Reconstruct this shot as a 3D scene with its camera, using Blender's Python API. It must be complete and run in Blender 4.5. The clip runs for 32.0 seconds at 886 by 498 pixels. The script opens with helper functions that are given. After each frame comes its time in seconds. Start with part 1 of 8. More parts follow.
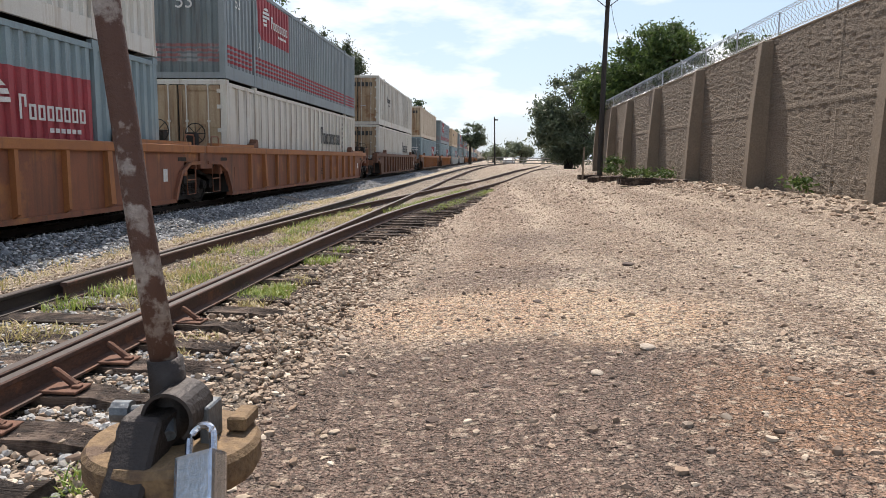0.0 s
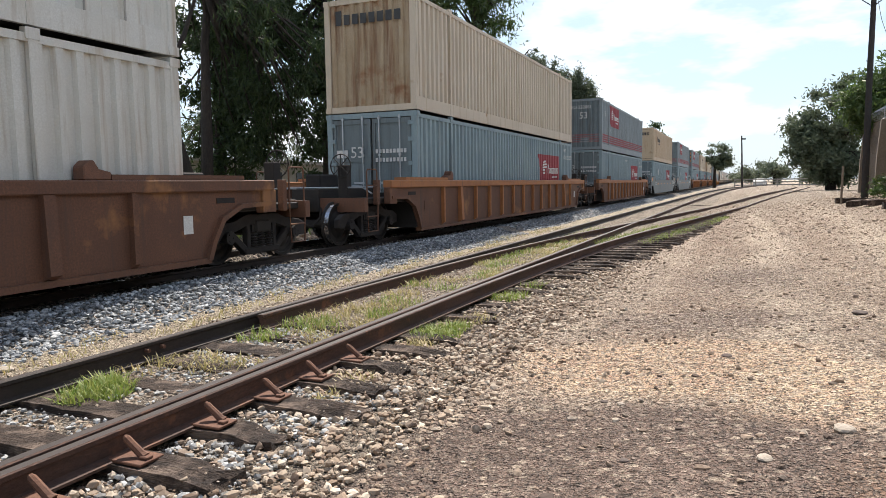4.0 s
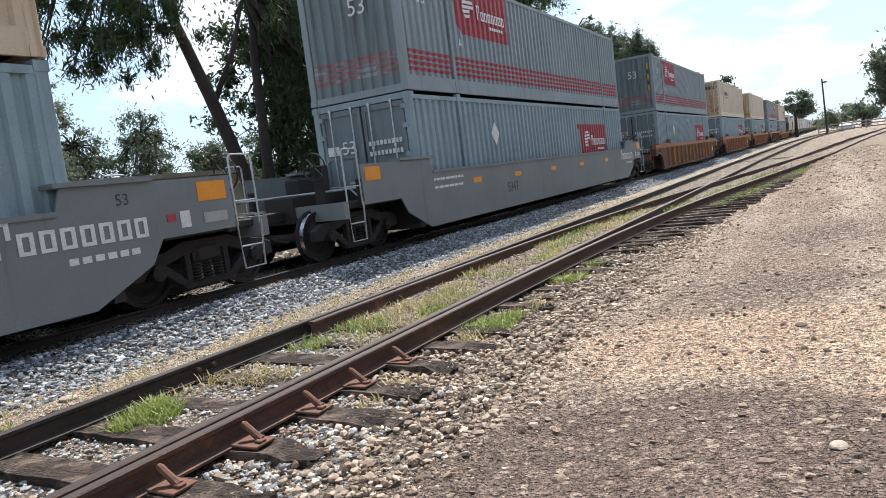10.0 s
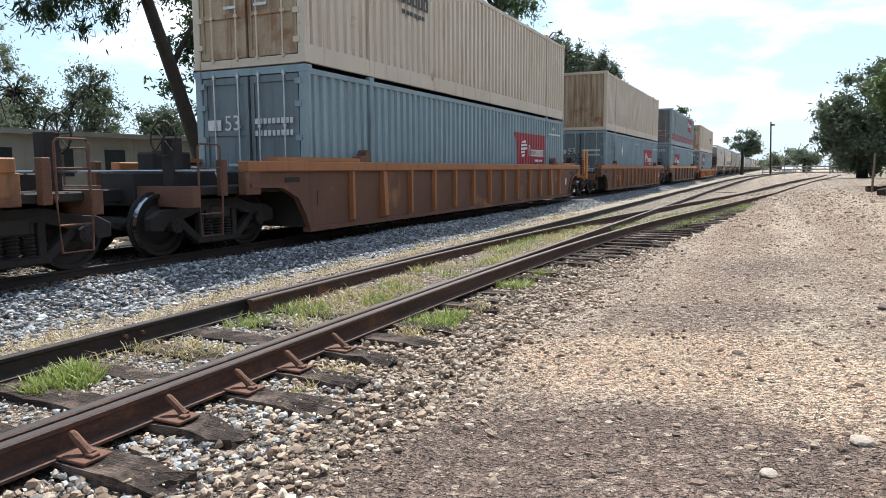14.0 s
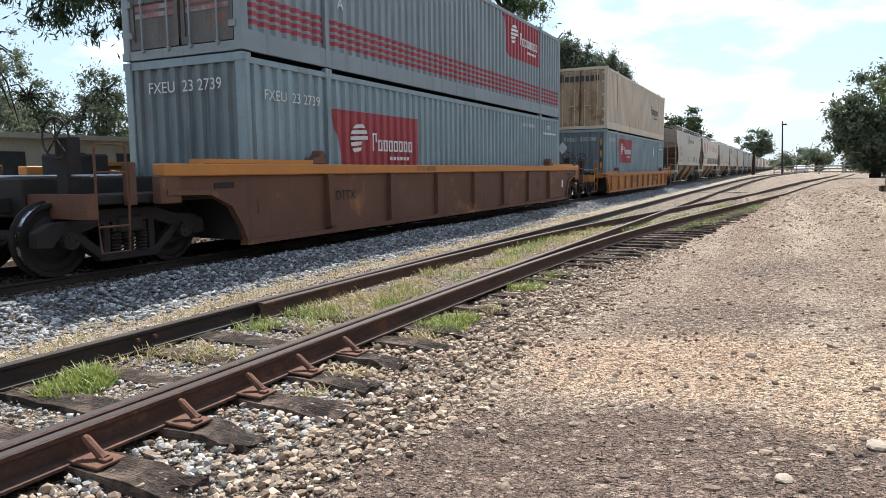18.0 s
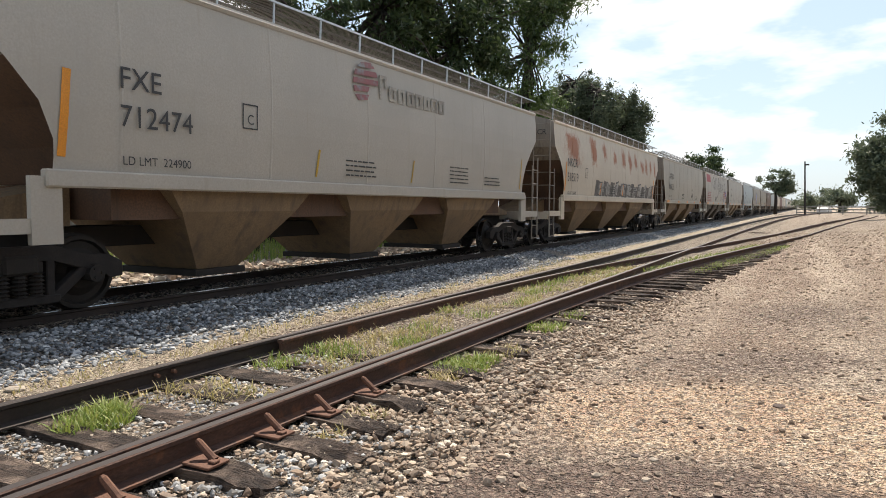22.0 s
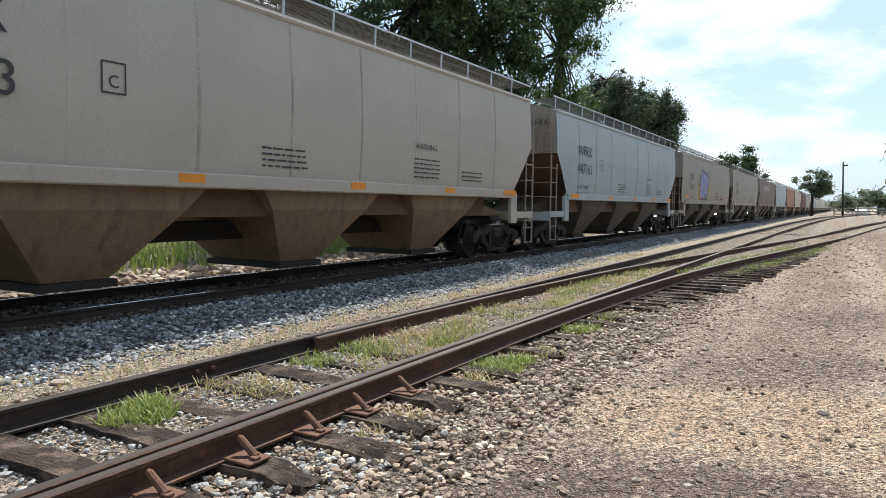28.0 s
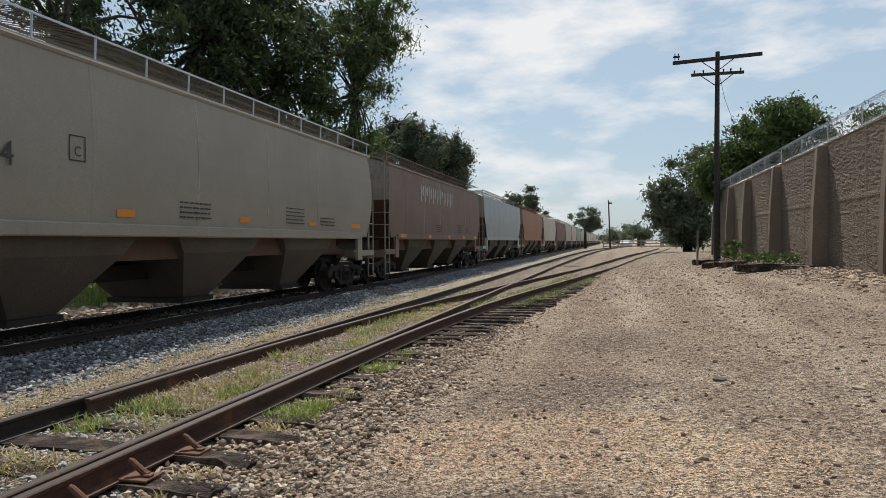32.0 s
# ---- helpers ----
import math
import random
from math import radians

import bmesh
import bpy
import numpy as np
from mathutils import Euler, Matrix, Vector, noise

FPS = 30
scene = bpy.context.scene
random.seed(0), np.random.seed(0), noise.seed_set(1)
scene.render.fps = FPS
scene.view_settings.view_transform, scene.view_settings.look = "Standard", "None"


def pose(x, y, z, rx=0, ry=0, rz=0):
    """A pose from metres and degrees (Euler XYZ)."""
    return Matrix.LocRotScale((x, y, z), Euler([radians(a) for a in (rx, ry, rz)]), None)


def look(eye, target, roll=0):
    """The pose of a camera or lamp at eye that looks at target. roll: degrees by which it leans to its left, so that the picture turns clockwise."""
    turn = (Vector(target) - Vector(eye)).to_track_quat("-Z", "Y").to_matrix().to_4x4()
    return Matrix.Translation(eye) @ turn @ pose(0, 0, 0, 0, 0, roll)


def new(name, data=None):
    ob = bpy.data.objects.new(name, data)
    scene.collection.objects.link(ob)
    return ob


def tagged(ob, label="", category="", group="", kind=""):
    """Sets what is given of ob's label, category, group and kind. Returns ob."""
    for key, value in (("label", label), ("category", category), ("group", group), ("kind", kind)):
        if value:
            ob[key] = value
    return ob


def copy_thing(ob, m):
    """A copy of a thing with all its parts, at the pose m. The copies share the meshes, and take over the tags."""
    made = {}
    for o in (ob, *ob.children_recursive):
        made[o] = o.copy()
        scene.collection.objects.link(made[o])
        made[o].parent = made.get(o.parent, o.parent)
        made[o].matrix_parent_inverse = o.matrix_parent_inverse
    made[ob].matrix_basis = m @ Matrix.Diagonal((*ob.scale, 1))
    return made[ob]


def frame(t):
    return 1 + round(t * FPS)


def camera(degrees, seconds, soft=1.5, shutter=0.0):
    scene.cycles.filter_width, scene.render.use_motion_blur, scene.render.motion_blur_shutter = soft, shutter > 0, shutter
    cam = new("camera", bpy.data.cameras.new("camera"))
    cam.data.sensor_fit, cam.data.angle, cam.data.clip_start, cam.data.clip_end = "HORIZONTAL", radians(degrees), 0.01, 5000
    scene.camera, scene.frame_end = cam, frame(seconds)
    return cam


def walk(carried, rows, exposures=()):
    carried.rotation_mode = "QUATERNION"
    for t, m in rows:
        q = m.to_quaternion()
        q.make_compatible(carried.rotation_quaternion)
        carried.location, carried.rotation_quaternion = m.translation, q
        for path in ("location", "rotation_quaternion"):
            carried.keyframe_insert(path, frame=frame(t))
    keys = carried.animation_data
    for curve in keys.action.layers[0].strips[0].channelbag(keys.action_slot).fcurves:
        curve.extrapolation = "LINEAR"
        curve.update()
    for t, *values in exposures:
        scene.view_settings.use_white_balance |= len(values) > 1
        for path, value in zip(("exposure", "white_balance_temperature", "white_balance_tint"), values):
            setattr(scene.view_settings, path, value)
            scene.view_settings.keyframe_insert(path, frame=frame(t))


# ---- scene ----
cam = camera(65.1, 32.0, soft=0.8)
PATH = [
    (0, (-1.985, -0.022, 1.453), (-2.126, 1.956, 1.193), 0.8),
    (0.5, (-1.759, 0.018, 1.525), (-1.989, 1.979, 1.208), 1.9),
    (1, (-1.703, 0.178, 1.524), (-2.043, 2.139, 1.321), 0.9),
    (1.5, (-1.692, 0.356, 1.546), (-2.044, 2.32, 1.419), 0.6),
    (2, (-1.64, 0.421, 1.55), (-2.169, 2.345, 1.413), 1.5),
    (2.5, (-1.466, 0.457, 1.551), (-2.061, 2.352, 1.322), -1.3),
    (3, (-1.425, 0.468, 1.567), (-2.065, 2.351, 1.351), -1.9),
    (3.5, (-1.439, 0.44, 1.551), (-2.17, 2.294, 1.381), -1.2),
    (5.5, (-1.461, 0.433, 1.545), (-2.341, 2.21, 1.29), -0.9),
    (6, (-1.475, 0.424, 1.564), (-2.389, 2.187, 1.327), -0.8),
    (6.5, (-1.467, 0.43, 1.548), (-2.355, 2.207, 1.313), -0.7),
    (7, (-1.451, 0.438, 1.545), (-2.319, 2.223, 1.298), -0.9),
    (7.5, (-1.47, 0.451, 1.531), (-2.383, 2.208, 1.249), -1.5),
    (8, (-1.506, 0.566, 1.521), (-2.379, 2.332, 1.169), -2.1),
    (8.5, (-1.528, 0.671, 1.535), (-2.153, 2.538, 1.182), 0.7),
    (9, (-1.462, 0.775, 1.561), (-2.224, 2.61, 1.337), 0.8),
    (9.5, (-1.308, 0.817, 1.499), (-2.121, 2.622, 1.215), -0.9),
    (10, (-1.276, 0.811, 1.556), (-2.267, 2.535, 1.344), -7.2),
    (10.5, (-1.258, 0.836, 1.535), (-2.084, 2.647, 1.339), -3.3),
    (11, (-1.313, 0.858, 1.51), (-2.063, 2.688, 1.209), -0.6),
    (11.5, (-1.337, 0.876, 1.52), (-2.283, 2.621, 1.271), -3.0),
    (12, (-1.338, 0.897, 1.513), (-2.298, 2.638, 1.295), -4.3),
    (12.5, (-1.327, 0.923, 1.526), (-2.257, 2.68, 1.309), -2.8),
    (13, (-1.348, 0.9, 1.523), (-2.248, 2.673, 1.307), -0.6),
    (13.5, (-1.361, 0.869, 1.513), (-2.208, 2.667, 1.29), -0.3),
    (15.5, (-1.373, 0.858, 1.523), (-2.259, 2.634, 1.277), -0.2),
    (16, (-1.382, 0.84, 1.528), (-2.232, 2.635, 1.292), 0.9),
    (16.5, (-1.383, 0.836, 1.535), (-2.244, 2.629, 1.321), 1.3),
    (17, (-1.379, 0.845, 1.53), (-2.246, 2.634, 1.311), 0.9),
    (17.5, (-1.364, 0.865, 1.528), (-2.217, 2.663, 1.335), -0.4),
    (18, (-1.374, 0.87, 1.526), (-2.252, 2.652, 1.302), -0.6),
    (18.5, (-1.371, 0.873, 1.522), (-2.244, 2.657, 1.284), -0.6),
    (19, (-1.38, 0.871, 1.527), (-2.222, 2.67, 1.292), -0.4),
    (19.5, (-1.384, 0.839, 1.524), (-2.195, 2.656, 1.322), 0.6),
    (20, (-1.394, 0.829, 1.529), (-2.268, 2.616, 1.326), 0.5),
    (20.5, (-1.39, 0.831, 1.537), (-2.289, 2.609, 1.358), 0.5),
    (21, (-1.396, 0.864, 1.546), (-2.2, 2.686, 1.366), 0.0),
    (21.5, (-1.445, 0.876, 1.565), (-2.38, 2.638, 1.418), -0.5),
    (22, (-1.41, 0.881, 1.578), (-2.339, 2.648, 1.452), 0.3),
    (22.5, (-1.424, 0.871, 1.586), (-2.311, 2.661, 1.493), -0.3),
    (23, (-1.421, 0.853, 1.582), (-2.326, 2.634, 1.49), 0.5),
    (23.5, (-1.418, 0.868, 1.6), (-2.319, 2.649, 1.468), 0.2),
    (24, (-1.377, 0.889, 1.62), (-2.243, 2.69, 1.548), 0.6),
    (24.5, (-1.398, 0.884, 1.606), (-2.24, 2.696, 1.521), 0.2),
    (25, (-1.412, 0.877, 1.608), (-2.237, 2.698, 1.54), 0.5),
    (25.5, (-1.441, 0.86, 1.612), (-2.32, 2.656, 1.556), 0.8),
    (27.5, (-1.488, 0.857, 1.598), (-2.48, 2.589, 1.464), 0.8),
    (28, (-1.474, 0.849, 1.589), (-2.474, 2.576, 1.459), 0.7),
    (28.5, (-1.459, 0.867, 1.59), (-2.353, 2.652, 1.478), 0.8),
    (29, (-1.43, 0.872, 1.594), (-2.178, 2.726, 1.541), 0.2),
    (29.5, (-1.393, 0.887, 1.59), (-1.973, 2.8, 1.538), -0.2),
    (30, (-1.371, 0.905, 1.595), (-1.838, 2.85, 1.555), -0.3),
    (30.5, (-1.373, 0.912, 1.6), (-1.82, 2.861, 1.54), -0.2),
    (31, (-1.379, 0.904, 1.596), (-1.787, 2.86, 1.529), 0.1),
    (31.5, (-1.405, 0.87, 1.596), (-1.85, 2.819, 1.522), -0.0),
    (32, (-1.405, 0.88, 1.616), (-1.882, 2.823, 1.598), -0.5),
]
walk(cam, [(t, look(eye, target, roll)) for t, eye, target, roll in PATH],
     [(0, 0.36, 6700, 15), (1, 0.36, 6550, 13.5), (3, 0.43, 6750, 13.5), (6, 0.58, 6150, 9.5), (9, 0.56, 6000, 8.5), (10, 0.56, 6300, 12), (13, 0.55, 6200, 10.5), (16, 0.52, 6150, 9.5), (19, 0.5, 6600, 12.5), (25, 0.32, 6950, 12.5), (27.9, 0.38, 6300, 8.5),
      (29.3, 0.08, 6650, 10.5), (31, -0.05, 6750, 11), (32, -0.22, 6700, 10)])

SPEED = 12.523          # the train, metres a second, towards -y
MAIN_X, MAIN_Z = -10.2, 0.27   # centre line and rail top of the main track
SIDE_Z = 0.235          # rail top of the siding

# ---- light ----
world = bpy.data.worlds.new("sky")
scene.world = world
world.use_nodes = True
wn, wl = world.node_tree.nodes, world.node_tree.links
SUN_DIR = Vector((-0.16, 0.64, 1.0)).normalized()
sky = wn.new("ShaderNodeTexSky")
sky.sky_type, sky.sun_disc = "NISHITA", False
sky.sun_elevation = math.asin(SUN_DIR.z)
sky.sun_rotation = math.atan2(SUN_DIR.x, SUN_DIR.y)
sky.air_density, sky.dust_density, sky.ozone_density = 1.0, 1.2, 1.0
tc = wn.new("ShaderNodeTexCoord")
mp = wn.new("ShaderNodeMapping")
mp.inputs["Scale"].default_value = (2.2, 2.2, 6.5)
mp.inputs["Location"].default_value = (3.1, 0.4, 0.2)
cl = wn.new("ShaderNodeTexNoise")
cl.inputs["Scale"].default_value, cl.inputs["Detail"].default_value, cl.inputs["Roughness"].default_value = 1.25, 6.0, 0.55
cr = wn.new("ShaderNodeValToRGB")
cr.color_ramp.elements[0].position, cr.color_ramp.elements[1].position = 0.51, 0.62
cmix = wn.new("ShaderNodeMix")
cmix.data_type = "RGBA"
cmix.inputs["B"].default_value = (9.0, 9.2, 9.5, 1)
hz = wn.new("ShaderNodeMath")
hz.operation = "MULTIPLY"
hz.inputs[1].default_value = 0.92
haze = wn.new("ShaderNodeMix")
haze.data_type = "RGBA"
zsep = wn.new("ShaderNodeSeparateXYZ")
zfall = wn.new("ShaderNodeMapRange")      # the haze thins out towards the zenith
zfall.inputs["From Min"].default_value, zfall.inputs["From Max"].default_value = 0.3, 0.75
zfall.inputs["To Min"].default_value, zfall.inputs["To Max"].default_value = 0.62, 0.1
wl.new(tc.outputs["Generated"], zsep.inputs["Vector"])
wl.new(zsep.outputs["Z"], zfall.inputs["Value"])
wl.new(zfall.outputs["Result"], haze.inputs["Factor"])
haze.inputs["B"].default_value = (4.6, 6.2, 7.7, 1)
wl.new(tc.outputs["Generated"], mp.inputs["Vector"])
wl.new(mp.outputs["Vector"], cl.inputs["Vector"])
wl.new(cl.outputs["Fac"], cr.inputs["Fac"])
wl.new(cr.outputs["Color"], hz.inputs[0])
wl.new(hz.outputs[0], cmix.inputs["Factor"])
wl.new(sky.outputs[0], haze.inputs["A"])
wl.new(haze.outputs["Result"], cmix.inputs["A"])
wl.new(cmix.outputs["Result"], wn["Background"].inputs["Color"])
wn["Background"].inputs["Strength"].default_value = 0.113
sun = new("sun", bpy.data.lights.new("sun", "SUN"))
sun.data.energy, sun.data.angle, sun.data.color = 5.0, radians(0.5), (1.0, 0.95, 0.86)
sun.rotation_mode = "QUATERNION"
sun.rotation_quaternion = SUN_DIR.to_track_quat("Z", "Y")


# ---- materials ----
def mat(name, a, b=None, rough=0.7, metal=0.0, scale=3.0, fine=40.0, bump=0.15, spread=(0.35, 0.65), stain=None, stain_at=(0.6, 0.7),
        stretch=(1, 1, 1), vary=0.0, grain=0.72, streak=None, streak_at=(0.55, 0.75), bump_dist=0.01):
    """Two tints mixed by noise at two scales, with stains, vertical streaks and fine relief."""
    m = bpy.data.materials.new(name)
    m.use_nodes = True
    n, l = m.node_tree.nodes, m.node_tree.links
    bsdf = n["Principled BSDF"]
    b = b or tuple(0.75 * v for v in a)
    co = n.new("ShaderNodeTexCoord")
    mapn = n.new("ShaderNodeMapping")
    mapn.inputs["Scale"].default_value = stretch
    l.new(co.outputs["Object"], mapn.inputs["Vector"])

    def noise_tex(sc, detail, src):
        t = n.new("ShaderNodeTexNoise")
        t.inputs["Scale"].default_value, t.inputs["Detail"].default_value, t.inputs["Roughness"].default_value = sc, detail, 0.62
        l.new(src, t.inputs["Vector"])
        return t

    def ramp(src, lo, hi):
        r = n.new("ShaderNodeMapRange")
        r.inputs["From Min"].default_value, r.inputs["From Max"].default_value = lo, hi
        l.new(src, r.inputs["Value"])
        return r.outputs["Result"]

    def mix(fac, x, y, mode="MIX"):
        k = n.new("ShaderNodeMix")
        k.data_type, k.blend_type = "RGBA", mode
        for key, v in (("Factor", fac), ("A", x), ("B", y)):
            if isinstance(v, (int, float)):
                k.inputs[key].default_value = v
            elif isinstance(v, tuple):
                k.inputs[key].default_value = (*v, 1)
            else:
                l.new(v, k.inputs[key])
        return k.outputs["Result"]

    big, small = noise_tex(scale, 5, mapn.outputs["Vector"]), noise_tex(fine, 4, mapn.outputs["Vector"])
    col = mix(ramp(big.outputs["Fac"], *spread), a, b)
    col = mix(ramp(small.outputs["Fac"], 0.3, 0.75), col, tuple(grain * v for v in b))
    if stain:
        st = noise_tex(scale * 0.7 + 0.13, 6, co.outputs["Object"])
        col = mix(ramp(st.outputs["Fac"], *stain_at), col, stain)
    if streak:
        ms = n.new("ShaderNodeMapping")
        ms.inputs["Scale"].default_value = (5.0, 5.0, 0.35)
        l.new(co.outputs["Object"], ms.inputs["Vector"])
        sk = noise_tex(1.3, 5, ms.outputs["Vector"])
        col = mix(ramp(sk.outputs["Fac"], *streak_at), col, streak)
    if vary:
        oi = n.new("ShaderNodeObjectInfo")
        hs = n.new("ShaderNodeHueSaturation")
        l.new(ramp(oi.outputs["Random"], -1.0 / (2 * vary) + 0.5, 1.0 / (2 * vary) + 0.5), hs.inputs["Value"])
        hs.inputs["Saturation"].default_value = 1.0
        add = n.new("ShaderNodeMath")
        add.operation = "MULTIPLY_ADD"
        add.inputs[1].default_value, add.inputs[2].default_value = 2 * vary, 1 - vary
        l.new(oi.outputs["Random"], add.inputs[0])
        l.new(add.outputs[0], hs.inputs["Value"])
        l.new(col, hs.inputs["Color"])
        col = hs.outputs["Color"]
    l.new(col, bsdf.inputs["Base Color"])
    bsdf.inputs["Roughness"].default_value, bsdf.inputs["Metallic"].default_value = rough, metal
    if bump:
        bp = n.new("ShaderNodeBump")
        bp.inputs["Strength"].default_value, bp.inputs["Distance"].default_value = bump, bump_dist
        l.new(small.outputs["Fac"], bp.inputs["Height"])
        l.new(bp.outputs["Normal"], bsdf.inputs["Normal"])
    return m


def stone_mat(name, tints, rough=0.9):
    """Loose stones: every piece its own tint."""
    m = bpy.data.materials.new(name)
    m.use_nodes = True
    n, l = m.node_tree.nodes, m.node_tree.links
    geo = n.new("ShaderNodeNewGeometry")
    rp = n.new("ShaderNodeValToRGB")
    rp.color_ramp.interpolation = "LINEAR"
    els = rp.color_ramp.elements
    els[0].color = (*tints[0], 1)
    els[1].color = (*tints[-1], 1)
    for i, c in enumerate(tints[1:-1]):
        e = els.new((i + 1) / (len(tints) - 1))
        e.color = (*c, 1)
    l.new(geo.outputs["Random Per Island"], rp.inputs["Fac"])
    co = n.new("ShaderNodeTexCoord")
    t = n.new("ShaderNodeTexNoise")
    t.inputs["Scale"].default_value, t.inputs["Detail"].default_value = 55, 3
    l.new(co.outputs["Object"], t.inputs["Vector"])
    k = n.new("ShaderNodeMix")
    k.data_type, k.blend_type = "RGBA", "MULTIPLY"
    k.inputs["Factor"].default_value = 0.55
    l.new(rp.outputs["Color"], k.inputs["A"])
    l.new(t.outputs["Fac"], k.inputs["B"])
    g = n.new("ShaderNodeMix")
    g.data_type, g.blend_type = "RGBA", "ADD"
    g.inputs["Factor"].default_value = 0.15
    l.new(k.outputs["Result"], g.inputs["A"])
    l.new(rp.outputs["Color"], g.inputs["B"])
    l.new(g.outputs["Result"], n["Principled BSDF"].inputs["Base Color"])
    n["Principled BSDF"].inputs["Roughness"].default_value = rough
    return m


def leaf_mat(name, a, b):
    m = bpy.data.materials.new(name)
    m.use_nodes = True
    n, l = m.node_tree.nodes, m.node_tree.links
    geo = n.new("ShaderNodeNewGeometry")
    k = n.new("ShaderNodeMix")
    k.data_type = "RGBA"
    k.inputs["A"].default_value, k.inputs["B"].default_value = (*a, 1), (*b, 1)
    l.new(geo.outputs["Random Per Island"], k.inputs["Factor"])
    bs = n["Principled BSDF"]
    l.new(k.outputs["Result"], bs.inputs["Base Color"])
    bs.inputs["Roughness"].default_value = 0.55
    tr = n.new("ShaderNodeBsdfTranslucent")
    l.new(k.outputs["Result"], tr.inputs["Color"])
    ad = n.new("ShaderNodeMixShader")
    ad.inputs["Fac"].default_value = 0.35
    l.new(bs.outputs[0], ad.inputs[1])
    l.new(tr.outputs[0], ad.inputs[2])
    l.new(ad.outputs[0], n["Material Output"].inputs["Surface"])
    return m


def ground_mat():
    """Dirt and gravel of the yard, paler trodden patches, a dusty strip between the tracks, earth beyond."""
    m = bpy.data.materials.new("yard_ground")
    m.use_nodes = True
    n, l = m.node_tree.nodes, m.node_tree.links
    bs = n["Principled BSDF"]
    co = n.new("ShaderNodeTexCoord")

    def tex(sc, det, stretch=None, rough=0.6):
        t = n.new("ShaderNodeTexNoise")
        t.inputs["Scale"].default_value, t.inputs["Detail"].default_value, t.inputs["Roughness"].default_value = sc, det, rough
        if stretch:
            mm = n.new("ShaderNodeMapping")
            mm.inputs["Scale"].default_value = stretch
            l.new(co.outputs["Object"], mm.inputs["Vector"])
            l.new(mm.outputs["Vector"], t.inputs["Vector"])
        else:
            l.new(co.outputs["Object"], t.inputs["Vector"])
        return t.outputs["Fac"]

    def rng(src, lo, hi):
        r = n.new("ShaderNodeMapRange")
        r.inputs["From Min"].default_value, r.inputs["From Max"].default_value = lo, hi
        l.new(src, r.inputs["Value"])
        return r.outputs["Result"]

    def mix(fac, x, y, mode="MIX"):
        k = n.new("ShaderNodeMix")
        k.data_type, k.blend_type = "RGBA", mode
        for key, v in (("Factor", fac), ("A", x), ("B", y)):
            if isinstance(v, (int, float)):
                k.inputs[key].default_value = v
            elif isinstance(v, tuple):
                k.inputs[key].default_value = (*v, 1)
            else:
                l.new(v, k.inputs[key])
        return k.outputs["Result"]

    sep = n.new("ShaderNodeSeparateXYZ")
    l.new(co.outputs["Object"], sep.inputs["Vector"])

    def calc(op, p, q=0.0, r=0.0):
        k = n.new("ShaderNodeMath")
        k.operation = op
        for i, v in enumerate((p, q, r)):
            if isinstance(v, (int, float)):
                k.inputs[i].default_value = v
            else:
                l.new(v, k.inputs[i])
        return k.outputs[0]

    wob = calc("MULTIPLY_ADD", tex(1.1, 5), 1.6, -0.8)
    wob2 = calc("MULTIPLY_ADD", tex(0.5, 5), 2.4, -1.2)

    def spot(x, y, rx, ry, lo, hi):
        """1 inside a ragged patch of the ground, 0 outside."""
        dx = calc("DIVIDE", calc("SUBTRACT", sep.outputs["X"], x), rx)
        dy = calc("DIVIDE", calc("SUBTRACT", sep.outputs["Y"], y), ry)
        d = calc("SQRT", calc("ADD", calc("MULTIPLY", dx, dx), calc("MULTIPLY", dy, dy)))
        return rng(calc("MULTIPLY_ADD", wob, 0.45, d), hi, lo)

    def band(lo0, lo1, hi0, hi1):
        x = calc("MULTIPLY_ADD", wob, 0.3, sep.outputs["X"])
        return calc("MULTIPLY", rng(x, lo0, lo1), rng(x, hi1, hi0))

    gravel = n.new("ShaderNodeTexVoronoi")
    gravel.inputs["Scale"].default_value = 42
    l.new(co.outputs["Object"], gravel.inputs["Vector"])
    gv = n.new("ShaderNodeSeparateColor")
    l.new(gravel.outputs["Color"], gv.inputs["Color"])
    base = mix(rng(tex(0.55, 5, (1.0, 0.4, 1.0)), 0.4, 0.62), DIRT_MID, DIRT_PALE)
    base = mix(rng(tex(1.9, 6, (1.0, 0.5, 1.0)), 0.42, 0.7), base, DIRT_TAN)
    base = mix(calc("MULTIPLY", rng(tex(0.8, 7, (1.3, 0.3, 1.0), 0.65), 0.5, 0.6), 0.85), base, (0.285, 0.185, 0.125))
    base = mix(calc("MULTIPLY", rng(tex(3.2, 6, (1.0, 0.6, 1.0), 0.7), 0.54, 0.66), 0.6), base, (0.24, 0.165, 0.125))
    worn = rng(tex(0.9, 7, (1.0, 0.4, 1.0), 0.7), 0.36, 0.5)
    for x, wide, tint in ((-1.95, 0.8, (0.29, 0.19, 0.13)), (-0.1, 0.45, (0.33, 0.23, 0.16)), (2.6, 1.3, (0.31, 0.225, 0.16))):     # browner strips between the tracks
        off = calc("ABSOLUTE", calc("SUBTRACT", calc("MULTIPLY_ADD", wob2, 0.6, sep.outputs["X"]), x))
        base = mix(calc("MULTIPLY", calc("MULTIPLY", calc("MULTIPLY", rng(off, wide, wide * 0.35), rng(sep.outputs["Y"], 6.5, 9.0)), worn), 0.95), base, tint)
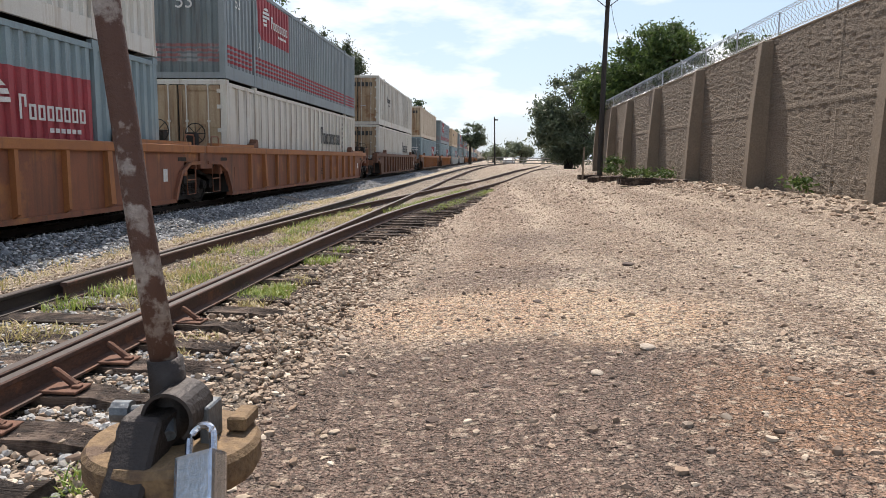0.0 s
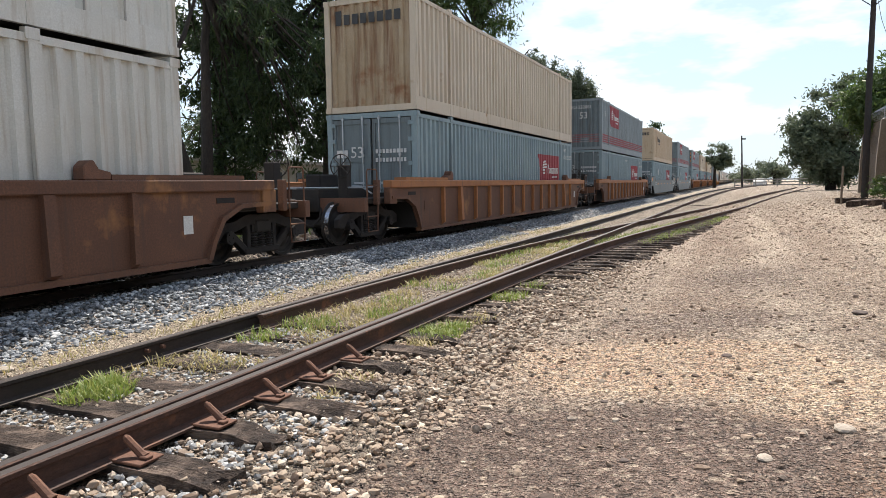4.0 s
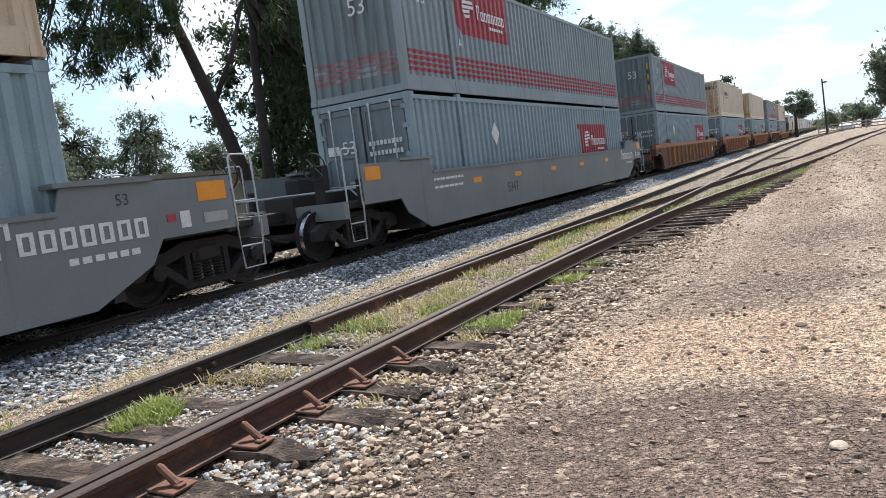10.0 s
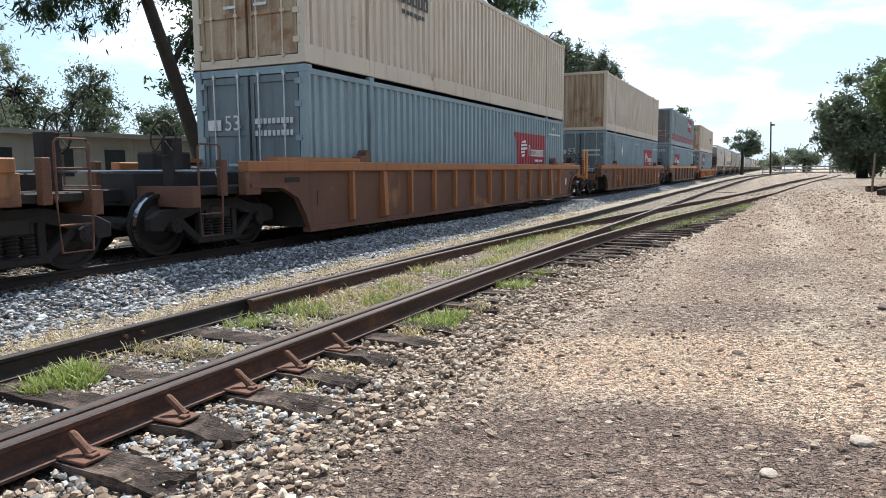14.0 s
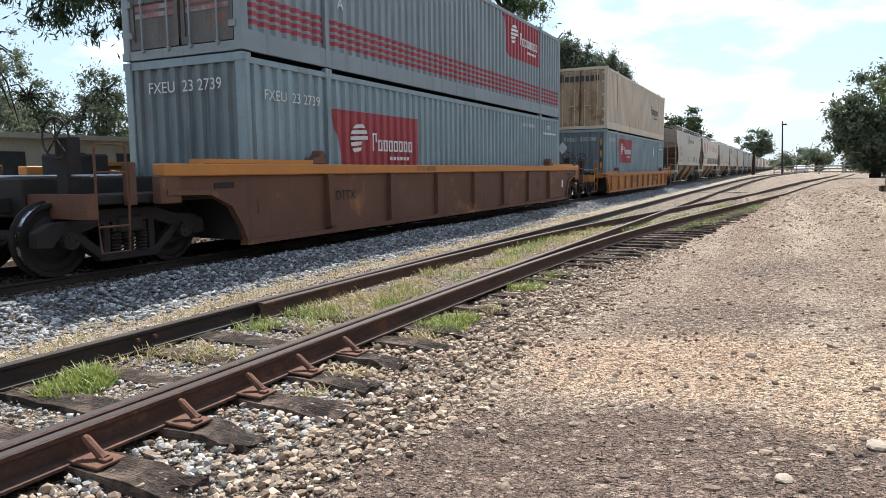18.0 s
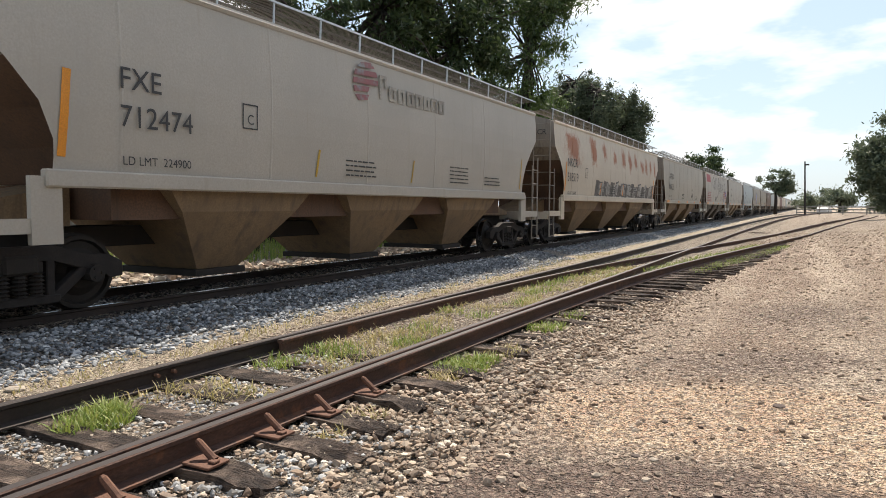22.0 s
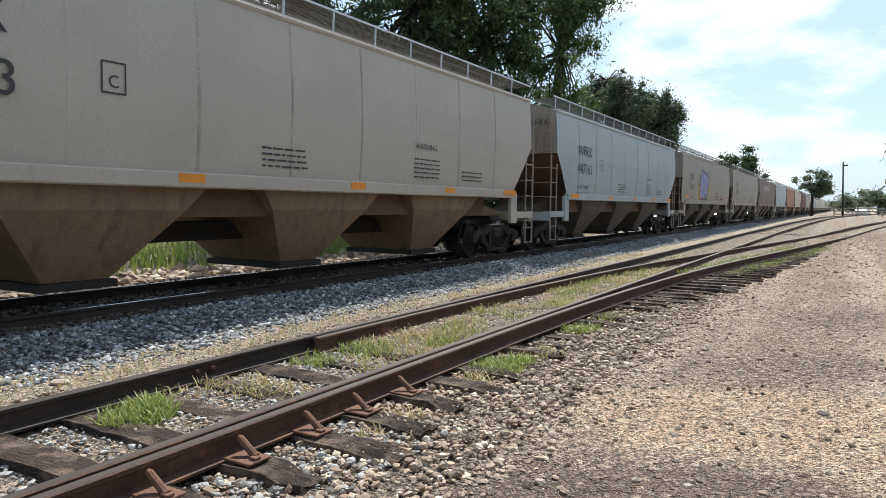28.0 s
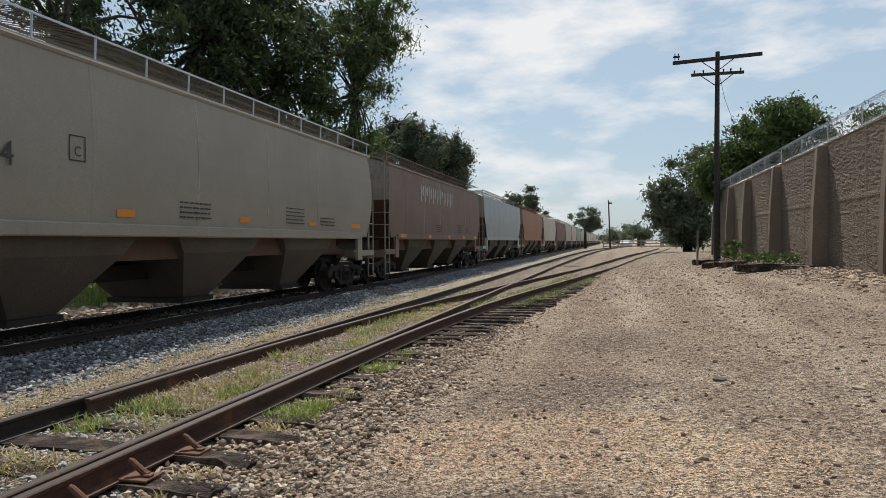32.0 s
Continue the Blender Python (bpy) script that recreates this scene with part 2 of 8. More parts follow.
    for x, lean, wide in ((-1.05, 0.0, 0.3), (0.75, 0.012, 0.32), (2.3, 0.02, 0.25)):     # paler wheel tracks along the yard
        off = calc("ABSOLUTE", calc("SUBTRACT", calc("MULTIPLY_ADD", sep.outputs["Y"], -lean, calc("MULTIPLY_ADD", wob2, 0.35, sep.outputs["X"])), x))
        near = rng(sep.outputs["Y"], 3.5, 7.5)
        base = mix(calc("MULTIPLY", calc("MULTIPLY", rng(off, wide * 1.5, wide * 0.4), near), 0.7), base, DIRT_PALE)
        base = mix(calc("MULTIPLY", calc("MULTIPLY", rng(calc("ABSOLUTE", calc("SUBTRACT", off, wide * 1.7)), 0.14, 0.04), near), 0.4), base, DIRT_TAN)
    damp = spot(-2.2, 2.7, 2.7, 2.6, 0.84, 0.98)
    base = mix(damp, base, DIRT_DARK)
    base = mix(spot(-2.0, 6.15, 1.55, 1.0, 0.8, 1.02), base, DIRT_SAND)
    base = mix(spot(-0.8, 5.5, 0.9, 0.9, 0.5, 1.1), base, DIRT_SAND)
    base = mix(spot(-1.4, 11.4, 0.9, 1.5, 0.3, 1.2), base, DIRT_DARK)
    base = mix(spot(-1.8, 8.1, 1.15, 0.75, 0.55, 1.05), base, DIRT_DARK)
    base = mix(spot(-0.4, 3.4, 0.6, 0.9, 0.3, 1.3), base, DIRT_RUST)
    base = mix(calc("MULTIPLY", rng(sep.outputs["Y"], 20.0, 48.0), 0.75), base, (0.235, 0.185, 0.135))
    base = mix(band(-7.1, -6.7, -3.5, -3.2), base, (0.2, 0.165, 0.125))
    base = mix(band(-8.15, -7.8, -7.0, -6.8), base, (0.47, 0.4, 0.29))
    base = mix(band(-13.0, -12.6, -8.1, -7.75), base, (0.13, 0.135, 0.14))
    # near-black band along the bed of the main track
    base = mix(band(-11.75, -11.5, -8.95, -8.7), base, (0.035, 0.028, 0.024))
    base = mix(rng(sep.outputs["X"], -13.0, -14.0), base, (0.13, 0.12, 0.06))
    grit = n.new("ShaderNodeTexVoronoi")
    grit.inputs["Scale"].default_value = 95
    l.new(co.outputs["Object"], grit.inputs["Vector"])
    gr = n.new("ShaderNodeSeparateColor")
    l.new(grit.outputs["Color"], gr.inputs["Color"])
    loose = calc("MULTIPLY_ADD", rng(sep.outputs["Y"], 17.0, 7.0), 0.65, 0.35)      # the far yard is trodden smoother
    base = mix(calc("MULTIPLY", rng(gr.outputs["Red"], 0.72, 0.8), calc("MULTIPLY_ADD", damp, -0.38, 0.55)), base, (0.66, 0.55, 0.43))
    base = mix(calc("MULTIPLY", rng(gr.outputs["Green"], 0.74, 0.8), calc("MULTIPLY", loose, 0.7)), base, (0.09, 0.068, 0.055))
    base = mix(calc("MULTIPLY", rng(gv.outputs["Red"], 0.7, 0.8), calc("MULTIPLY_ADD", damp, -0.42, 0.6)), base, (0.66, 0.55, 0.43))
    base = mix(calc("MULTIPLY", rng(gv.outputs["Green"], 0.74, 0.84), calc("MULTIPLY", loose, 0.75)), base, (0.1, 0.075, 0.06))
    base = mix(0.75, base, tex(24, 6, None, 0.8), "OVERLAY")
    base = mix(0.6, base, tex(8, 7, None, 0.75), "OVERLAY")
    base = mix(0.5, base, tex(1.3, 8, (1.0, 0.35, 1.0), 0.8), "OVERLAY")
    clods = n.new("ShaderNodeTexVoronoi")
    clods.inputs["Scale"].default_value = 15
    l.new(co.outputs["Object"], clods.inputs["Vector"])
    cv = n.new("ShaderNodeSeparateColor")
    l.new(clods.outputs["Color"], cv.inputs["Color"])
    base = mix(calc("MULTIPLY", calc("MULTIPLY", rng(cv.outputs["Red"], 0.72, 0.8), rng(clods.outputs["Distance"], 0.55, 0.35)), calc("MULTIPLY", loose, 0.35)), base, (0.17, 0.115, 0.09))
    base = mix(calc("MULTIPLY", calc("MULTIPLY", rng(cv.outputs["Green"], 0.75, 0.82), rng(clods.outputs["Distance"], 0.5, 0.3)), 0.6), base, (0.62, 0.5, 0.38))
    l.new(base, bs.inputs["Base Color"])
    bs.inputs["Roughness"].default_value = 0.95
    bp = n.new("ShaderNodeBump")
    bp.inputs["Strength"].default_value, bp.inputs["Distance"].default_value = 1.0, 0.045
    l.new(gravel.outputs["Distance"], bp.inputs["Height"])
    bp2 = n.new("ShaderNodeBump")
    bp2.inputs["Strength"].default_value, bp2.inputs["Distance"].default_value = 1.0, 0.12
    l.new(tex(9, 6), bp2.inputs["Height"])
    l.new(bp.outputs["Normal"], bp2.inputs["Normal"])
    l.new(bp2.outputs["Normal"], bs.inputs["Normal"])
    return m


DIRT_DARK, DIRT_MID, DIRT_TAN = (0.2, 0.135, 0.104), (0.47, 0.36, 0.265), (0.34, 0.245, 0.175)
DIRT_PALE, DIRT_SAND, DIRT_RUST = (0.6, 0.48, 0.36), (0.69, 0.48, 0.315), (0.34, 0.2, 0.12)
M_GROUND = ground_mat()
M_BALLAST = stone_mat("grey_ballast_stone", [(0.075, 0.083, 0.088), (0.36, 0.38, 0.395), (0.14, 0.155, 0.168), (0.66, 0.67, 0.67), (0.09, 0.098, 0.102), (0.28, 0.3, 0.315)])
M_BEDDARK = stone_mat("blackish_bed_stone", [(0.02, 0.017, 0.015), (0.05, 0.042, 0.036), (0.03, 0.025, 0.022), (0.075, 0.064, 0.055)])
M_STONE = stone_mat("tan_loose_stone", [(0.16, 0.11, 0.08), (0.54, 0.43, 0.32), (0.25, 0.175, 0.12), (0.78, 0.67, 0.53), (0.18, 0.12, 0.085), (0.46, 0.37, 0.28), (0.34, 0.235, 0.16)])
M_PEBBLE = stone_mat("dusty_yard_pebbles", [(0.2, 0.14, 0.1), (0.44, 0.33, 0.24), (0.28, 0.2, 0.14), (0.66, 0.55, 0.43), (0.1, 0.07, 0.055), (0.36, 0.265, 0.19)])
M_FARPEBBLE = stone_mat("pale_yard_pebbles", [(0.3, 0.22, 0.16), (0.5, 0.39, 0.29), (0.38, 0.28, 0.2), (0.66, 0.55, 0.43), (0.24, 0.17, 0.125)])
M_LIME = stone_mat("pale_limestone_ballast", [(0.2, 0.205, 0.205), (0.46, 0.465, 0.46), (0.27, 0.27, 0.265), (0.68, 0.68, 0.66), (0.12, 0.11, 0.1), (0.38, 0.365, 0.33)])
M_RAIL = mat("rusty_rail_steel", (0.135, 0.066, 0.044), (0.07, 0.04, 0.03), 0.75, 0.2, 5, 70, 0.4, stain=(0.17, 0.075, 0.04), stretch=(1, 0.4, 1))
M_RAILDARK = mat("blackened_rail_steel", (0.06, 0.04, 0.032), (0.035, 0.026, 0.022), 0.7, 0.2, 5, 70, 0.3, stretch=(1, 0.4, 1))
M_RAILTOP = mat("worn_rail_head", (0.06, 0.05, 0.046), (0.1, 0.085, 0.08), 0.5, 0.5, 6, 90, 0.1, stretch=(6, 0.3, 1))
M_MAINTOP = mat("bright_rail_head", (0.62, 0.63, 0.66), (0.5, 0.5, 0.52), 0.22, 1.0, 8, 90, 0.03)
M_TIE = mat("weathered_tie_wood", (0.125, 0.085, 0.062), (0.035, 0.026, 0.022), 0.95, 0, 5, 22, 1.0, stretch=(0.35, 6, 6), stain=(0.21, 0.155, 0.12), stain_at=(0.5, 0.62), vary=0.3, bump_dist=0.05)
M_MAINTIE = mat("blackish_tie_wood", (0.05, 0.037, 0.03), (0.022, 0.018, 0.016), 0.9, 0, 7, 40, 0.7, stretch=(0.5, 6, 6), vary=0.3, bump_dist=0.03)
M_PLATE = mat("rusty_plate", (0.23, 0.105, 0.06), (0.15, 0.075, 0.05), 0.85, 0.1, 12, 80, 0.4)
M_WALL = mat("brown_rough_masonry", (0.245, 0.197, 0.148), (0.185, 0.148, 0.112), 0.95, 0, 0.7, 14, 1.0, stain=(0.18, 0.14, 0.11), stain_at=(0.56, 0.75), stretch=(1, 1, 2.2), bump_dist=0.05)
M_PILASTER = mat("brown_cement_plaster", (0.285, 0.23, 0.172), (0.22, 0.175, 0.13), 0.93, 0, 1.1, 22, 0.4, streak=(0.23, 0.18, 0.14))
M_BARK = mat("grey_brown_bark", (0.075, 0.058, 0.046), (0.04, 0.032, 0.027), 0.95, 0, 5, 30, 0.9, stretch=(1, 1, 0.3), bump_dist=0.03)
M_LEAF = leaf_mat("dark_green_leaves", (0.022, 0.042, 0.014), (0.062, 0.095, 0.03))
M_LEAF_B = leaf_mat("fresh_green_leaves", (0.044, 0.082, 0.022), (0.11, 0.165, 0.045))
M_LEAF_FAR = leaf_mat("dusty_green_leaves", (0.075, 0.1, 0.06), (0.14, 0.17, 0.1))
# aerial haze of the far trees is mixed into this leaf colour
M_LEAF_PALE = leaf_mat("haze_tinted_pale_leaves", (0.11, 0.14, 0.09), (0.21, 0.24, 0.16))
M_GRASS = leaf_mat("grass_blades", (0.14, 0.235, 0.035), (0.34, 0.36, 0.1))
M_STRAW = leaf_mat("dry_grass_blades", (0.5, 0.4, 0.2), (0.3, 0.28, 0.1))
M_POLE = mat("tarred_pole_wood", (0.05, 0.042, 0.036), (0.03, 0.026, 0.024), 0.85, 0, 6, 50, 0.4)
M_GALV = mat("galvanised_wire", (0.55, 0.57, 0.58), (0.42, 0.44, 0.46), 0.4, 0.8, 9, 60, 0.1)
M_DARK = mat("sooty_black_steel", (0.022, 0.02, 0.018), (0.036, 0.03, 0.026), 0.8, 0.2, 5, 60, 0.3)
M_TRUCK = mat("dusty_truck_iron", (0.036, 0.029, 0.025), (0.02, 0.017, 0.016), 0.85, 0.1, 6, 60, 0.35)
M_WHEEL = mat("wheel_steel", (0.04, 0.034, 0.03), (0.025, 0.022, 0.02), 0.65, 0.4, 6, 60, 0.2)
M_WHITE = mat("white_paint_mark", (0.75, 0.75, 0.73), (0.62, 0.62, 0.6), 0.6, 0, 8, 60, 0.05)
M_BLACK = mat("black_paint_mark", (0.025, 0.025, 0.027), (0.05, 0.05, 0.05), 0.6, 0, 8, 60, 0.05)
M_RED = mat("faded_red_paint", (0.42, 0.045, 0.06), (0.33, 0.045, 0.055), 0.55, 0, 2.5, 50, 0.1)
M_REDWORN = mat("worn_pale_red_paint", (0.34, 0.1, 0.105), (0.27, 0.13, 0.13), 0.6, 0, 2.5, 30, 0.1, stain=(0.26, 0.27, 0.275), stain_at=(0.5, 0.6))
M_ORANGE = mat("orange_reflector", (0.85, 0.33, 0.02), (0.75, 0.27, 0.02), 0.45, 0, 5, 60, 0.05)
M_YELLOW = mat("yellow_paint", (0.62, 0.4, 0.03), (0.5, 0.31, 0.04), 0.6, 0, 4, 50, 0.1, stain=(0.3, 0.15, 0.06), stain_at=(0.6, 0.72))


# ---- mesh helpers ----
def box(bm, x0, x1, y0, y1, z0, z1):
    v = [bm.verts.new((x, y, z)) for z in (z0, z1) for x, y in ((x0, y0), (x1, y0), (x1, y1), (x0, y1))]
    for f in ((3, 2, 1, 0), (4, 5, 6, 7), (0, 1, 5, 4), (1, 2, 6, 5), (2, 3, 7, 6), (3, 0, 4, 7)):
        bm.faces.new([v[i] for i in f])
    return v


def prism(bm, outline, axis, a, b):
    """Extrudes a flat outline between a and b along an axis (0, 1 or 2); the outline gives the two other coordinates in order."""
    def at(p, d):
        q = list(p)
        q.insert(axis, d)
        return q
    lo = [bm.verts.new(at(p, a)) for p in outline]
    hi = [bm.verts.new(at(p, b)) for p in outline]
    bm.faces.new(lo)
    bm.faces.new(hi[::-1])
    for i in range(len(lo)):
        j = (i + 1) % len(lo)
        bm.faces.new((lo[j], lo[i], hi[i], hi[j]))


def tube(bm, points, radii, sides=8, caps=True):
    """A round bar through points, with a radius at each."""
    pts = [Vector(p) for p in points]
    if isinstance(radii, (int, float)):
        radii = [radii] * len(pts)
    rings = []
    for i, p in enumerate(pts):
        d = (pts[min(i + 1, len(pts) - 1)] - pts[max(i - 1, 0)]).normalized()
        u = d.orthogonal().normalized() if abs(d.z) > 0.9 else d.cross(Vector((0, 0, 1))).normalized()
        w = d.cross(u)
        rings.append([bm.verts.new(p + radii[i] * (math.cos(k) * u + math.sin(k) * w)) for k in (2 * math.pi * s / sides for s in range(sides))])
    for r, q in zip(rings, rings[1:]):
        for i in range(sides):
            bm.faces.new((r[i], r[(i + 1) % sides], q[(i + 1) % sides], q[i]))
    if caps:
        bm.faces.new(rings[0][::-1])
        bm.faces.new(rings[-1])


def bevelled(bm, width, segments=1):
    bmesh.ops.bevel(bm, geom=bm.edges[:], offset=width, segments=segments, affect="EDGES", profile=0.7)


def mesh_of(bm, material, smooth=False):
    bmesh.ops.recalc_face_normals(bm, faces=bm.faces)
    me = bpy.data.meshes.new("mesh")
    bm.to_mesh(me)
    bm.free()
    me.materials.append(material)
    if smooth:
        me.polygons.foreach_set("use_smooth", [True] * len(me.polygons))
    return me


def part(name, bm, material, parent, label="", smooth=False):
    """Links a bmesh (or a ready mesh) as one mesh under its thing."""
    me = bm if isinstance(bm, bpy.types.Mesh) else mesh_of(bm, material, smooth)
    ob = new(name, me)
    ob.parent = parent
    return tagged(ob, label)


def thing(name, m, label, category, group="", kind=""):
    ob = new(name)
    ob.matrix_basis = m
    return tagged(ob, label, category, group, kind)


def soup(name, verts, faces, material, parent=None):
    me = bpy.data.meshes.new(name)
    me.from_pydata(verts, [], faces)
    me.materials.append(material)
    ob = new(name, me)
    ob.parent = parent
    return ob


def words(text, size):
    """A mesh of plain lettering in the plane of x (along) and z (up), standing on z = 0."""
    cu = bpy.data.curves.new("letters", "FONT")
    cu.body, cu.size = text, size
    tmp = bpy.data.objects.new("letters", cu)
    me = bpy.data.meshes.new_from_object(tmp)
    bpy.data.objects.remove(tmp)
    me.materials.clear()
    me.transform(Matrix.Rotation(math.pi / 2, 4, "X"))
    return me


# ---- ground ----
def step(v, a, b):
    t = min(1.0, max(0.0, (v - a) / (b - a)))
    return t * t * (3 - 2 * t)


def siding_far(y):
    return -6.15 + 0.0006 * max(0.0, y - 40) ** 2


def siding_near(y):
    """The diverging rail: straight, then a curve, then straight again off to the yard."""
    u = max(0.0, min(y, 20.3) - 7.0)
    return -4.6 + 0.0047 * u * u + 0.125 * max(0.0, y - 20.3)


def ground_z(x, y):
    """Height of the bare ground: the yard climbs to the wall, the main line lies on a low bank."""
    yard = 0.02 + 0.105 * max(0.0, min(x, 4.6) + 2.6) * (1 - 0.75 * step(y, 40, 90)) + 0.35 * step(y, 45, 110) * step(x, -9, -3)
    bank = 0.13 * step(x, -7.9, -8.7) - 0.13 * step(x, -12.0, -13.0)
    dip = 0.05 * step(x, -6.2, -6.3) * (1 - step(x, -6.9, -7.2)) - 0.03 * step(x, -6.4, -7.2) * (1 - step(x, -7.9, -8.6) if x > -8.6 else 0)
    dip += (-0.012 - 0.03 * (1 - step(y, 2.2, 3.2))) * step(x, -3.15, -3.8) * (1 - step(x, -6.6, -7.1)) if -7.2 < x < -3 else 0
    if -6.1 < x < siding_near(y) - 0.05:
        dip += (0.05 * step(y, 3.2, 4.6) + 0.035 * step(y, 6.2, 8.5)) * (1 - step(y, 40, 60))
    rough = 0.035 * noise.noise((x * 0.45, y * 0.3, 0.0)) + 0.012 * noise.noise((x * 2.1, y * 1.7, 3.0))
    return yard + bank + dip + rough


def graded(stops):
    out = []
    for (a, s), (b, _) in zip(stops, stops[1:]):
        out += list(np.arange(a, b - 1e-6, s))
    return out + [stops[-1][0]]


def build_ground():
    xs = graded([(-1500, 300), (-300, 60), (-60, 8), (-20, 1.2), (-9, 0.25), (6, 0.8), (14, 6), (60, 60), (300, 300), (1500, 0)])
    ys = graded([(-300, 60), (-60, 8), (-4, 0.3), (14, 0.6), (40, 2), (120, 10), (300, 100), (2500, 0)])
    verts = [(x, y, ground_z(x, y)) for y in ys for x in xs]
    w = len(xs)
    faces = [(j * w + i, j * w + i + 1, (j + 1) * w + i + 1, (j + 1) * w + i) for j in range(len(ys) - 1) for i in range(w - 1)]
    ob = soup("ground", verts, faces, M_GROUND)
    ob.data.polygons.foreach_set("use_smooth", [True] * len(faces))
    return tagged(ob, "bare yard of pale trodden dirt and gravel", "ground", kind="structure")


build_ground()
rng = np.random.default_rng(7)
ico = bmesh.new()
bmesh.ops.create_icosphere(ico, subdivisions=1, radius=1.12)
ROUGH = np.array([v.co[:] for v in ico.verts])
ROUGH_F = np.array([[v.index for v in f.verts] for f in ico.faces])
ico.free()
CHIP = np.array([(1.1, 0, 0), (-1, 0.1, 0), (0.1, 1.1, 0), (0, -1, 0.1), (0.1, 0.1, 1), (0, 0, -1)], float)
CHIP_F = np.array([(0, 2, 4), (2, 1, 4), (1, 3, 4), (3, 0, 4), (2, 0, 5), (1, 2, 5), (3, 1, 5), (0, 3, 5)])


def stones(name, places, sizes, material, label, sink=0.3, chips=False):
    """Loose angular stones as one heap; the small ones are chips of eight facets."""
    small = np.full(len(places), True) if chips else sizes < 0.026
    verts, faces, count = [], [], 0
    for shape, facets, pick in ((CHIP, CHIP_F, small), (ROUGH, ROUGH_F, ~small)):
        at, size, m = places[pick], sizes[pick], len(shape)
        n = len(at)
        jag = 1 + rng.uniform(-0.34, 0.3, (n, m, 1)) + rng.uniform(-0.14, 0.14, (n, m, 3))
        dims = size[:, None] * rng.uniform([0.6, 0.5, 0.3], [1.2, 1.0, 0.75], (n, 3)) / 2
        a, tilt = rng.uniform(0, 2 * np.pi, n), rng.normal(0, 0.3, n)
        p = shape[None] * jag * dims[:, None]
        y2, z2 = p[..., 1] * np.cos(tilt)[:, None] - p[..., 2] * np.sin(tilt)[:, None], p[..., 1] * np.sin(tilt)[:, None] + p[..., 2] * np.cos(tilt)[:, None]
        c, s = np.cos(a)[:, None], np.sin(a)[:, None]
        q = np.stack([p[..., 0] * c - y2 * s, p[..., 0] * s + y2 * c, z2], -1)
        q += at[:, None]
        q[..., 2] += (dims[:, 2] * (1 - 2 * sink))[:, None]
        verts += q.reshape(-1, 3).tolist()
        faces += (facets[None] + count + m * np.arange(n)[:, None, None]).reshape(-1, 3).tolist()
        count += n * m
    ob = soup(name, verts, faces, material)
    return tagged(ob, label, "stones", kind="stuff")


def scatter(x0, x1, y0, y1, density, keep=None):
    n = int((x1 - x0) * (y1 - y0) * density)
    xs, ys = rng.uniform(x0, x1, n), rng.uniform(y0, y1, n)
    if keep is not None:
        k = keep(xs, ys)
        xs, ys = xs[k], ys[k]
    return np.array([(x, y, ground_z(x, y)) for x, y in zip(xs, ys)])


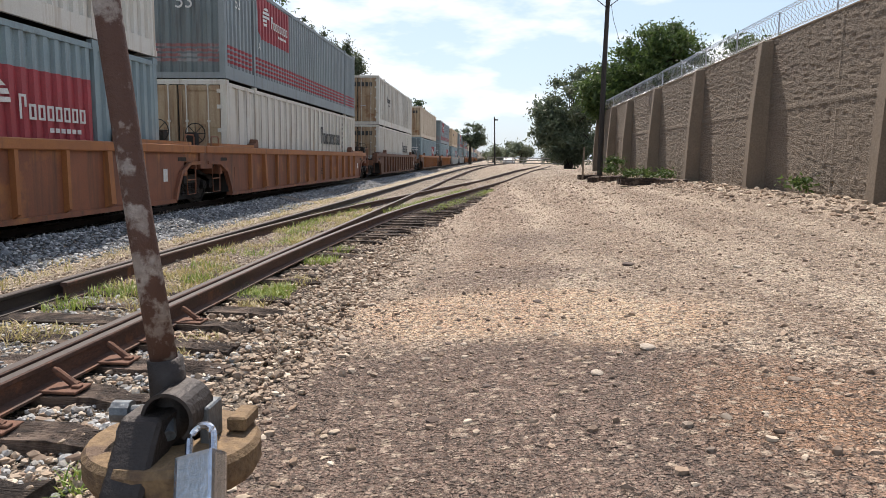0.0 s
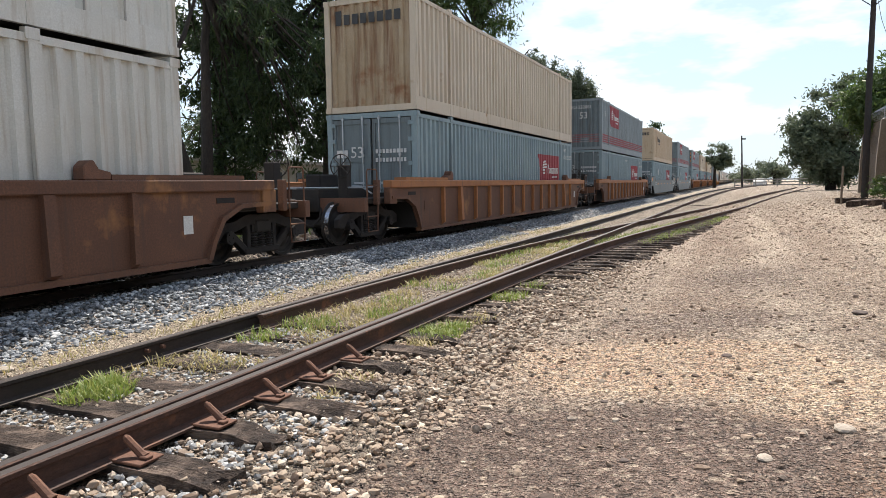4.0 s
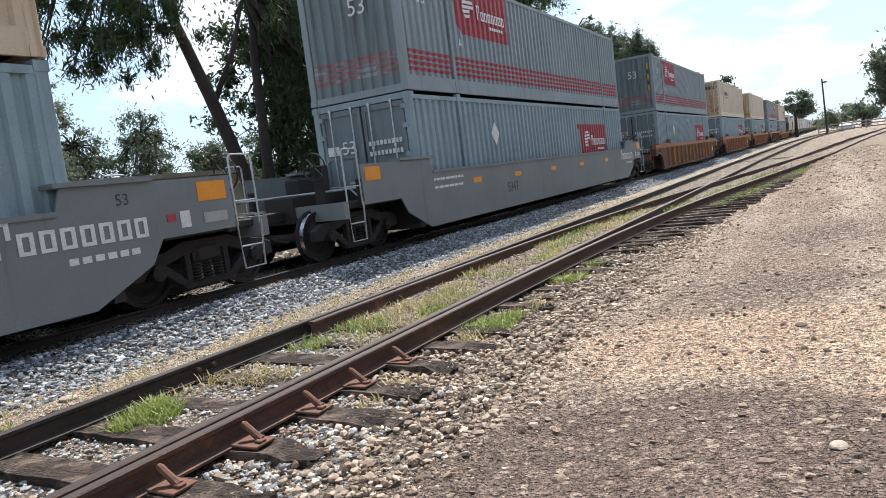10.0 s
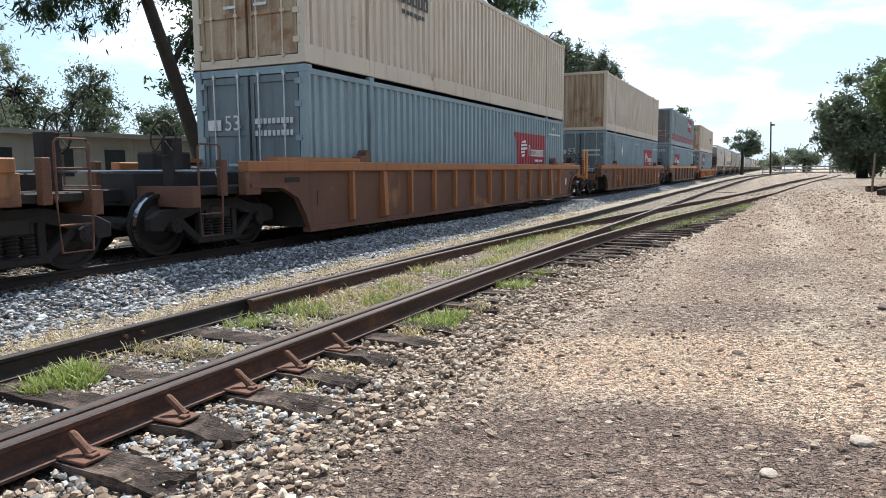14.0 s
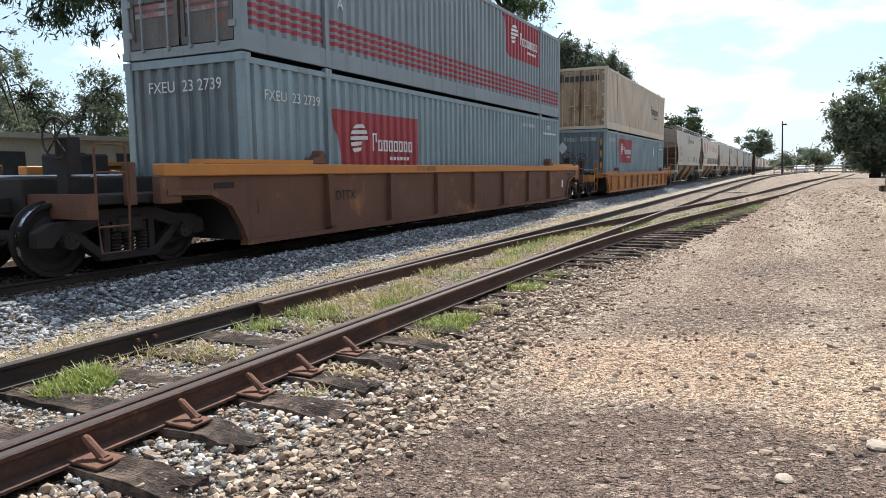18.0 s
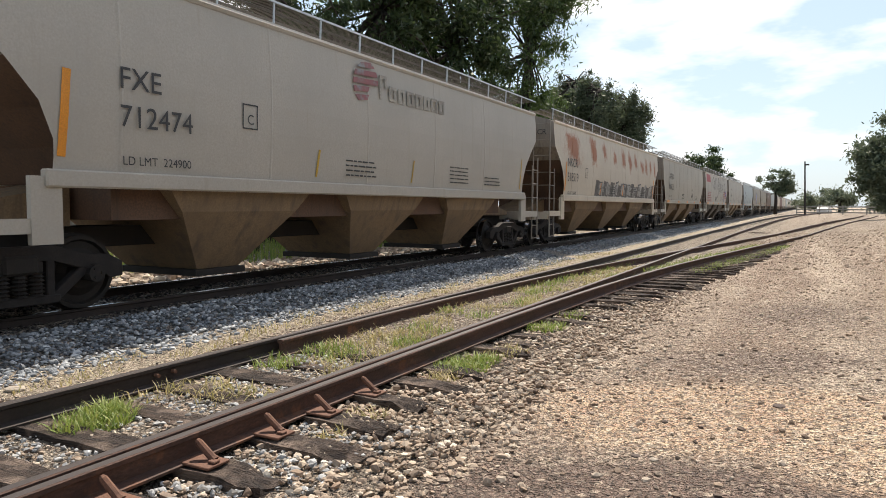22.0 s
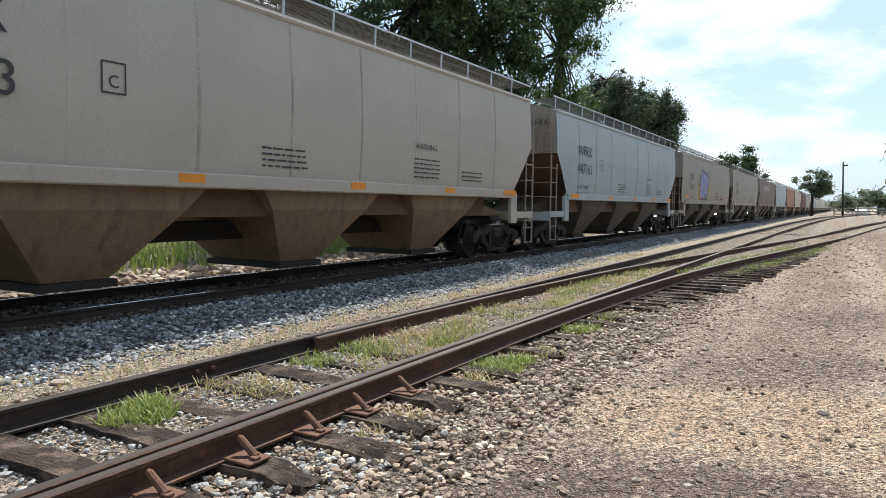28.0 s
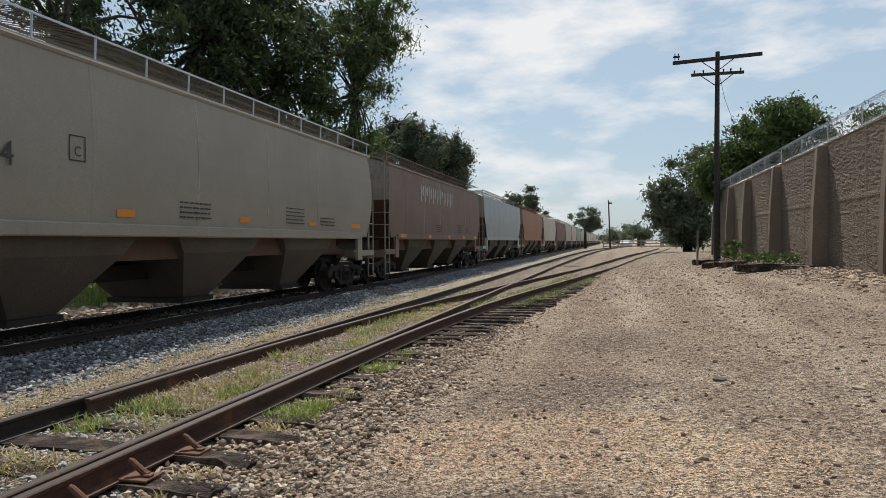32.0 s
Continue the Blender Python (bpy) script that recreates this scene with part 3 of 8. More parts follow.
def build_tracks():
    def rail_mesh(fx, ys, top, h=0.165, head=0.072, foot=0.14, lift=0.0):
        """Rail of a head, a web and a foot along x = fx(y)."""
        prof = [(-foot / 2, 0), (-foot / 2, 0.015), (-0.012, 0.035), (-0.012, h - 0.045), (-head / 2, h - 0.032), (-head / 2, h - 0.008), (-head / 2 + 0.008, h),
                (head / 2 - 0.008, h), (head / 2, h - 0.008), (head / 2, h - 0.032), (0.012, h - 0.045), (0.012, 0.035), (foot / 2, 0.015), (foot / 2, 0)]
        verts, faces, n = [], [], len(prof)
        for y in ys:
            verts += [(fx(y) + px, y, top(y) - h + pz + lift) for px, pz in prof]
        for j in range(len(ys) - 1):
            for i in range(n - 1):
                a = j * n + i
                faces.append((a, a + n, a + n + 1, a + 1))
        faces += [tuple(range(n)), tuple(range(len(verts) - 1, len(verts) - n - 1, -1))]
        return verts, faces

    def rail(name, fx, ys, top, parent, head_mat, label="", steel=M_RAIL):
        v, f = rail_mesh(fx, ys, top)
        ob = soup(name, v, f, steel, parent)
        ob.data.materials.append(head_mat)
        for j in range(len(ys) - 1):
            ob.data.polygons[j * 13 + 6].material_index = 1
        return tagged(ob, label)

    siding = thing("siding_track", Matrix.Identity(4), "rusty siding track on weathered wooden ties", "railway track", kind="structure")
    main = thing("main_track", Matrix.Identity(4), "main railway track on grey ballast, worn shiny rail tops", "railway track", kind="structure")

    def side_top(y):
        return SIDE_Z + 0.3 * step(y, 45, 110)
    ys = list(np.arange(-8, 60, 2.0)) + list(np.arange(60, 240, 6.0))
    ysd = list(np.arange(-8, 100, 2.0))
    rail("stock_rail", siding_far, ys, side_top, siding, M_RAILTOP, steel=M_RAILDARK)
    def bent_top(y):
        return max(side_top(y), ground_z(siding_near(y), y) + 0.1)
    rail("stock_rail", siding_near, ysd, bent_top, siding, M_RAILTOP)
    rail("switch_rail", lambda y: min(siding_far(y) + 1.435, siding_near(y) - 0.13), [-3.0] + ys[4:], lambda y: side_top(y) - 0.006, siding, M_RAILTOP)
    rail("switch_rail", lambda y: max(siding_far(y) + 0.1, siding_near(y) - 1.44), [6.2] + list(np.arange(8.0, 100, 2.0)), lambda y: bent_top(y) - 0.006, siding, M_RAILTOP)
    ymain = list(np.arange(-60, 60, 10.0)) + list(np.arange(60, 700, 40.0))
    for s in (-0.7525, 0.7525):
        rail("rail", lambda y: MAIN_X + s, ymain, lambda y: MAIN_Z, main, M_MAINTOP, steel=M_RAILDARK)
    # joint bars and bolts on the rail across
    bm = bmesh.new()
    for y in (4.78, 4.95):
        tube(bm, [(-6.135, y, 0.165), (-6.09, y, 0.165)], 0.017, 8)
    part("joint_bolts", bm, M_PLATE, siding)

    def tie(parent, x0, x1, y, top, wide=0.22, turn=0.0, name="tie", material=M_TIE):
        bm = bmesh.new()
        half = (x1 - x0) / 2
        box(bm, -half, half, -wide / 2, wide / 2, -0.17, 0)
        bmesh.ops.subdivide_edges(bm, edges=[e for e in bm.edges if abs(e.verts[0].co.y - e.verts[1].co.y) > 0.1 and e.verts[0].co.z > -0.01 and e.verts[1].co.z > -0.01], cuts=3 if top > 0.06 and material is M_TIE else 0)
        bmesh.ops.subdivide_edges(bm, edges=[e for e in bm.edges if abs(e.verts[0].co.x - e.verts[1].co.x) > 1], cuts=18)
        seed = random.uniform(0, 90)
        for v in bm.verts:
            k = noise.noise((v.co.x * 1.1, v.co.y * 30.0, seed))      # long splits along the grain
            if v.co.z > -0.01:
                v.co.z += 0.02 * k + random.uniform(-0.006, 0.004) - (0.05 * random.random() if abs(v.co.x) > half - 0.18 else 0)
            v.co.y += 0.016 * noise.noise((v.co.x * 2.3, seed, 1.0)) + random.uniform(-0.008, 0.008)
            if abs(v.co.x) > half - 0.02:
                v.co.x += 0.09 * k + random.uniform(-0.05, 0.02)
        ob = part(name, bm, material, parent)
        ob.matrix_basis = pose((x0 + x1) / 2, y, top, 0, 0, turn)
        return ob

    brace_y = [1.35, 1.95, 2.55, 3.12, 3.72, 4.3, 4.83, 5.42]
    random.seed(4)
    near_end = {3.12: -3.83, 3.72: -3.95, 4.3: -3.75, 4.83: -3.83, 5.42: -3.9}
    for y in brace_y:
        tie(siding, -6.6 + random.uniform(-0.1, 0.1), near_end.get(y, -3.85), y, 0.075 + random.uniform(-0.008, 0.008), 0.23, random.uniform(-1.5, 1.5))
    y = 5.98
    while y < 46:
        x1 = -3.85 + 0.55 * step(y, 9, 16) + max(0.0, siding_near(y) + 4.6) * 0.75 + random.uniform(-0.12, 0.1)
        low = 0.0 if y > 11 or y < 6.6 else random.choice((0.0, 0.04, 0.05))
        tie(siding, -6.6 + random.uniform(-0.1, 0.1), x1, y, 0.072 - low + 0.3 * step(y, 45, 110), 0.22, random.uniform(-2, 2))
        y += 0.54 + random.uniform(-0.04, 0.05)
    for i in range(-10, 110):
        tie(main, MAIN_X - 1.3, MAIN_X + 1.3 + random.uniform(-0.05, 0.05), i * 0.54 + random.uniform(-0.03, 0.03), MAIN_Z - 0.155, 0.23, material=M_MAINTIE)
    # rail braces: a plate on the tie and a leaning rod against the rail
    for y in brace_y:
        bm = bmesh.new()
        box(bm, 0.02, 0.26, -0.085, 0.085, 0.0, 0.018)
        box(bm, 0.2, 0.25, -0.03, 0.02, 0.018, 0.035)
        bevelled(bm, 0.004)
        br = part("rail_brace", bm, M_PLATE, siding)
        br.matrix_basis = pose(-4.6, y, 0.08)
        bm = bmesh.new()
        a = random.uniform(-0.02, 0.03)
        tube(bm, [(0.2, 0.01 + a, 0.02), (0.185, 0.008 + a, 0.035), (0.09, a, 0.112), (0.075, a, 0.122)], [0.034, 0.024, 0.022, 0.014], 8)
        part("rod", bm, M_PLATE, br)
    return siding, main


build_tracks()


# ---- wall, poles ----
def build_wall():
    wall = thing("wall_east", Matrix.Identity(4), "tall rough brown masonry wall with buttresses and coiled razor wire", "wall", kind="structure")
    X, top = 4.95, 4.53
    ys, zs = np.concatenate([np.arange(-6, 30, 0.085), np.arange(30, 47.01, 0.14)]), np.arange(0.2, top + 0.01, 0.06)
    verts, w = [], len(ys)
    for k, z in enumerate(zs):
        for y in ys:
            seam = abs((y + 0.1) % 6.0 - 3.0) < 0.06 or abs(z - 2.75) < 0.04
            d = 0.0 if seam else 0.012 * noise.noise((y * 3.2, z * 12.0, 1.0)) + 0.017 * noise.noise((y * 6.5, z * 17, 5.0))
            verts.append((X - d - (0.012 if seam else 0), y, z))
    faces = [(j * w + i, (j + 1) * w + i, (j + 1) * w + i + 1, j * w + i + 1) for j in range(len(zs) - 1) for i in range(w - 1)]
    soup("masonry_face", verts, faces, M_WALL, wall)
    bm = bmesh.new()
    box(bm, X + 0.08, X + 0.34, -6, 47, -0.5, top - 0.02)
    part("wall_core", bm, M_WALL, wall)
    bm = bmesh.new()
    box(bm, X - 0.012, X + 0.35, -6, 47.03, top - 0.01, top + 0.04)
    bevelled(bm, 0.012)
    part("coping", bm, M_PILASTER, wall)
    for y in (0.3, 6.4, 12.5, 18.6, 24.35, 30.4, 36.4, 41.2, 46.7):
        bm = bmesh.new()
        prism(bm, [(X - 0.46, -0.3), (X - 0.45, 1.2), (X - 0.41, 2.6), (X - 0.28, top - 0.06), (X + 0.1, top - 0.02), (X + 0.1, -0.3)], 1, y - 0.14, y + 0.14)
        bevelled(bm, 0.02)
        part("buttress", bm, M_PILASTER, wall)
    # razor wire: posts, two straight wires and a coil
    for y in np.arange(-5.8, 45, 3.02):
        bm = bmesh.new()
        tube(bm, [(X + 0.05, y, top), (X + 0.05, y, top + 0.62)], 0.018, 6)
        part("wire_post", bm, M_GALV, wall)
    for a, b in ((-5.8, 30.2), (31.2, 46.9)):
        bm = bmesh.new()
        pts, n = [], int((b - a) * 5.2)
        for i in range(n * 14 + 1):
            k = 2 * math.pi * i / 14
            pts.append((X + 0.05 + 0.27 * math.cos(k), a + (b - a) * i / (n * 14), top + 0.38 + 0.27 * math.sin(k)))
        tube(bm, pts, 0.0058, 3, False)
        part("razor_coil", bm, M_GALV, wall)
        for z in (0.12, 0.6):
            bm = bmesh.new()
            tube(bm, [(X + 0.05, a, top + z), (X + 0.05, b, top + z)], 0.008, 4)
            part("strand", bm, M_GALV, wall)
    return wall


def build_pole():
    p = thing("utility_pole", pose(3.4, 36.1, 0.72), "dark wooden utility pole with two cross-arms", "utility pole")
    bm = bmesh.new()
    tube(bm, [(0, 0, -0.4), (0.0, 0, 5), (0.06, 0, 9.85)], [0.15, 0.13, 0.1], 10)
    part("pole", bm, M_POLE, p)
    for z, a, b, t in ((9.42, -1.98, 2.0, 0.16), (8.72, -1.15, 1.2, 0.13)):
        bm = bmesh.new()
        box(bm, a, b, -0.2, -0.08, z, z + t)
        bmesh.ops.rotate(bm, verts=bm.verts, cent=(0, 0, z), matrix=Matrix.Rotation(radians(-2.5 if z > 9 else 0), 3, "Y"))
        arm = part("cross_arm", bm, M_POLE, p)
        for s in (-1, 1):
            bm = bmesh.new()
            tube(bm, [(s * 0.75, -0.15, z + 0.03), (s * 0.05, -0.13, z - 0.5)], 0.022, 5)
            part("arm_brace", bm, M_POLE, arm)
    for x in (-1.0, -0.6, 0.3, 0.62, 1.05):
        bm = bmesh.new()
        tube(bm, [(x, -0.14, 8.85), (x, -0.14, 8.95), (x, -0.14, 9.0)], [0.02, 0.045, 0.03], 7)
        part("insulator", bm, M_DARK, p)
    bm = bmesh.new()
    box(bm, -1.96, -1.66, -0.26, -0.04, 9.68, 9.72)
    box(bm, -1.9, -1.86, -0.2, -0.1, 9.55, 9.85)
    box(bm, -1.74, -1.7, -0.2, -0.1, 9.55, 9.85)
    part("insulator_bracket", bm, M_POLE, p)
    bm = bmesh.new()
    tube(bm, [(0.15, -0.1, 8.6), (0.35, -0.1, 7.6), (0.75, -0.1, 6.4)], 0.012, 4)
    part("loose_wire", bm, M_POLE, p)
    f = thing("lamp_post", pose(-2.1, 110, 0.6), "thin dark post with a small lamp at its top", "lamp post")
    bm = bmesh.new()
    tube(bm, [(0.25, 0, -0.3), (0, 0, 7.3)], [0.13, 0.09], 7)
    part("post", bm, M_POLE, f)
    bm = bmesh.new()
    box(bm, -0.05, 0.55, -0.15, 0.15, 6.75, 6.95)
    part("lamp_head", bm, M_DARK, f)
    g = thing("marker_post", pose(2.15, 33, 0.5), "short pale weathered post at the yard's edge", "post")
    bm = bmesh.new()
    tube(bm, [(0, 0, -0.3), (0.03, 0, 1.55)], 0.045, 7)
    part("post", bm, M_PILASTER, g)


build_wall()
build_pole()


# ---- trees ----
def leaf_cloud(blobs, n, size, droop=0.0, slim=0.36):
    """Leaf pairs scattered in clumps: centre, radii, weight."""
    verts, faces = [], []
    weights = np.array([b[2] for b in blobs], float)
    pick = rng.choice(len(blobs), n, p=weights / weights.sum())
    d = rng.normal(size=(n, 3))
    d /= np.linalg.norm(d, axis=1)[:, None]
    r = np.minimum(np.abs(rng.normal(0.0, 0.62, n)), 1.5)
    c = np.array([blobs[i][0] for i in pick]) + d * r[:, None] * np.array([blobs[i][1] for i in pick])
    u = rng.normal(size=(n, 3))
    u[:, 2] -= droop
    u /= np.linalg.norm(u, axis=1)[:, None]
    w = np.cross(u, rng.normal(size=(n, 3)))
    w /= np.linalg.norm(w, axis=1)[:, None]
    s = size * rng.uniform(0.6, 1.35, n)[:, None]
    q = np.stack([c - u * s, c + w * s * slim, c + u * s, c - w * s * slim], 1).reshape(-1, 3)
    return q.tolist(), (np.arange(4 * n).reshape(-1, 4)).tolist()


def tree(name, m, label, trunk, crown, leaves, size, material=None, droop=0.0, clumps=26, clump=(0.9, 1.7), seed=1, slim=0.36, hang=0.7):
    """trunk: lists of (points, radii); crown: ellipsoids (centre, radii) filled with clumps."""
    random.seed(seed)
    t = thing(name, m, label, "tree")
    bm = bmesh.new()
    for pts, rad in trunk:
        tube(bm, pts, rad, 8)
    blobs, tips = [], []
    for c, r in crown:
        for _ in range(clumps):
            a, b, k = random.uniform(0, 6.28), random.uniform(-1, 1), random.uniform(0.35, 1.0)
            h = math.sqrt(1 - b * b)
            p = Vector((c[0] + r[0] * k * h * math.cos(a), c[1] + r[1] * k * h * math.sin(a), c[2] + r[2] * k * b))
            q = random.uniform(*clump)
            blobs.append((p, (q, q, q * hang * random.uniform(0.7, 1.3)), q * q))
            tips.append(p)
    ends = [Vector(pts[-1]) for pts, _ in trunk]
    for p in tips[::2]:
        e = min(ends, key=lambda v: (v - p).length)
        mid = e.lerp(p, 0.5) + Vector((random.uniform(-0.4, 0.4), random.uniform(-0.4, 0.4), 0.3))
        tube(bm, [e - Vector((0, 0, 0.3)), mid, p], [0.09, 0.05, 0.015], 5)
    part("trunk", bm, M_BARK, t, smooth=True)
    v, f = leaf_cloud(blobs, leaves, size, droop, slim)
    soup("crown", v, f, material or M_LEAF, t)
    return t


tree("eucalyptus_tree", pose(-17, 17.2, 0), "tall dark tree with a leaning trunk and hanging leaves",
     [([(0, 0, -0.2), (0, -0.3, 1.6), (0, -1.3, 4.2), (0.1, -2.6, 7.0), (0.2, -3.4, 9.5)], [0.26, 0.22, 0.19, 0.14, 0.07]),
      ([(0.1, 0.25, -0.2), (0.1, 0.4, 3), (0, 0.6, 6), (0.2, 1.0, 10)], [0.2, 0.17, 0.13, 0.06]),
      ([(0, -1.4, 4.4), (0.3, -0.6, 6), (0.4, 0.2, 8)], [0.1, 0.07, 0.04])],
     [((0, -4.6, 6.6), (1.6, 2.3, 1.9)), ((0, -3.6, 9.5), (3.0, 2.4, 2.6)), ((0.6, 1.6, 8.8), (3.2, 3.0, 5.0)), ((0.8, 3.2, 5.0), (2.0, 2.2, 3.4))], 72000, 0.1, droop=1.4, clumps=85, clump=(0.22, 0.5), seed=3, slim=0.2, hang=1.3)
tree("leafy_tree", pose(-20.5, 22.2, 0), "dense dark green tree behind the leaning trunk", [([(0, 0, -0.2), (0.1, 0, 3), (0, 0.2, 7)], [0.3, 0.22, 0.1])],
     [((0, 0, 6.0), (2.2, 2.6, 5.2))], 30000, 0.11, clumps=90, clump=(0.4, 0.9), seed=4, hang=1.0)
tree("leafy_tree", pose(-17.5, 25.5, 0), "tall dense dark green tree beside the line", [([(0, 0, -0.2), (0.1, 0, 4), (0, 0.3, 10)], [0.4, 0.3, 0.15])],
     [((0, 0, 9.5), (4.0, 4.8, 8.5))], 44000, 0.145, clumps=130, clump=(0.6, 1.3), seed=5)
tree("leafy_tree", pose(-18, 33.5, 0), "tall dense dark green tree beside the line", [([(0, 0, -0.2), (0.1, 0, 4), (0, 0.3, 10)], [0.4, 0.3, 0.15])],
     [((0, 0, 10), (4.5, 5.0, 9.0))], 44000, 0.155, clumps=130, clump=(0.6, 1.4), seed=6)
tree("eucalyptus_tree", pose(-17.5, 41, 0), "tall tree with loose feathery foliage over the line", [([(0, 0, -0.2), (0.2, 0, 5), (0.8, 0, 11)], [0.35, 0.26, 0.1])],
     [((0.0, 0, 9), (3.2, 3.2, 7.5)), ((1.9, -0.5, 14.5), (2.6, 2.2, 3.2))], 36000, 0.15, M_LEAF_B, droop=0.9, clumps=80, clump=(0.4, 1.0), seed=7, slim=0.25, hang=1.2)
for i, (x, y, h, r) in enumerate(((-25, 62, 13, 3.4), (-21.5, 66, 15.2, 3.4), (-18.6, 63, 13.6, 2.2), (-16.2, 65, 12.6, 2.0))):
    tree("poplar_tree", pose(x, y, 0), "airy grey-green tree behind the train", [([(0, 0, -0.2), (0.1, 0, h * 0.5), (0, 0, h * 0.9)], [0.3, 0.2, 0.06])],
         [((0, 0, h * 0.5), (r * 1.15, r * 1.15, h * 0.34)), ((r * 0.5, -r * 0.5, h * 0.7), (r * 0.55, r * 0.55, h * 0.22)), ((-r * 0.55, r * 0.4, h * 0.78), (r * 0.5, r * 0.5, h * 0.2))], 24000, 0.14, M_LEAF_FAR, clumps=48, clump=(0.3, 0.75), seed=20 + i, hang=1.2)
tree("round_tree", pose(-15.5, 112, 0), "round dark tree far down the line", [([(0, 0, -0.2), (0, 0, 6)], [0.35, 0.2])], [((0, 0, 6.8), (4.4, 4.2, 3.3))], 12000, 0.24, clumps=60, clump=(0.6, 1.2), seed=31)
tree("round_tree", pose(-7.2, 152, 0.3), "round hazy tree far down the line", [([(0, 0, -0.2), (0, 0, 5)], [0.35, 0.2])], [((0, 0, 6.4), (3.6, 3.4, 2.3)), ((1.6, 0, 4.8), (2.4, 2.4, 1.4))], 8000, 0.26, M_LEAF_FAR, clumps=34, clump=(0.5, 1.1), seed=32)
tree("broad_tree", pose(7.6, 46.5, 0.6), "broad bright green tree behind the wall", [([(0, 0, -0.2), (0, 0, 5)], [0.45, 0.3])],
     [((0.9, 0, 6.9), (3.0, 3.0, 2.5)), ((-2.3, -0.4, 5.2), (1.7, 1.9, 1.7)), ((1.2, -0.4, 4.0), (2.4, 2.4, 2.0))], 74000, 0.135, M_LEAF_B, clumps=130, clump=(0.5, 1.0), seed=41)
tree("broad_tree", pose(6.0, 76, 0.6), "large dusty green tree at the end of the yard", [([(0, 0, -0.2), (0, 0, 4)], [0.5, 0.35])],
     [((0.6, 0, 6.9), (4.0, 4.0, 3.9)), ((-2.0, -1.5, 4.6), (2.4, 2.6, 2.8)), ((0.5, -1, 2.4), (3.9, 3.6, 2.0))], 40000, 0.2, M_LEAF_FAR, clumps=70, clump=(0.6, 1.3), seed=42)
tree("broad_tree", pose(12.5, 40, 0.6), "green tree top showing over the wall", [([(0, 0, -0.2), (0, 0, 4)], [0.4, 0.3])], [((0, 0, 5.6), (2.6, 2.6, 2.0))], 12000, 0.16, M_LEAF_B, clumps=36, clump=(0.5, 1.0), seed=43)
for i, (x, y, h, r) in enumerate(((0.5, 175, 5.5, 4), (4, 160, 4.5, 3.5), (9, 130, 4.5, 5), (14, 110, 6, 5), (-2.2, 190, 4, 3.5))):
    tree("far_tree", pose(x, y, 0.5), "low pale tree in the distance", [([(0, 0, -0.2), (0, 0, h * 0.5)], [0.3, 0.2])], [((0, 0, h * 0.5), (r, r, h * 0.42))], 6000, 0.3, M_LEAF_PALE, clumps=22, clump=(0.8, 1.5), seed=50 + i)
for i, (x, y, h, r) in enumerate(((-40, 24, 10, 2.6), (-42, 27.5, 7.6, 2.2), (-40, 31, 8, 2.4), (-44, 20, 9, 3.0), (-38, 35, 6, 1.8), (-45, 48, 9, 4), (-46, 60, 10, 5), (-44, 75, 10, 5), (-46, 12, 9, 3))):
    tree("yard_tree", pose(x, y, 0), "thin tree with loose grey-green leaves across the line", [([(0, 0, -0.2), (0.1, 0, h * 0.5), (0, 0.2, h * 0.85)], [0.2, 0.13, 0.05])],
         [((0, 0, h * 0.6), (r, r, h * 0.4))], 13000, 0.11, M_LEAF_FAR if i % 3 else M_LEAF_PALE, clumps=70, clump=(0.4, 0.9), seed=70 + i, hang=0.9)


# ---- train: shared pieces ----
TRAIN = []           # (thing, place along the train)
SPIN = []            # wheelsets


def car(name, s, label, category, group):
    t = thing(name, pose(MAIN_X, s, MAIN_Z), label, category, group)
    TRAIN.append((t, s))
    return t


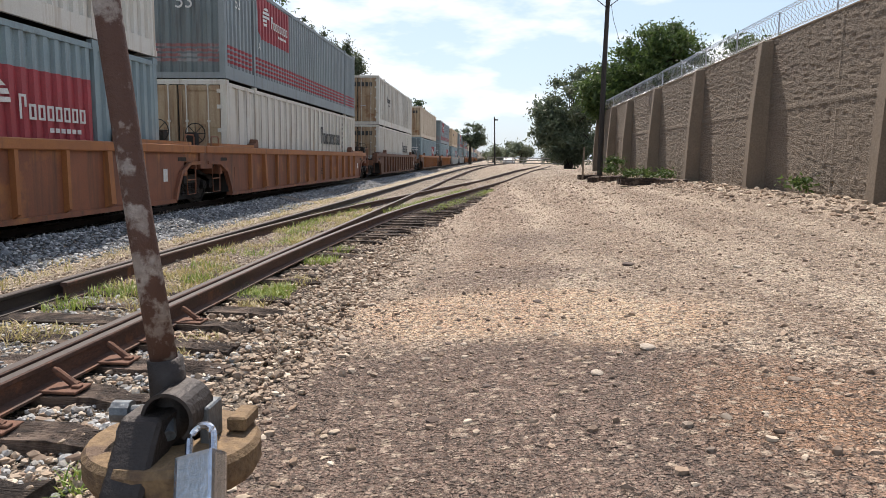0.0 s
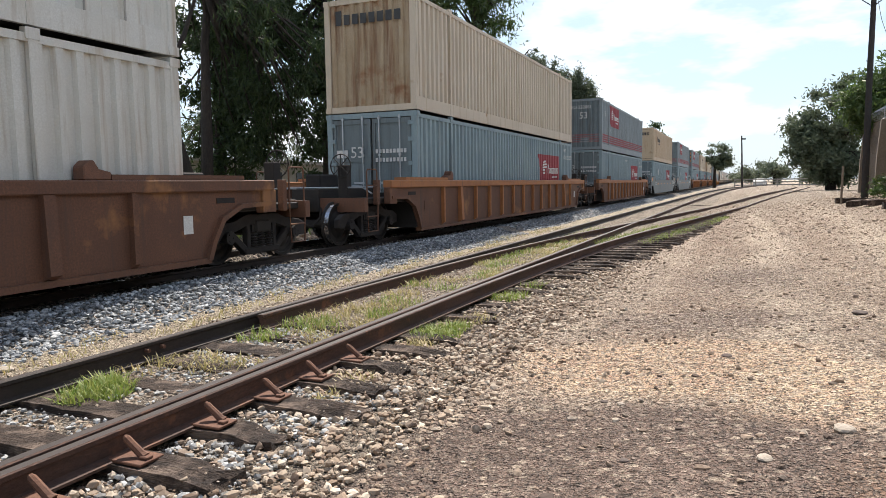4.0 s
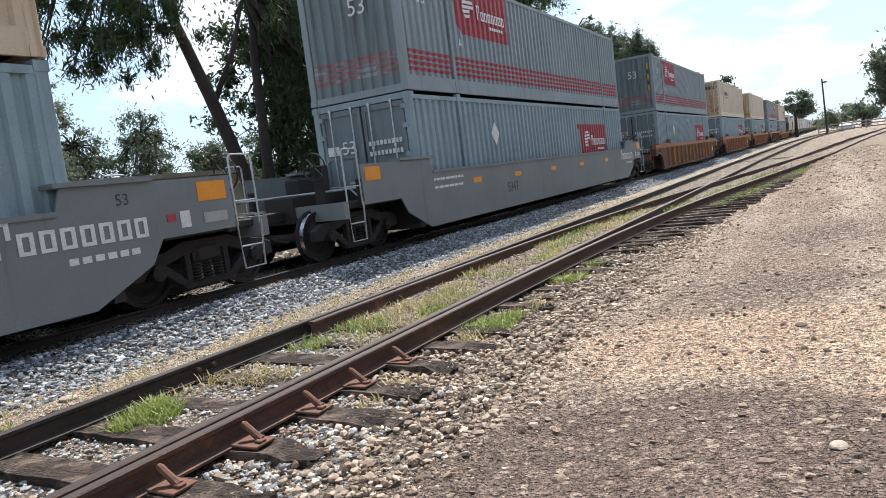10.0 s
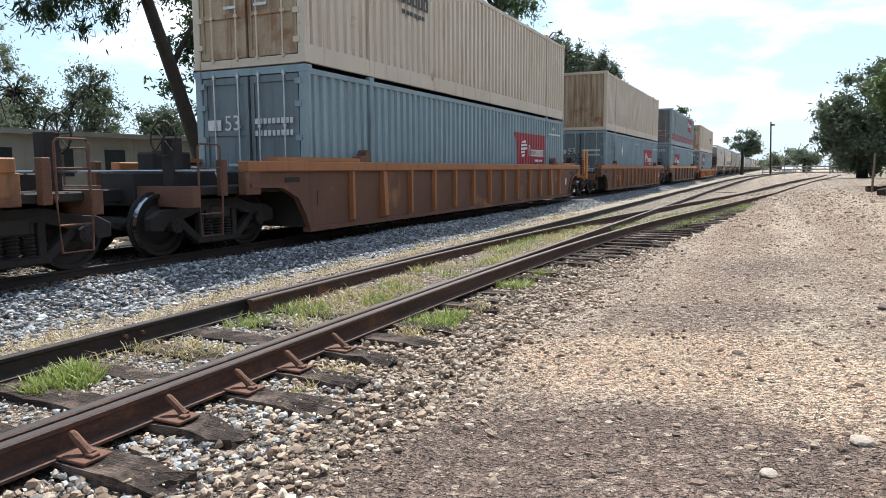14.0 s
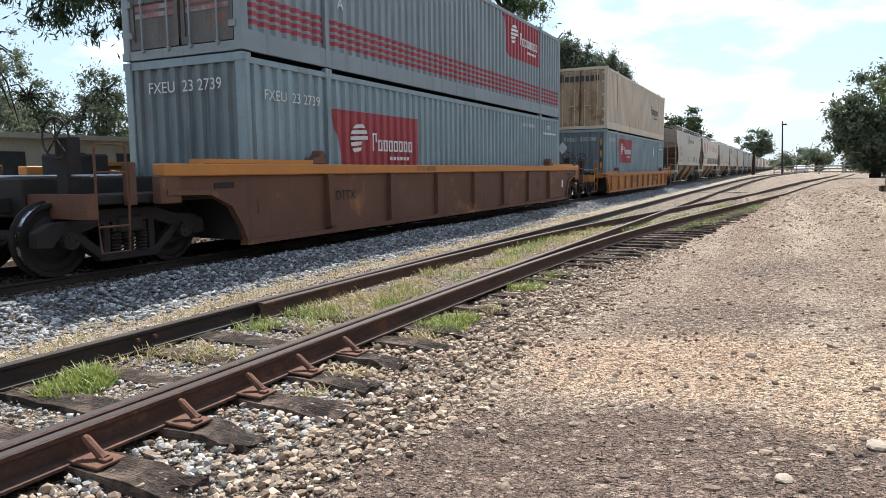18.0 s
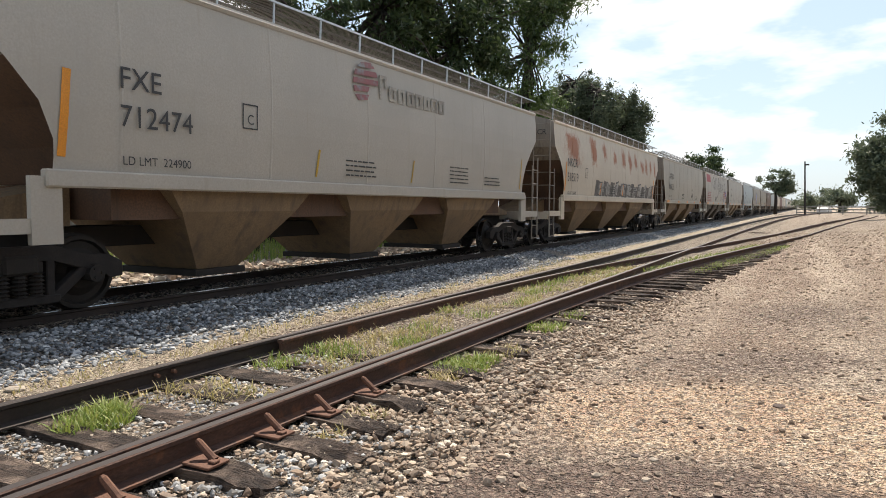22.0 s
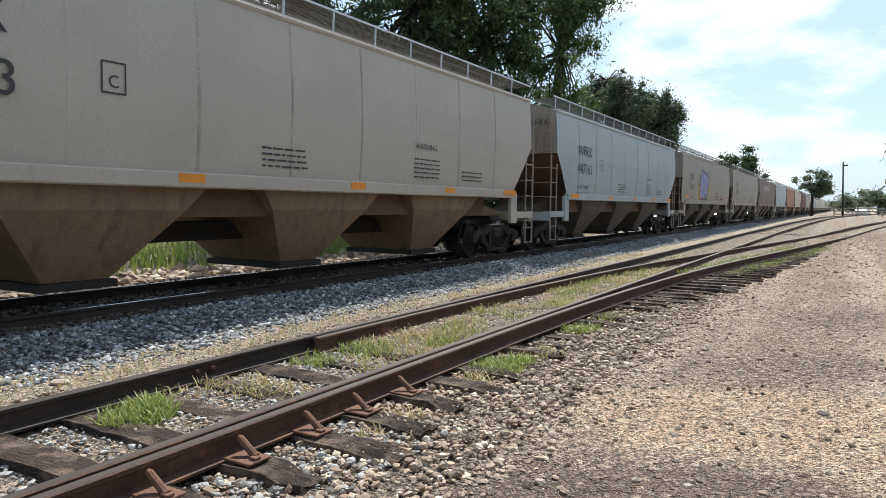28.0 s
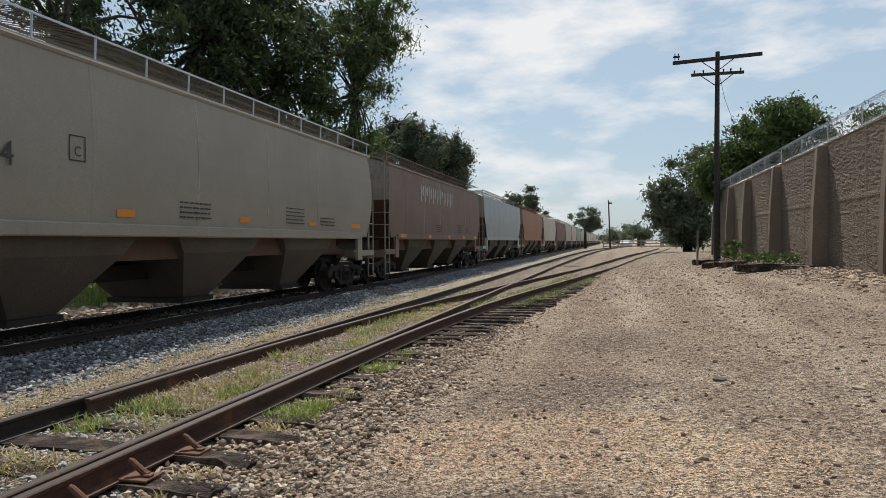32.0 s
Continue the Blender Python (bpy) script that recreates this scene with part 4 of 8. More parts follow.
def truck_meshes():
    out = {}
    bm = bmesh.new()
    top = [(-1.3, 0.4), (-1.3, 0.58), (-1.1, 0.68), (-0.72, 0.7), (-0.42, 0.82), (0.42, 0.82), (0.72, 0.7), (1.1, 0.68), (1.3, 0.58), (1.3, 0.4), (1.1, 0.38), (1.0, 0.52), (0.7, 0.54), (0.36, 0.66), (-0.36, 0.66), (-0.7, 0.54), (-1.0, 0.52), (-1.1, 0.38)]
    prism(bm, top, 0, -0.07, 0.07)
    for e in (-1, 1):       # sloping tension arms and bolster columns round the open window
        prism(bm, [(e * 0.74, 0.56), (e * 0.9, 0.54), (e * 0.46, 0.18), (e * 0.3, 0.2)], 0, -0.06, 0.06)
        prism(bm, [(e * 0.3, 0.2), (e * 0.3, 0.68), (e * 0.4, 0.68), (e * 0.4, 0.2)], 0, -0.05, 0.065)
    box(bm, -0.065, 0.075, -0.46, 0.46, 0.15, 0.25)
    bevelled(bm, 0.012)
    out["side_frame"] = mesh_of(bm, M_TRUCK)
    bm = bmesh.new()
    tube(bm, [(0.02, 0, 0.25 + 0.022 * k) for k in range(13)], [0.06 if k % 2 else 0.092 for k in range(13)], 9)
    out["spring"] = mesh_of(bm, M_DARK)
    bm = bmesh.new()
    for s in (-1, 1):
        x = 0.7525 * s
        prof = [(-0.075, 0.10), (-0.075, 0.2), (-0.02, 0.3), (-0.02, 0.38), (-0.065, 0.405), (-0.065, 0.455), (0.055, 0.45), (0.062, 0.485), (0.09, 0.485), (0.09, 0.41), (0.04, 0.37), (0.04, 0.28), (0.085, 0.2), (0.085, 0.1)]
        rings = []
        for k in range(24):
            a = 2 * math.pi * k / 24
            rings.append([bm.verts.new((x - s * px, pr * math.cos(a), pr * math.sin(a))) for px, pr in prof])
        for k in range(24):
            r, q = rings[k], rings[(k + 1) % 24]
            for i in range(len(prof) - 1):
                bm.faces.new((r[i], r[i + 1], q[i + 1], q[i]))
    tube(bm, [(-1.02, 0, 0), (1.02, 0, 0)], 0.1, 12)
    out["wheelset"] = mesh_of(bm, M_WHEEL)
    out["wheelset"].materials.append(M_MAINTOP)
    for f in out["wheelset"].polygons:          # the rolling surface is worn bright
        q = [math.hypot(*out["wheelset"].vertices[i].co[1:]) for i in f.vertices]
        if min(q) > 0.445 and max(q) < 0.47:
            f.material_index = 1
    bm = bmesh.new()
    tube(bm, [(-0.05, 0, 0), (0.08, 0, 0)], 0.11, 10)
    for k in range(3):
        tube(bm, [(0.08, 0.06 * math.cos(2.1 * k), 0.06 * math.sin(2.1 * k)), (0.095, 0.06 * math.cos(2.1 * k), 0.06 * math.sin(2.1 * k))], 0.018, 6)
    out["axle_cap"] = mesh_of(bm, M_TRUCK)
    bm = bmesh.new()
    box(bm, -1.1, 1.1, -0.2, 0.2, 0.5, 0.72)
    bevelled(bm, 0.03)
    box(bm, -1.06, 1.06, -0.26, 0.26, 0.52, 0.64)
    out["bolster"] = mesh_of(bm, M_DARK)
    bm = bmesh.new()
    box(bm, -0.1, 0.1, -0.9, 0.0, 0.78, 0.98)
    box(bm, -0.17, 0.17, -1.12, -0.85, 0.72, 1.02)
    bevelled(bm, 0.02)
    out["coupler"] = mesh_of(bm, M_TRUCK)
    return out


TM = truck_meshes()


def truck(parent, y):
    t = part("truck", TM["bolster"], None, parent)
    t.location = (0, y, 0)
    for s in (-1, 1):
        f = part("side_frame", TM["side_frame"], None, t)
        f.location.x = s * 1.0
        for y in (-0.22, 0.0, 0.22):
            g = part("spring", TM["spring"], None, f)
            g.location = (0.0, y * 0.9, 0)
        for w in (-0.89, 0.89):
            c = part("axle_cap", TM["axle_cap"], None, t)
            c.location = (s * 1.06, w, 0.46)
            c.scale.x = s
    for w in (-0.89, 0.89):
        ws = part("wheelset", TM["wheelset"], None, t)
        ws.location = (0, w, 0.46)
        SPIN.append((ws, w))


def bars(parent, x, y, z, texts, material, flip=False, name="stencil"):
    """Rows of lettering on a side: text, size, rows downwards."""
    for text, size, dz in texts:
        me = words(text, size)
        me.materials.append(material)
        ob = part(name, me, None, parent)
        ob.matrix_basis = Matrix.Translation((x, y, z + dz)) @ Matrix.Rotation(math.pi / 2, 4, "Z")


def plate(bm, x, y0, y1, z0, z1, t=0.006):
    box(bm, x, x + t, y0, y1, z0, z1)


def scribble(parent, x, y0, y1, z0, z1, rows, material, seed, name="small_print"):
    """Unreadable small print as plain bars."""
    random.seed(seed)
    bm = bmesh.new()
    dz = (z1 - z0) / rows
    for r in range(rows):
        y = y0
        while y < y1 - 0.04:
            w = random.uniform(0.06, 0.22)
            plate(bm, x, y, min(y + w, y1), z0 + r * dz, z0 + r * dz + dz * 0.3)
            y += w + 0.04
    return part(name, bm, material, parent)


def stroke(bm, pts, width, x):
    """A painted stroke on a side, along (y, z) points: one ribbon."""
    P = [Vector(p) for i, p in enumerate(pts) if i == 0 or (Vector(p) - Vector(pts[i - 1])).length > 1e-4]
    rows = []
    for i, p in enumerate(P):
        a = (p - P[i - 1]).normalized() if i else (P[1] - p).normalized()
        b = (P[i + 1] - p).normalized() if i < len(P) - 1 else a
        n = Vector((-a.y - b.y, a.x + b.x))
        n = n.normalized() if n.length > 0.5 else Vector((-a.y, a.x))
        if i == 0:
            p = p - a * width * 0.3
        elif i == len(P) - 1:
            p = p + a * width * 0.3
        rows.append([bm.verts.new((x(q.y) if callable(x) else x, q.x, q.y)) for q in (p + n * width / 2, p - n * width / 2)])
    for a, b in zip(rows, rows[1:]):
        bm.faces.new((a[0], a[1], b[1], b[0]))


# ---- containers ----
CL, CW, CH = 16.65, 2.59, 2.84


def wave(y, pitch=0.278, depth=0.056):
    k = (y / pitch) % 1.0
    if k < 0.38:
        return 0.0
    if k < 0.5:
        return -depth * (k - 0.38) / 0.12
    if k < 0.88:
        return -depth
    return -depth * (1.0 - k) / 0.12


def ribbed(bm, y0, y1, z0, z1, x, off=0.0, pitch=0.278, depth=0.056, slant=0.0):
    """A corrugated sheet in the plane of y and z facing +x."""
    ys = {y0, y1}
    k0 = math.floor(y0 / pitch)
    for k in range(k0, int(y1 / pitch) + 2):
        for f in (0.0, 0.38, 0.5, 0.88):
            y = (k + f) * pitch
            if y0 < y < y1:
                ys.add(y)
    ys = sorted(ys)
    lo = [bm.verts.new((x + wave(y, pitch, depth) + off, y, z0)) for y in ys]
    hi = [bm.verts.new((x + wave(y, pitch, depth) + off, y + slant, z1)) for y in ys]
    for i in range(len(ys) - 1):
        bm.faces.new((lo[i], lo[i + 1], hi[i + 1], hi[i]))


def turned(me, turn):
    me.transform(Matrix.Rotation(radians(turn), 4, "Z"))
    return me


def container_proto(name, label, m_body, m_frame, doors=True, pitch=0.278, m_end=None):
    c = thing(name, Matrix.Identity(4), label, "container", "containers on the train")
    L, W, H = CL / 2, CW / 2, CH
    for s in (1, -1):
        bm = bmesh.new()
        ribbed(bm, -L + 0.12, L - 0.12, 0.3, H - 0.1, W - 0.012, pitch=pitch)
        part("side_panel", turned(mesh_of(bm, m_body), 0 if s > 0 else 180), None, c)
        if pitch > 0.5 and s > 0:
            for k in range(int(-(L - 0.3) / pitch), int((L - 0.3) / pitch) + 1):
                bm = bmesh.new()
                box(bm, W - 0.012, W - 0.004, k * pitch - 0.014, k * pitch + 0.014, 0.32, H - 0.16)
                part("seam", bm, M_GRIMELINE, c, "thin dark seam")
        for z0, z1 in ((0.0, 0.32), (H - 0.16, H - 0.065)):
            bm = bmesh.new()
            box(bm, *sorted((s * (W - 0.07), s * W)), -L + 0.1, L - 0.1, z0, z1)
            part("bottom_rail" if z0 == 0 else "top_rail", bm, m_frame, c)
        for y in (-L, L - 0.16):
            bm = bmesh.new()
            box(bm, *sorted((s * (W - 0.16), s * (W + 0.004))), y, y + 0.16, 0, H)
            bevelled(bm, 0.012)
            post = part("corner_post", bm, m_frame, c)
            for z in (0.0, H - 0.13):
                bm = bmesh.new()
                box(bm, *sorted((s * (W - 0.15), s * (W + 0.014))), y - 0.012, y + 0.172, z + 0.004, z + 0.126)
                part("corner_casting", bm, m_frame, post)
        for y in (-6.1, 6.1):
            bm = bmesh.new()
            box(bm, *sorted((s * (W - 0.06), s * (W + 0.008))), y - 0.055, y + 0.055, 0.0, H)
            post = part("mid_post", bm, m_frame, c)
            bm = bmesh.new()
            box(bm, *sorted((s * (W - 0.08), s * (W + 0.016))), y - 0.09, y + 0.09, H - 0.13, H + 0.004)
            part("corner_casting", bm, m_frame, post)
    bm = bmesh.new()
    ribbed(bm, -W + 0.14, W - 0.14, 0.14, H - 0.12, L - 0.03)
    part("end_wall", turned(mesh_of(bm, m_body), 90), None, c)
    if doors:
        for s in (-1, 1):
            bm = bmesh.new()
            box(bm, *sorted((s * 0.03, s * (W - 0.18))), -L + 0.05, -L + 0.09, 0.17, H - 0.15)
            for z0, z1 in ((0.17, 0.29), (0.9, 0.98), (1.62, 1.7), (H - 0.27, H - 0.15)):
                box(bm, *sorted((s * 0.03, s * (W - 0.18))), -L + 0.02, -L + 0.05, z0, z1)
            for x in (0.03, W - 0.26):
                box(bm, *sorted((s * x, s * (x + 0.08))), -L + 0.018, -L + 0.048, 0.17, H - 0.15)
            d = part("door", bm, m_end or m_body, c)
            bm = bmesh.new()
            box(bm, *sorted((s * 0.004, s * (W - 0.163))), -L + 0.075, -L + 0.1, 0.152, H - 0.132)
            part("gasket", bm, M_DARK, d, "black rubber door seal")
            for z in (0.35, 0.85, 1.5, 2.1, 2.5):
                bm = bmesh.new()
                box(bm, *sorted((s * (W - 0.24), s * (W - 0.1))), -L - 0.02, -L + 0.02, z, z + 0.1)
                part("hinge", bm, m_frame, d)
            for x in (0.24, 0.82):
                bm = bmesh.new()
                tube(bm, [(s * x, -L - 0.012, 0.1), (s * x, -L - 0.012, H - 0.08)], 0.016, 6)
                for z in (0.12, 0.9, 1.75, H - 0.16):
                    box(bm, s * x - 0.035, s * x + 0.035, -L - 0.024, -L + 0.015, z, z + 0.05)
                part("locking_bar", bm, M_GALV if m_body is M_GREY else m_frame, d)
            bm = bmesh.new()
            box(bm, *sorted((s * 0.2, s * 0.5)), -L - 0.035, -L - 0.02, 1.05, 1.1)
            part("handle", bm, M_GALV, d)
    else:
        bm = bmesh.new()
        ribbed(bm, -W + 0.14, W - 0.14, 0.14, H - 0.12, L - 0.03)
        part("end_wall", turned(mesh_of(bm, m_end or m_body), -90), None, c)
    for y in (-L + 0.01, L - 0.15):
        for z0, z1 in ((0, 0.15), (H - 0.13, H)):
            bm = bmesh.new()
            box(bm, -W + 0.12, W - 0.12, y, y + 0.14, z0, z1)
            part("end_rail", bm, m_frame, c)
    bm = bmesh.new()
    box(bm, -W + 0.02, W - 0.02, -L + 0.05, L - 0.05, H - 0.105, H - 0.07)
    part("roof", bm, m_body, c)
    bm = bmesh.new()
    box(bm, -W + 0.05, W - 0.05, -L + 0.05, L - 0.05, 0.06, 0.14)
    part("floor", bm, M_DARK, c)
    return c


def emblem(parent, x, y, z, h, material, name="emblem"):
    """A round stack of bars: a plain shape in place of a mark."""
    bm = bmesh.new()
    r, yc, zc = h * 0.5, y + h * 0.42, z + h * 0.38
    for k in range(5):
        v0, v1 = 0.92 - 0.37 * k, 0.92 - 0.37 * k - 0.24
        a0, a1 = math.sqrt(max(0.02, 1 - v0 * v0)), math.sqrt(max(0.02, 1 - v1 * v1))
        prism(bm, [(yc - r * a0, zc + r * v0), (yc - r * a1, zc + r * v1), (yc + r * a1 * (1 if k < 3 else 0.2), zc + r * v1 + 0.05 * h), (yc + r * a0 * (1 if k < 3 else 0.3), zc + r * v0 + 0.05 * h)], 0, x, x + 0.006)
    part(name, bm, material, parent)


def word_bar(parent, x, y, z, length, h, material, small=True):
    """A brand word as a row of plain hollow blocks, the first one tall."""
    n = 8
    w = length / n
    for k in range(n):
        bm = bmesh.new()
        y0, y1, top, t = y + k * w, y + (k + 0.76) * w, z + (h if k == 0 else h * 0.64), w * 0.2
        for p, q in ((y0, y0 + t * 1.1), (y1 - t * 1.1, y1)):
            plate(bm, x, p, q, z + (0 if p == y0 or k else h * 0.5), top)
        plate(bm, x, y0 + t * 1.1, y1 - t * 1.1, top - t * 0.9, top)
        if k:
            plate(bm, x, y0 + t * 1.1, y1 - t * 1.1, z, z + t * 0.9)
        bmesh.ops.remove_doubles(bm, verts=bm.verts, dist=0.0005)
        part("word_block", bm, material, parent)
    if small:
        bm = bmesh.new()
        for k in range(6):
            plate(bm, x, y + length * (0.4 + 0.085 * k), y + length * (0.4 + 0.085 * k + 0.06), z - h * 0.5, z - h * 0.3)
        part("small_print", bm, material, parent)


def red_panel(c, y0, z0=0.95, w=3.3, h=1.2):
    bm = bmesh.new()
    ribbed(bm, y0, y0 + w, z0, z0 + h, CW / 2 - 0.012, 0.004)
    for v in bm.verts:
        if v.co.z < z0 + 0.01 and v.co.y < y0 + 0.34:
            v.co.z = z0 + 0.995 * h * (1 - (v.co.y - y0) / 0.34)
    p = part("logo_panel", bm, M_RED, c, "faded red painted panel")
    x = CW / 2 - 0.002
    emblem(p, x, y0 + 0.6, z0 + 0.42, 0.62, M_WHITE)
    word_bar(p, x, y0 + 1.35, z0 + 0.45, 1.7, 0.36, M_WHITE)


def stripes(c, doors=False):
    for k in range(4):
        bm = bmesh.new()
        z = 0.42 + 0.125 * k
        ribbed(bm, -CL / 2 + 0.17, CL / 2 - 0.17, z, z + 0.075, CW / 2 - 0.012, 0.004)
        part("stripe", bm, M_RED, c, "faded red stripe")
        bm = bmesh.new()
        ribbed(bm, -CW / 2 + 0.15, CW / 2 - 0.15, z, z + 0.075, CL / 2 - 0.03, 0.004)
        if doors:
            bm.free()
            for x0, x1 in ((-1.02, -0.12), (0.12, 1.02)):
                bm = bmesh.new()
                box(bm, x0, x1, -CL / 2 + 0.04, -CL / 2 + 0.049, z + 0.25, z + 0.325)
                part("stripe", bm, M_REDWORN, c, "worn pale red stripe")
        else:
            part("stripe", turned(mesh_of(bm, M_REDWORN), -90), None, c, "worn pale red stripe")


M_GREY = mat("blue_grey_container_paint", (0.262, 0.342, 0.362), (0.205, 0.278, 0.302), 0.6, 0.0, 1.2, 45, 0.12, grain=0.9, streak=(0.14, 0.165, 0.18), streak_at=(0.52, 0.78), stain=(0.11, 0.11, 0.105), stain_at=(0.66, 0.8))
M_GREYD = mat("grey_container_paint", (0.255, 0.3, 0.312), (0.21, 0.245, 0.26), 0.6, 0.0, 1.2, 45, 0.12, grain=0.9, streak=(0.13, 0.135, 0.135), streak_at=(0.52, 0.78), stain=(0.12, 0.1, 0.08), stain_at=(0.68, 0.82))
M_WHITEC = mat("dirty_white_container_paint", (0.66, 0.65, 0.6), (0.56, 0.54, 0.48), 0.6, 0.0, 1.0, 45, 0.12, grain=0.92, streak=(0.36, 0.29, 0.21), streak_at=(0.52, 0.74), stain=(0.36, 0.23, 0.13), stain_at=(0.64, 0.74))
M_CREAM = mat("cream_container_paint", (0.62, 0.53, 0.42), (0.54, 0.45, 0.34), 0.62, 0.0, 1.0, 45, 0.12, grain=0.92, streak=(0.34, 0.25, 0.14), streak_at=(0.54, 0.78), stain=(0.3, 0.17, 0.08), stain_at=(0.66, 0.74))
M_TAN = mat("tan_container_paint", (0.58, 0.455, 0.32), (0.5, 0.38, 0.25), 0.62, 0.0, 1.0, 45, 0.12, grain=0.92, streak=(0.33, 0.19, 0.09), streak_at=(0.54, 0.78), stain=(0.27, 0.14, 0.07), stain_at=(0.66, 0.74))
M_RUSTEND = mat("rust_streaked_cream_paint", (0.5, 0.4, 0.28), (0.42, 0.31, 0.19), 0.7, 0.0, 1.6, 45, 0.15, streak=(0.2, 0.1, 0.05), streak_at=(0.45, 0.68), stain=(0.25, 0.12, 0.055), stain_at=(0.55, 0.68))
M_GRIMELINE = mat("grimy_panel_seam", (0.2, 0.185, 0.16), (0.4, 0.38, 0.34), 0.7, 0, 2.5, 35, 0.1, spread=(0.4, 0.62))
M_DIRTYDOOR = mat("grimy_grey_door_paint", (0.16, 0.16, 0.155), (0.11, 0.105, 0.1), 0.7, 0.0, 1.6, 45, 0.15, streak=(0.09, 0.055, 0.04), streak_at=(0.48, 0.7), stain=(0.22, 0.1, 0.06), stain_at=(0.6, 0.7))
# darker copy of the blue-grey paint: shade of the end faces painted in
M_GREYEND = mat("shade_darkened_blue_grey_end_paint", (0.185, 0.225, 0.235), (0.14, 0.175, 0.185), 0.65, 0.0, 1.4, 45, 0.12, grain=0.9, streak=(0.085, 0.085, 0.085), streak_at=(0.5, 0.72))
PROTO = {
    "tan": container_proto("tan_container", "long sun-faded tan container with rust streaks", M_TAN, M_TAN),
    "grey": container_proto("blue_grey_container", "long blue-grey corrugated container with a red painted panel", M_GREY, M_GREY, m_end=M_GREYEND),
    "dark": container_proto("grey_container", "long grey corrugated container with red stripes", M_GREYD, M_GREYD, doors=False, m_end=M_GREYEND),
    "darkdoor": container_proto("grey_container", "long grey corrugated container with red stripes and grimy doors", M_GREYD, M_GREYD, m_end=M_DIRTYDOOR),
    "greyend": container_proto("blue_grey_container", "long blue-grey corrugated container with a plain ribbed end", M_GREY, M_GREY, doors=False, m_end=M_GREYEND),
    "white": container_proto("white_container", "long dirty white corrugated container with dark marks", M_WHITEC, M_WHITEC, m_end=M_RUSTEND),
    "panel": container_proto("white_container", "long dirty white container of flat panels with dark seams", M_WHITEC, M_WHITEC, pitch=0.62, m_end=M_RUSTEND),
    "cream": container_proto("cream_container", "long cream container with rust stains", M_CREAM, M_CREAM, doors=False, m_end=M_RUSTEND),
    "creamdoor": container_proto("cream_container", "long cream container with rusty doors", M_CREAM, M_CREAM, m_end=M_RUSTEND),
}
STACKS = [  # name, front edge of the load, lower, upper
    ("Z", -2.6, "grey", "white"), ("A", 17.75, "panel", "dark"), ("B", 41.65, "white", "panel"), ("C", 66.15, "grey", "cream"), ("D", 90.25, "grey", "dark"),
    ("E", 114.3, "grey", "tan"), ("F", 138.7, "grey", "dark"), ("G", 162.5, "grey", "dark"), ("H", 186.45, "grey", "creamdoor"), ("I", 210.8, "grey", "cream"),
    ("J", 234.7, "greyend", "darkdoor"), ("K", 258.9, "greyend", "creamdoor")]
BOX = {}
for nm, front, low, up in STACKS:
    mid = front + CL / 2
    for tier, kind, z in (("low", low, 0.27), ("up", up, 0.27 + CH + 0.03)):
        c = copy_thing(PROTO[kind], pose(MAIN_X, mid, MAIN_Z + z))
        TRAIN.append((c, mid))
        BOX[nm + tier] = c
for p in PROTO.values():
    for o in (*p.children_recursive, p):
        bpy.data.objects.remove(o)


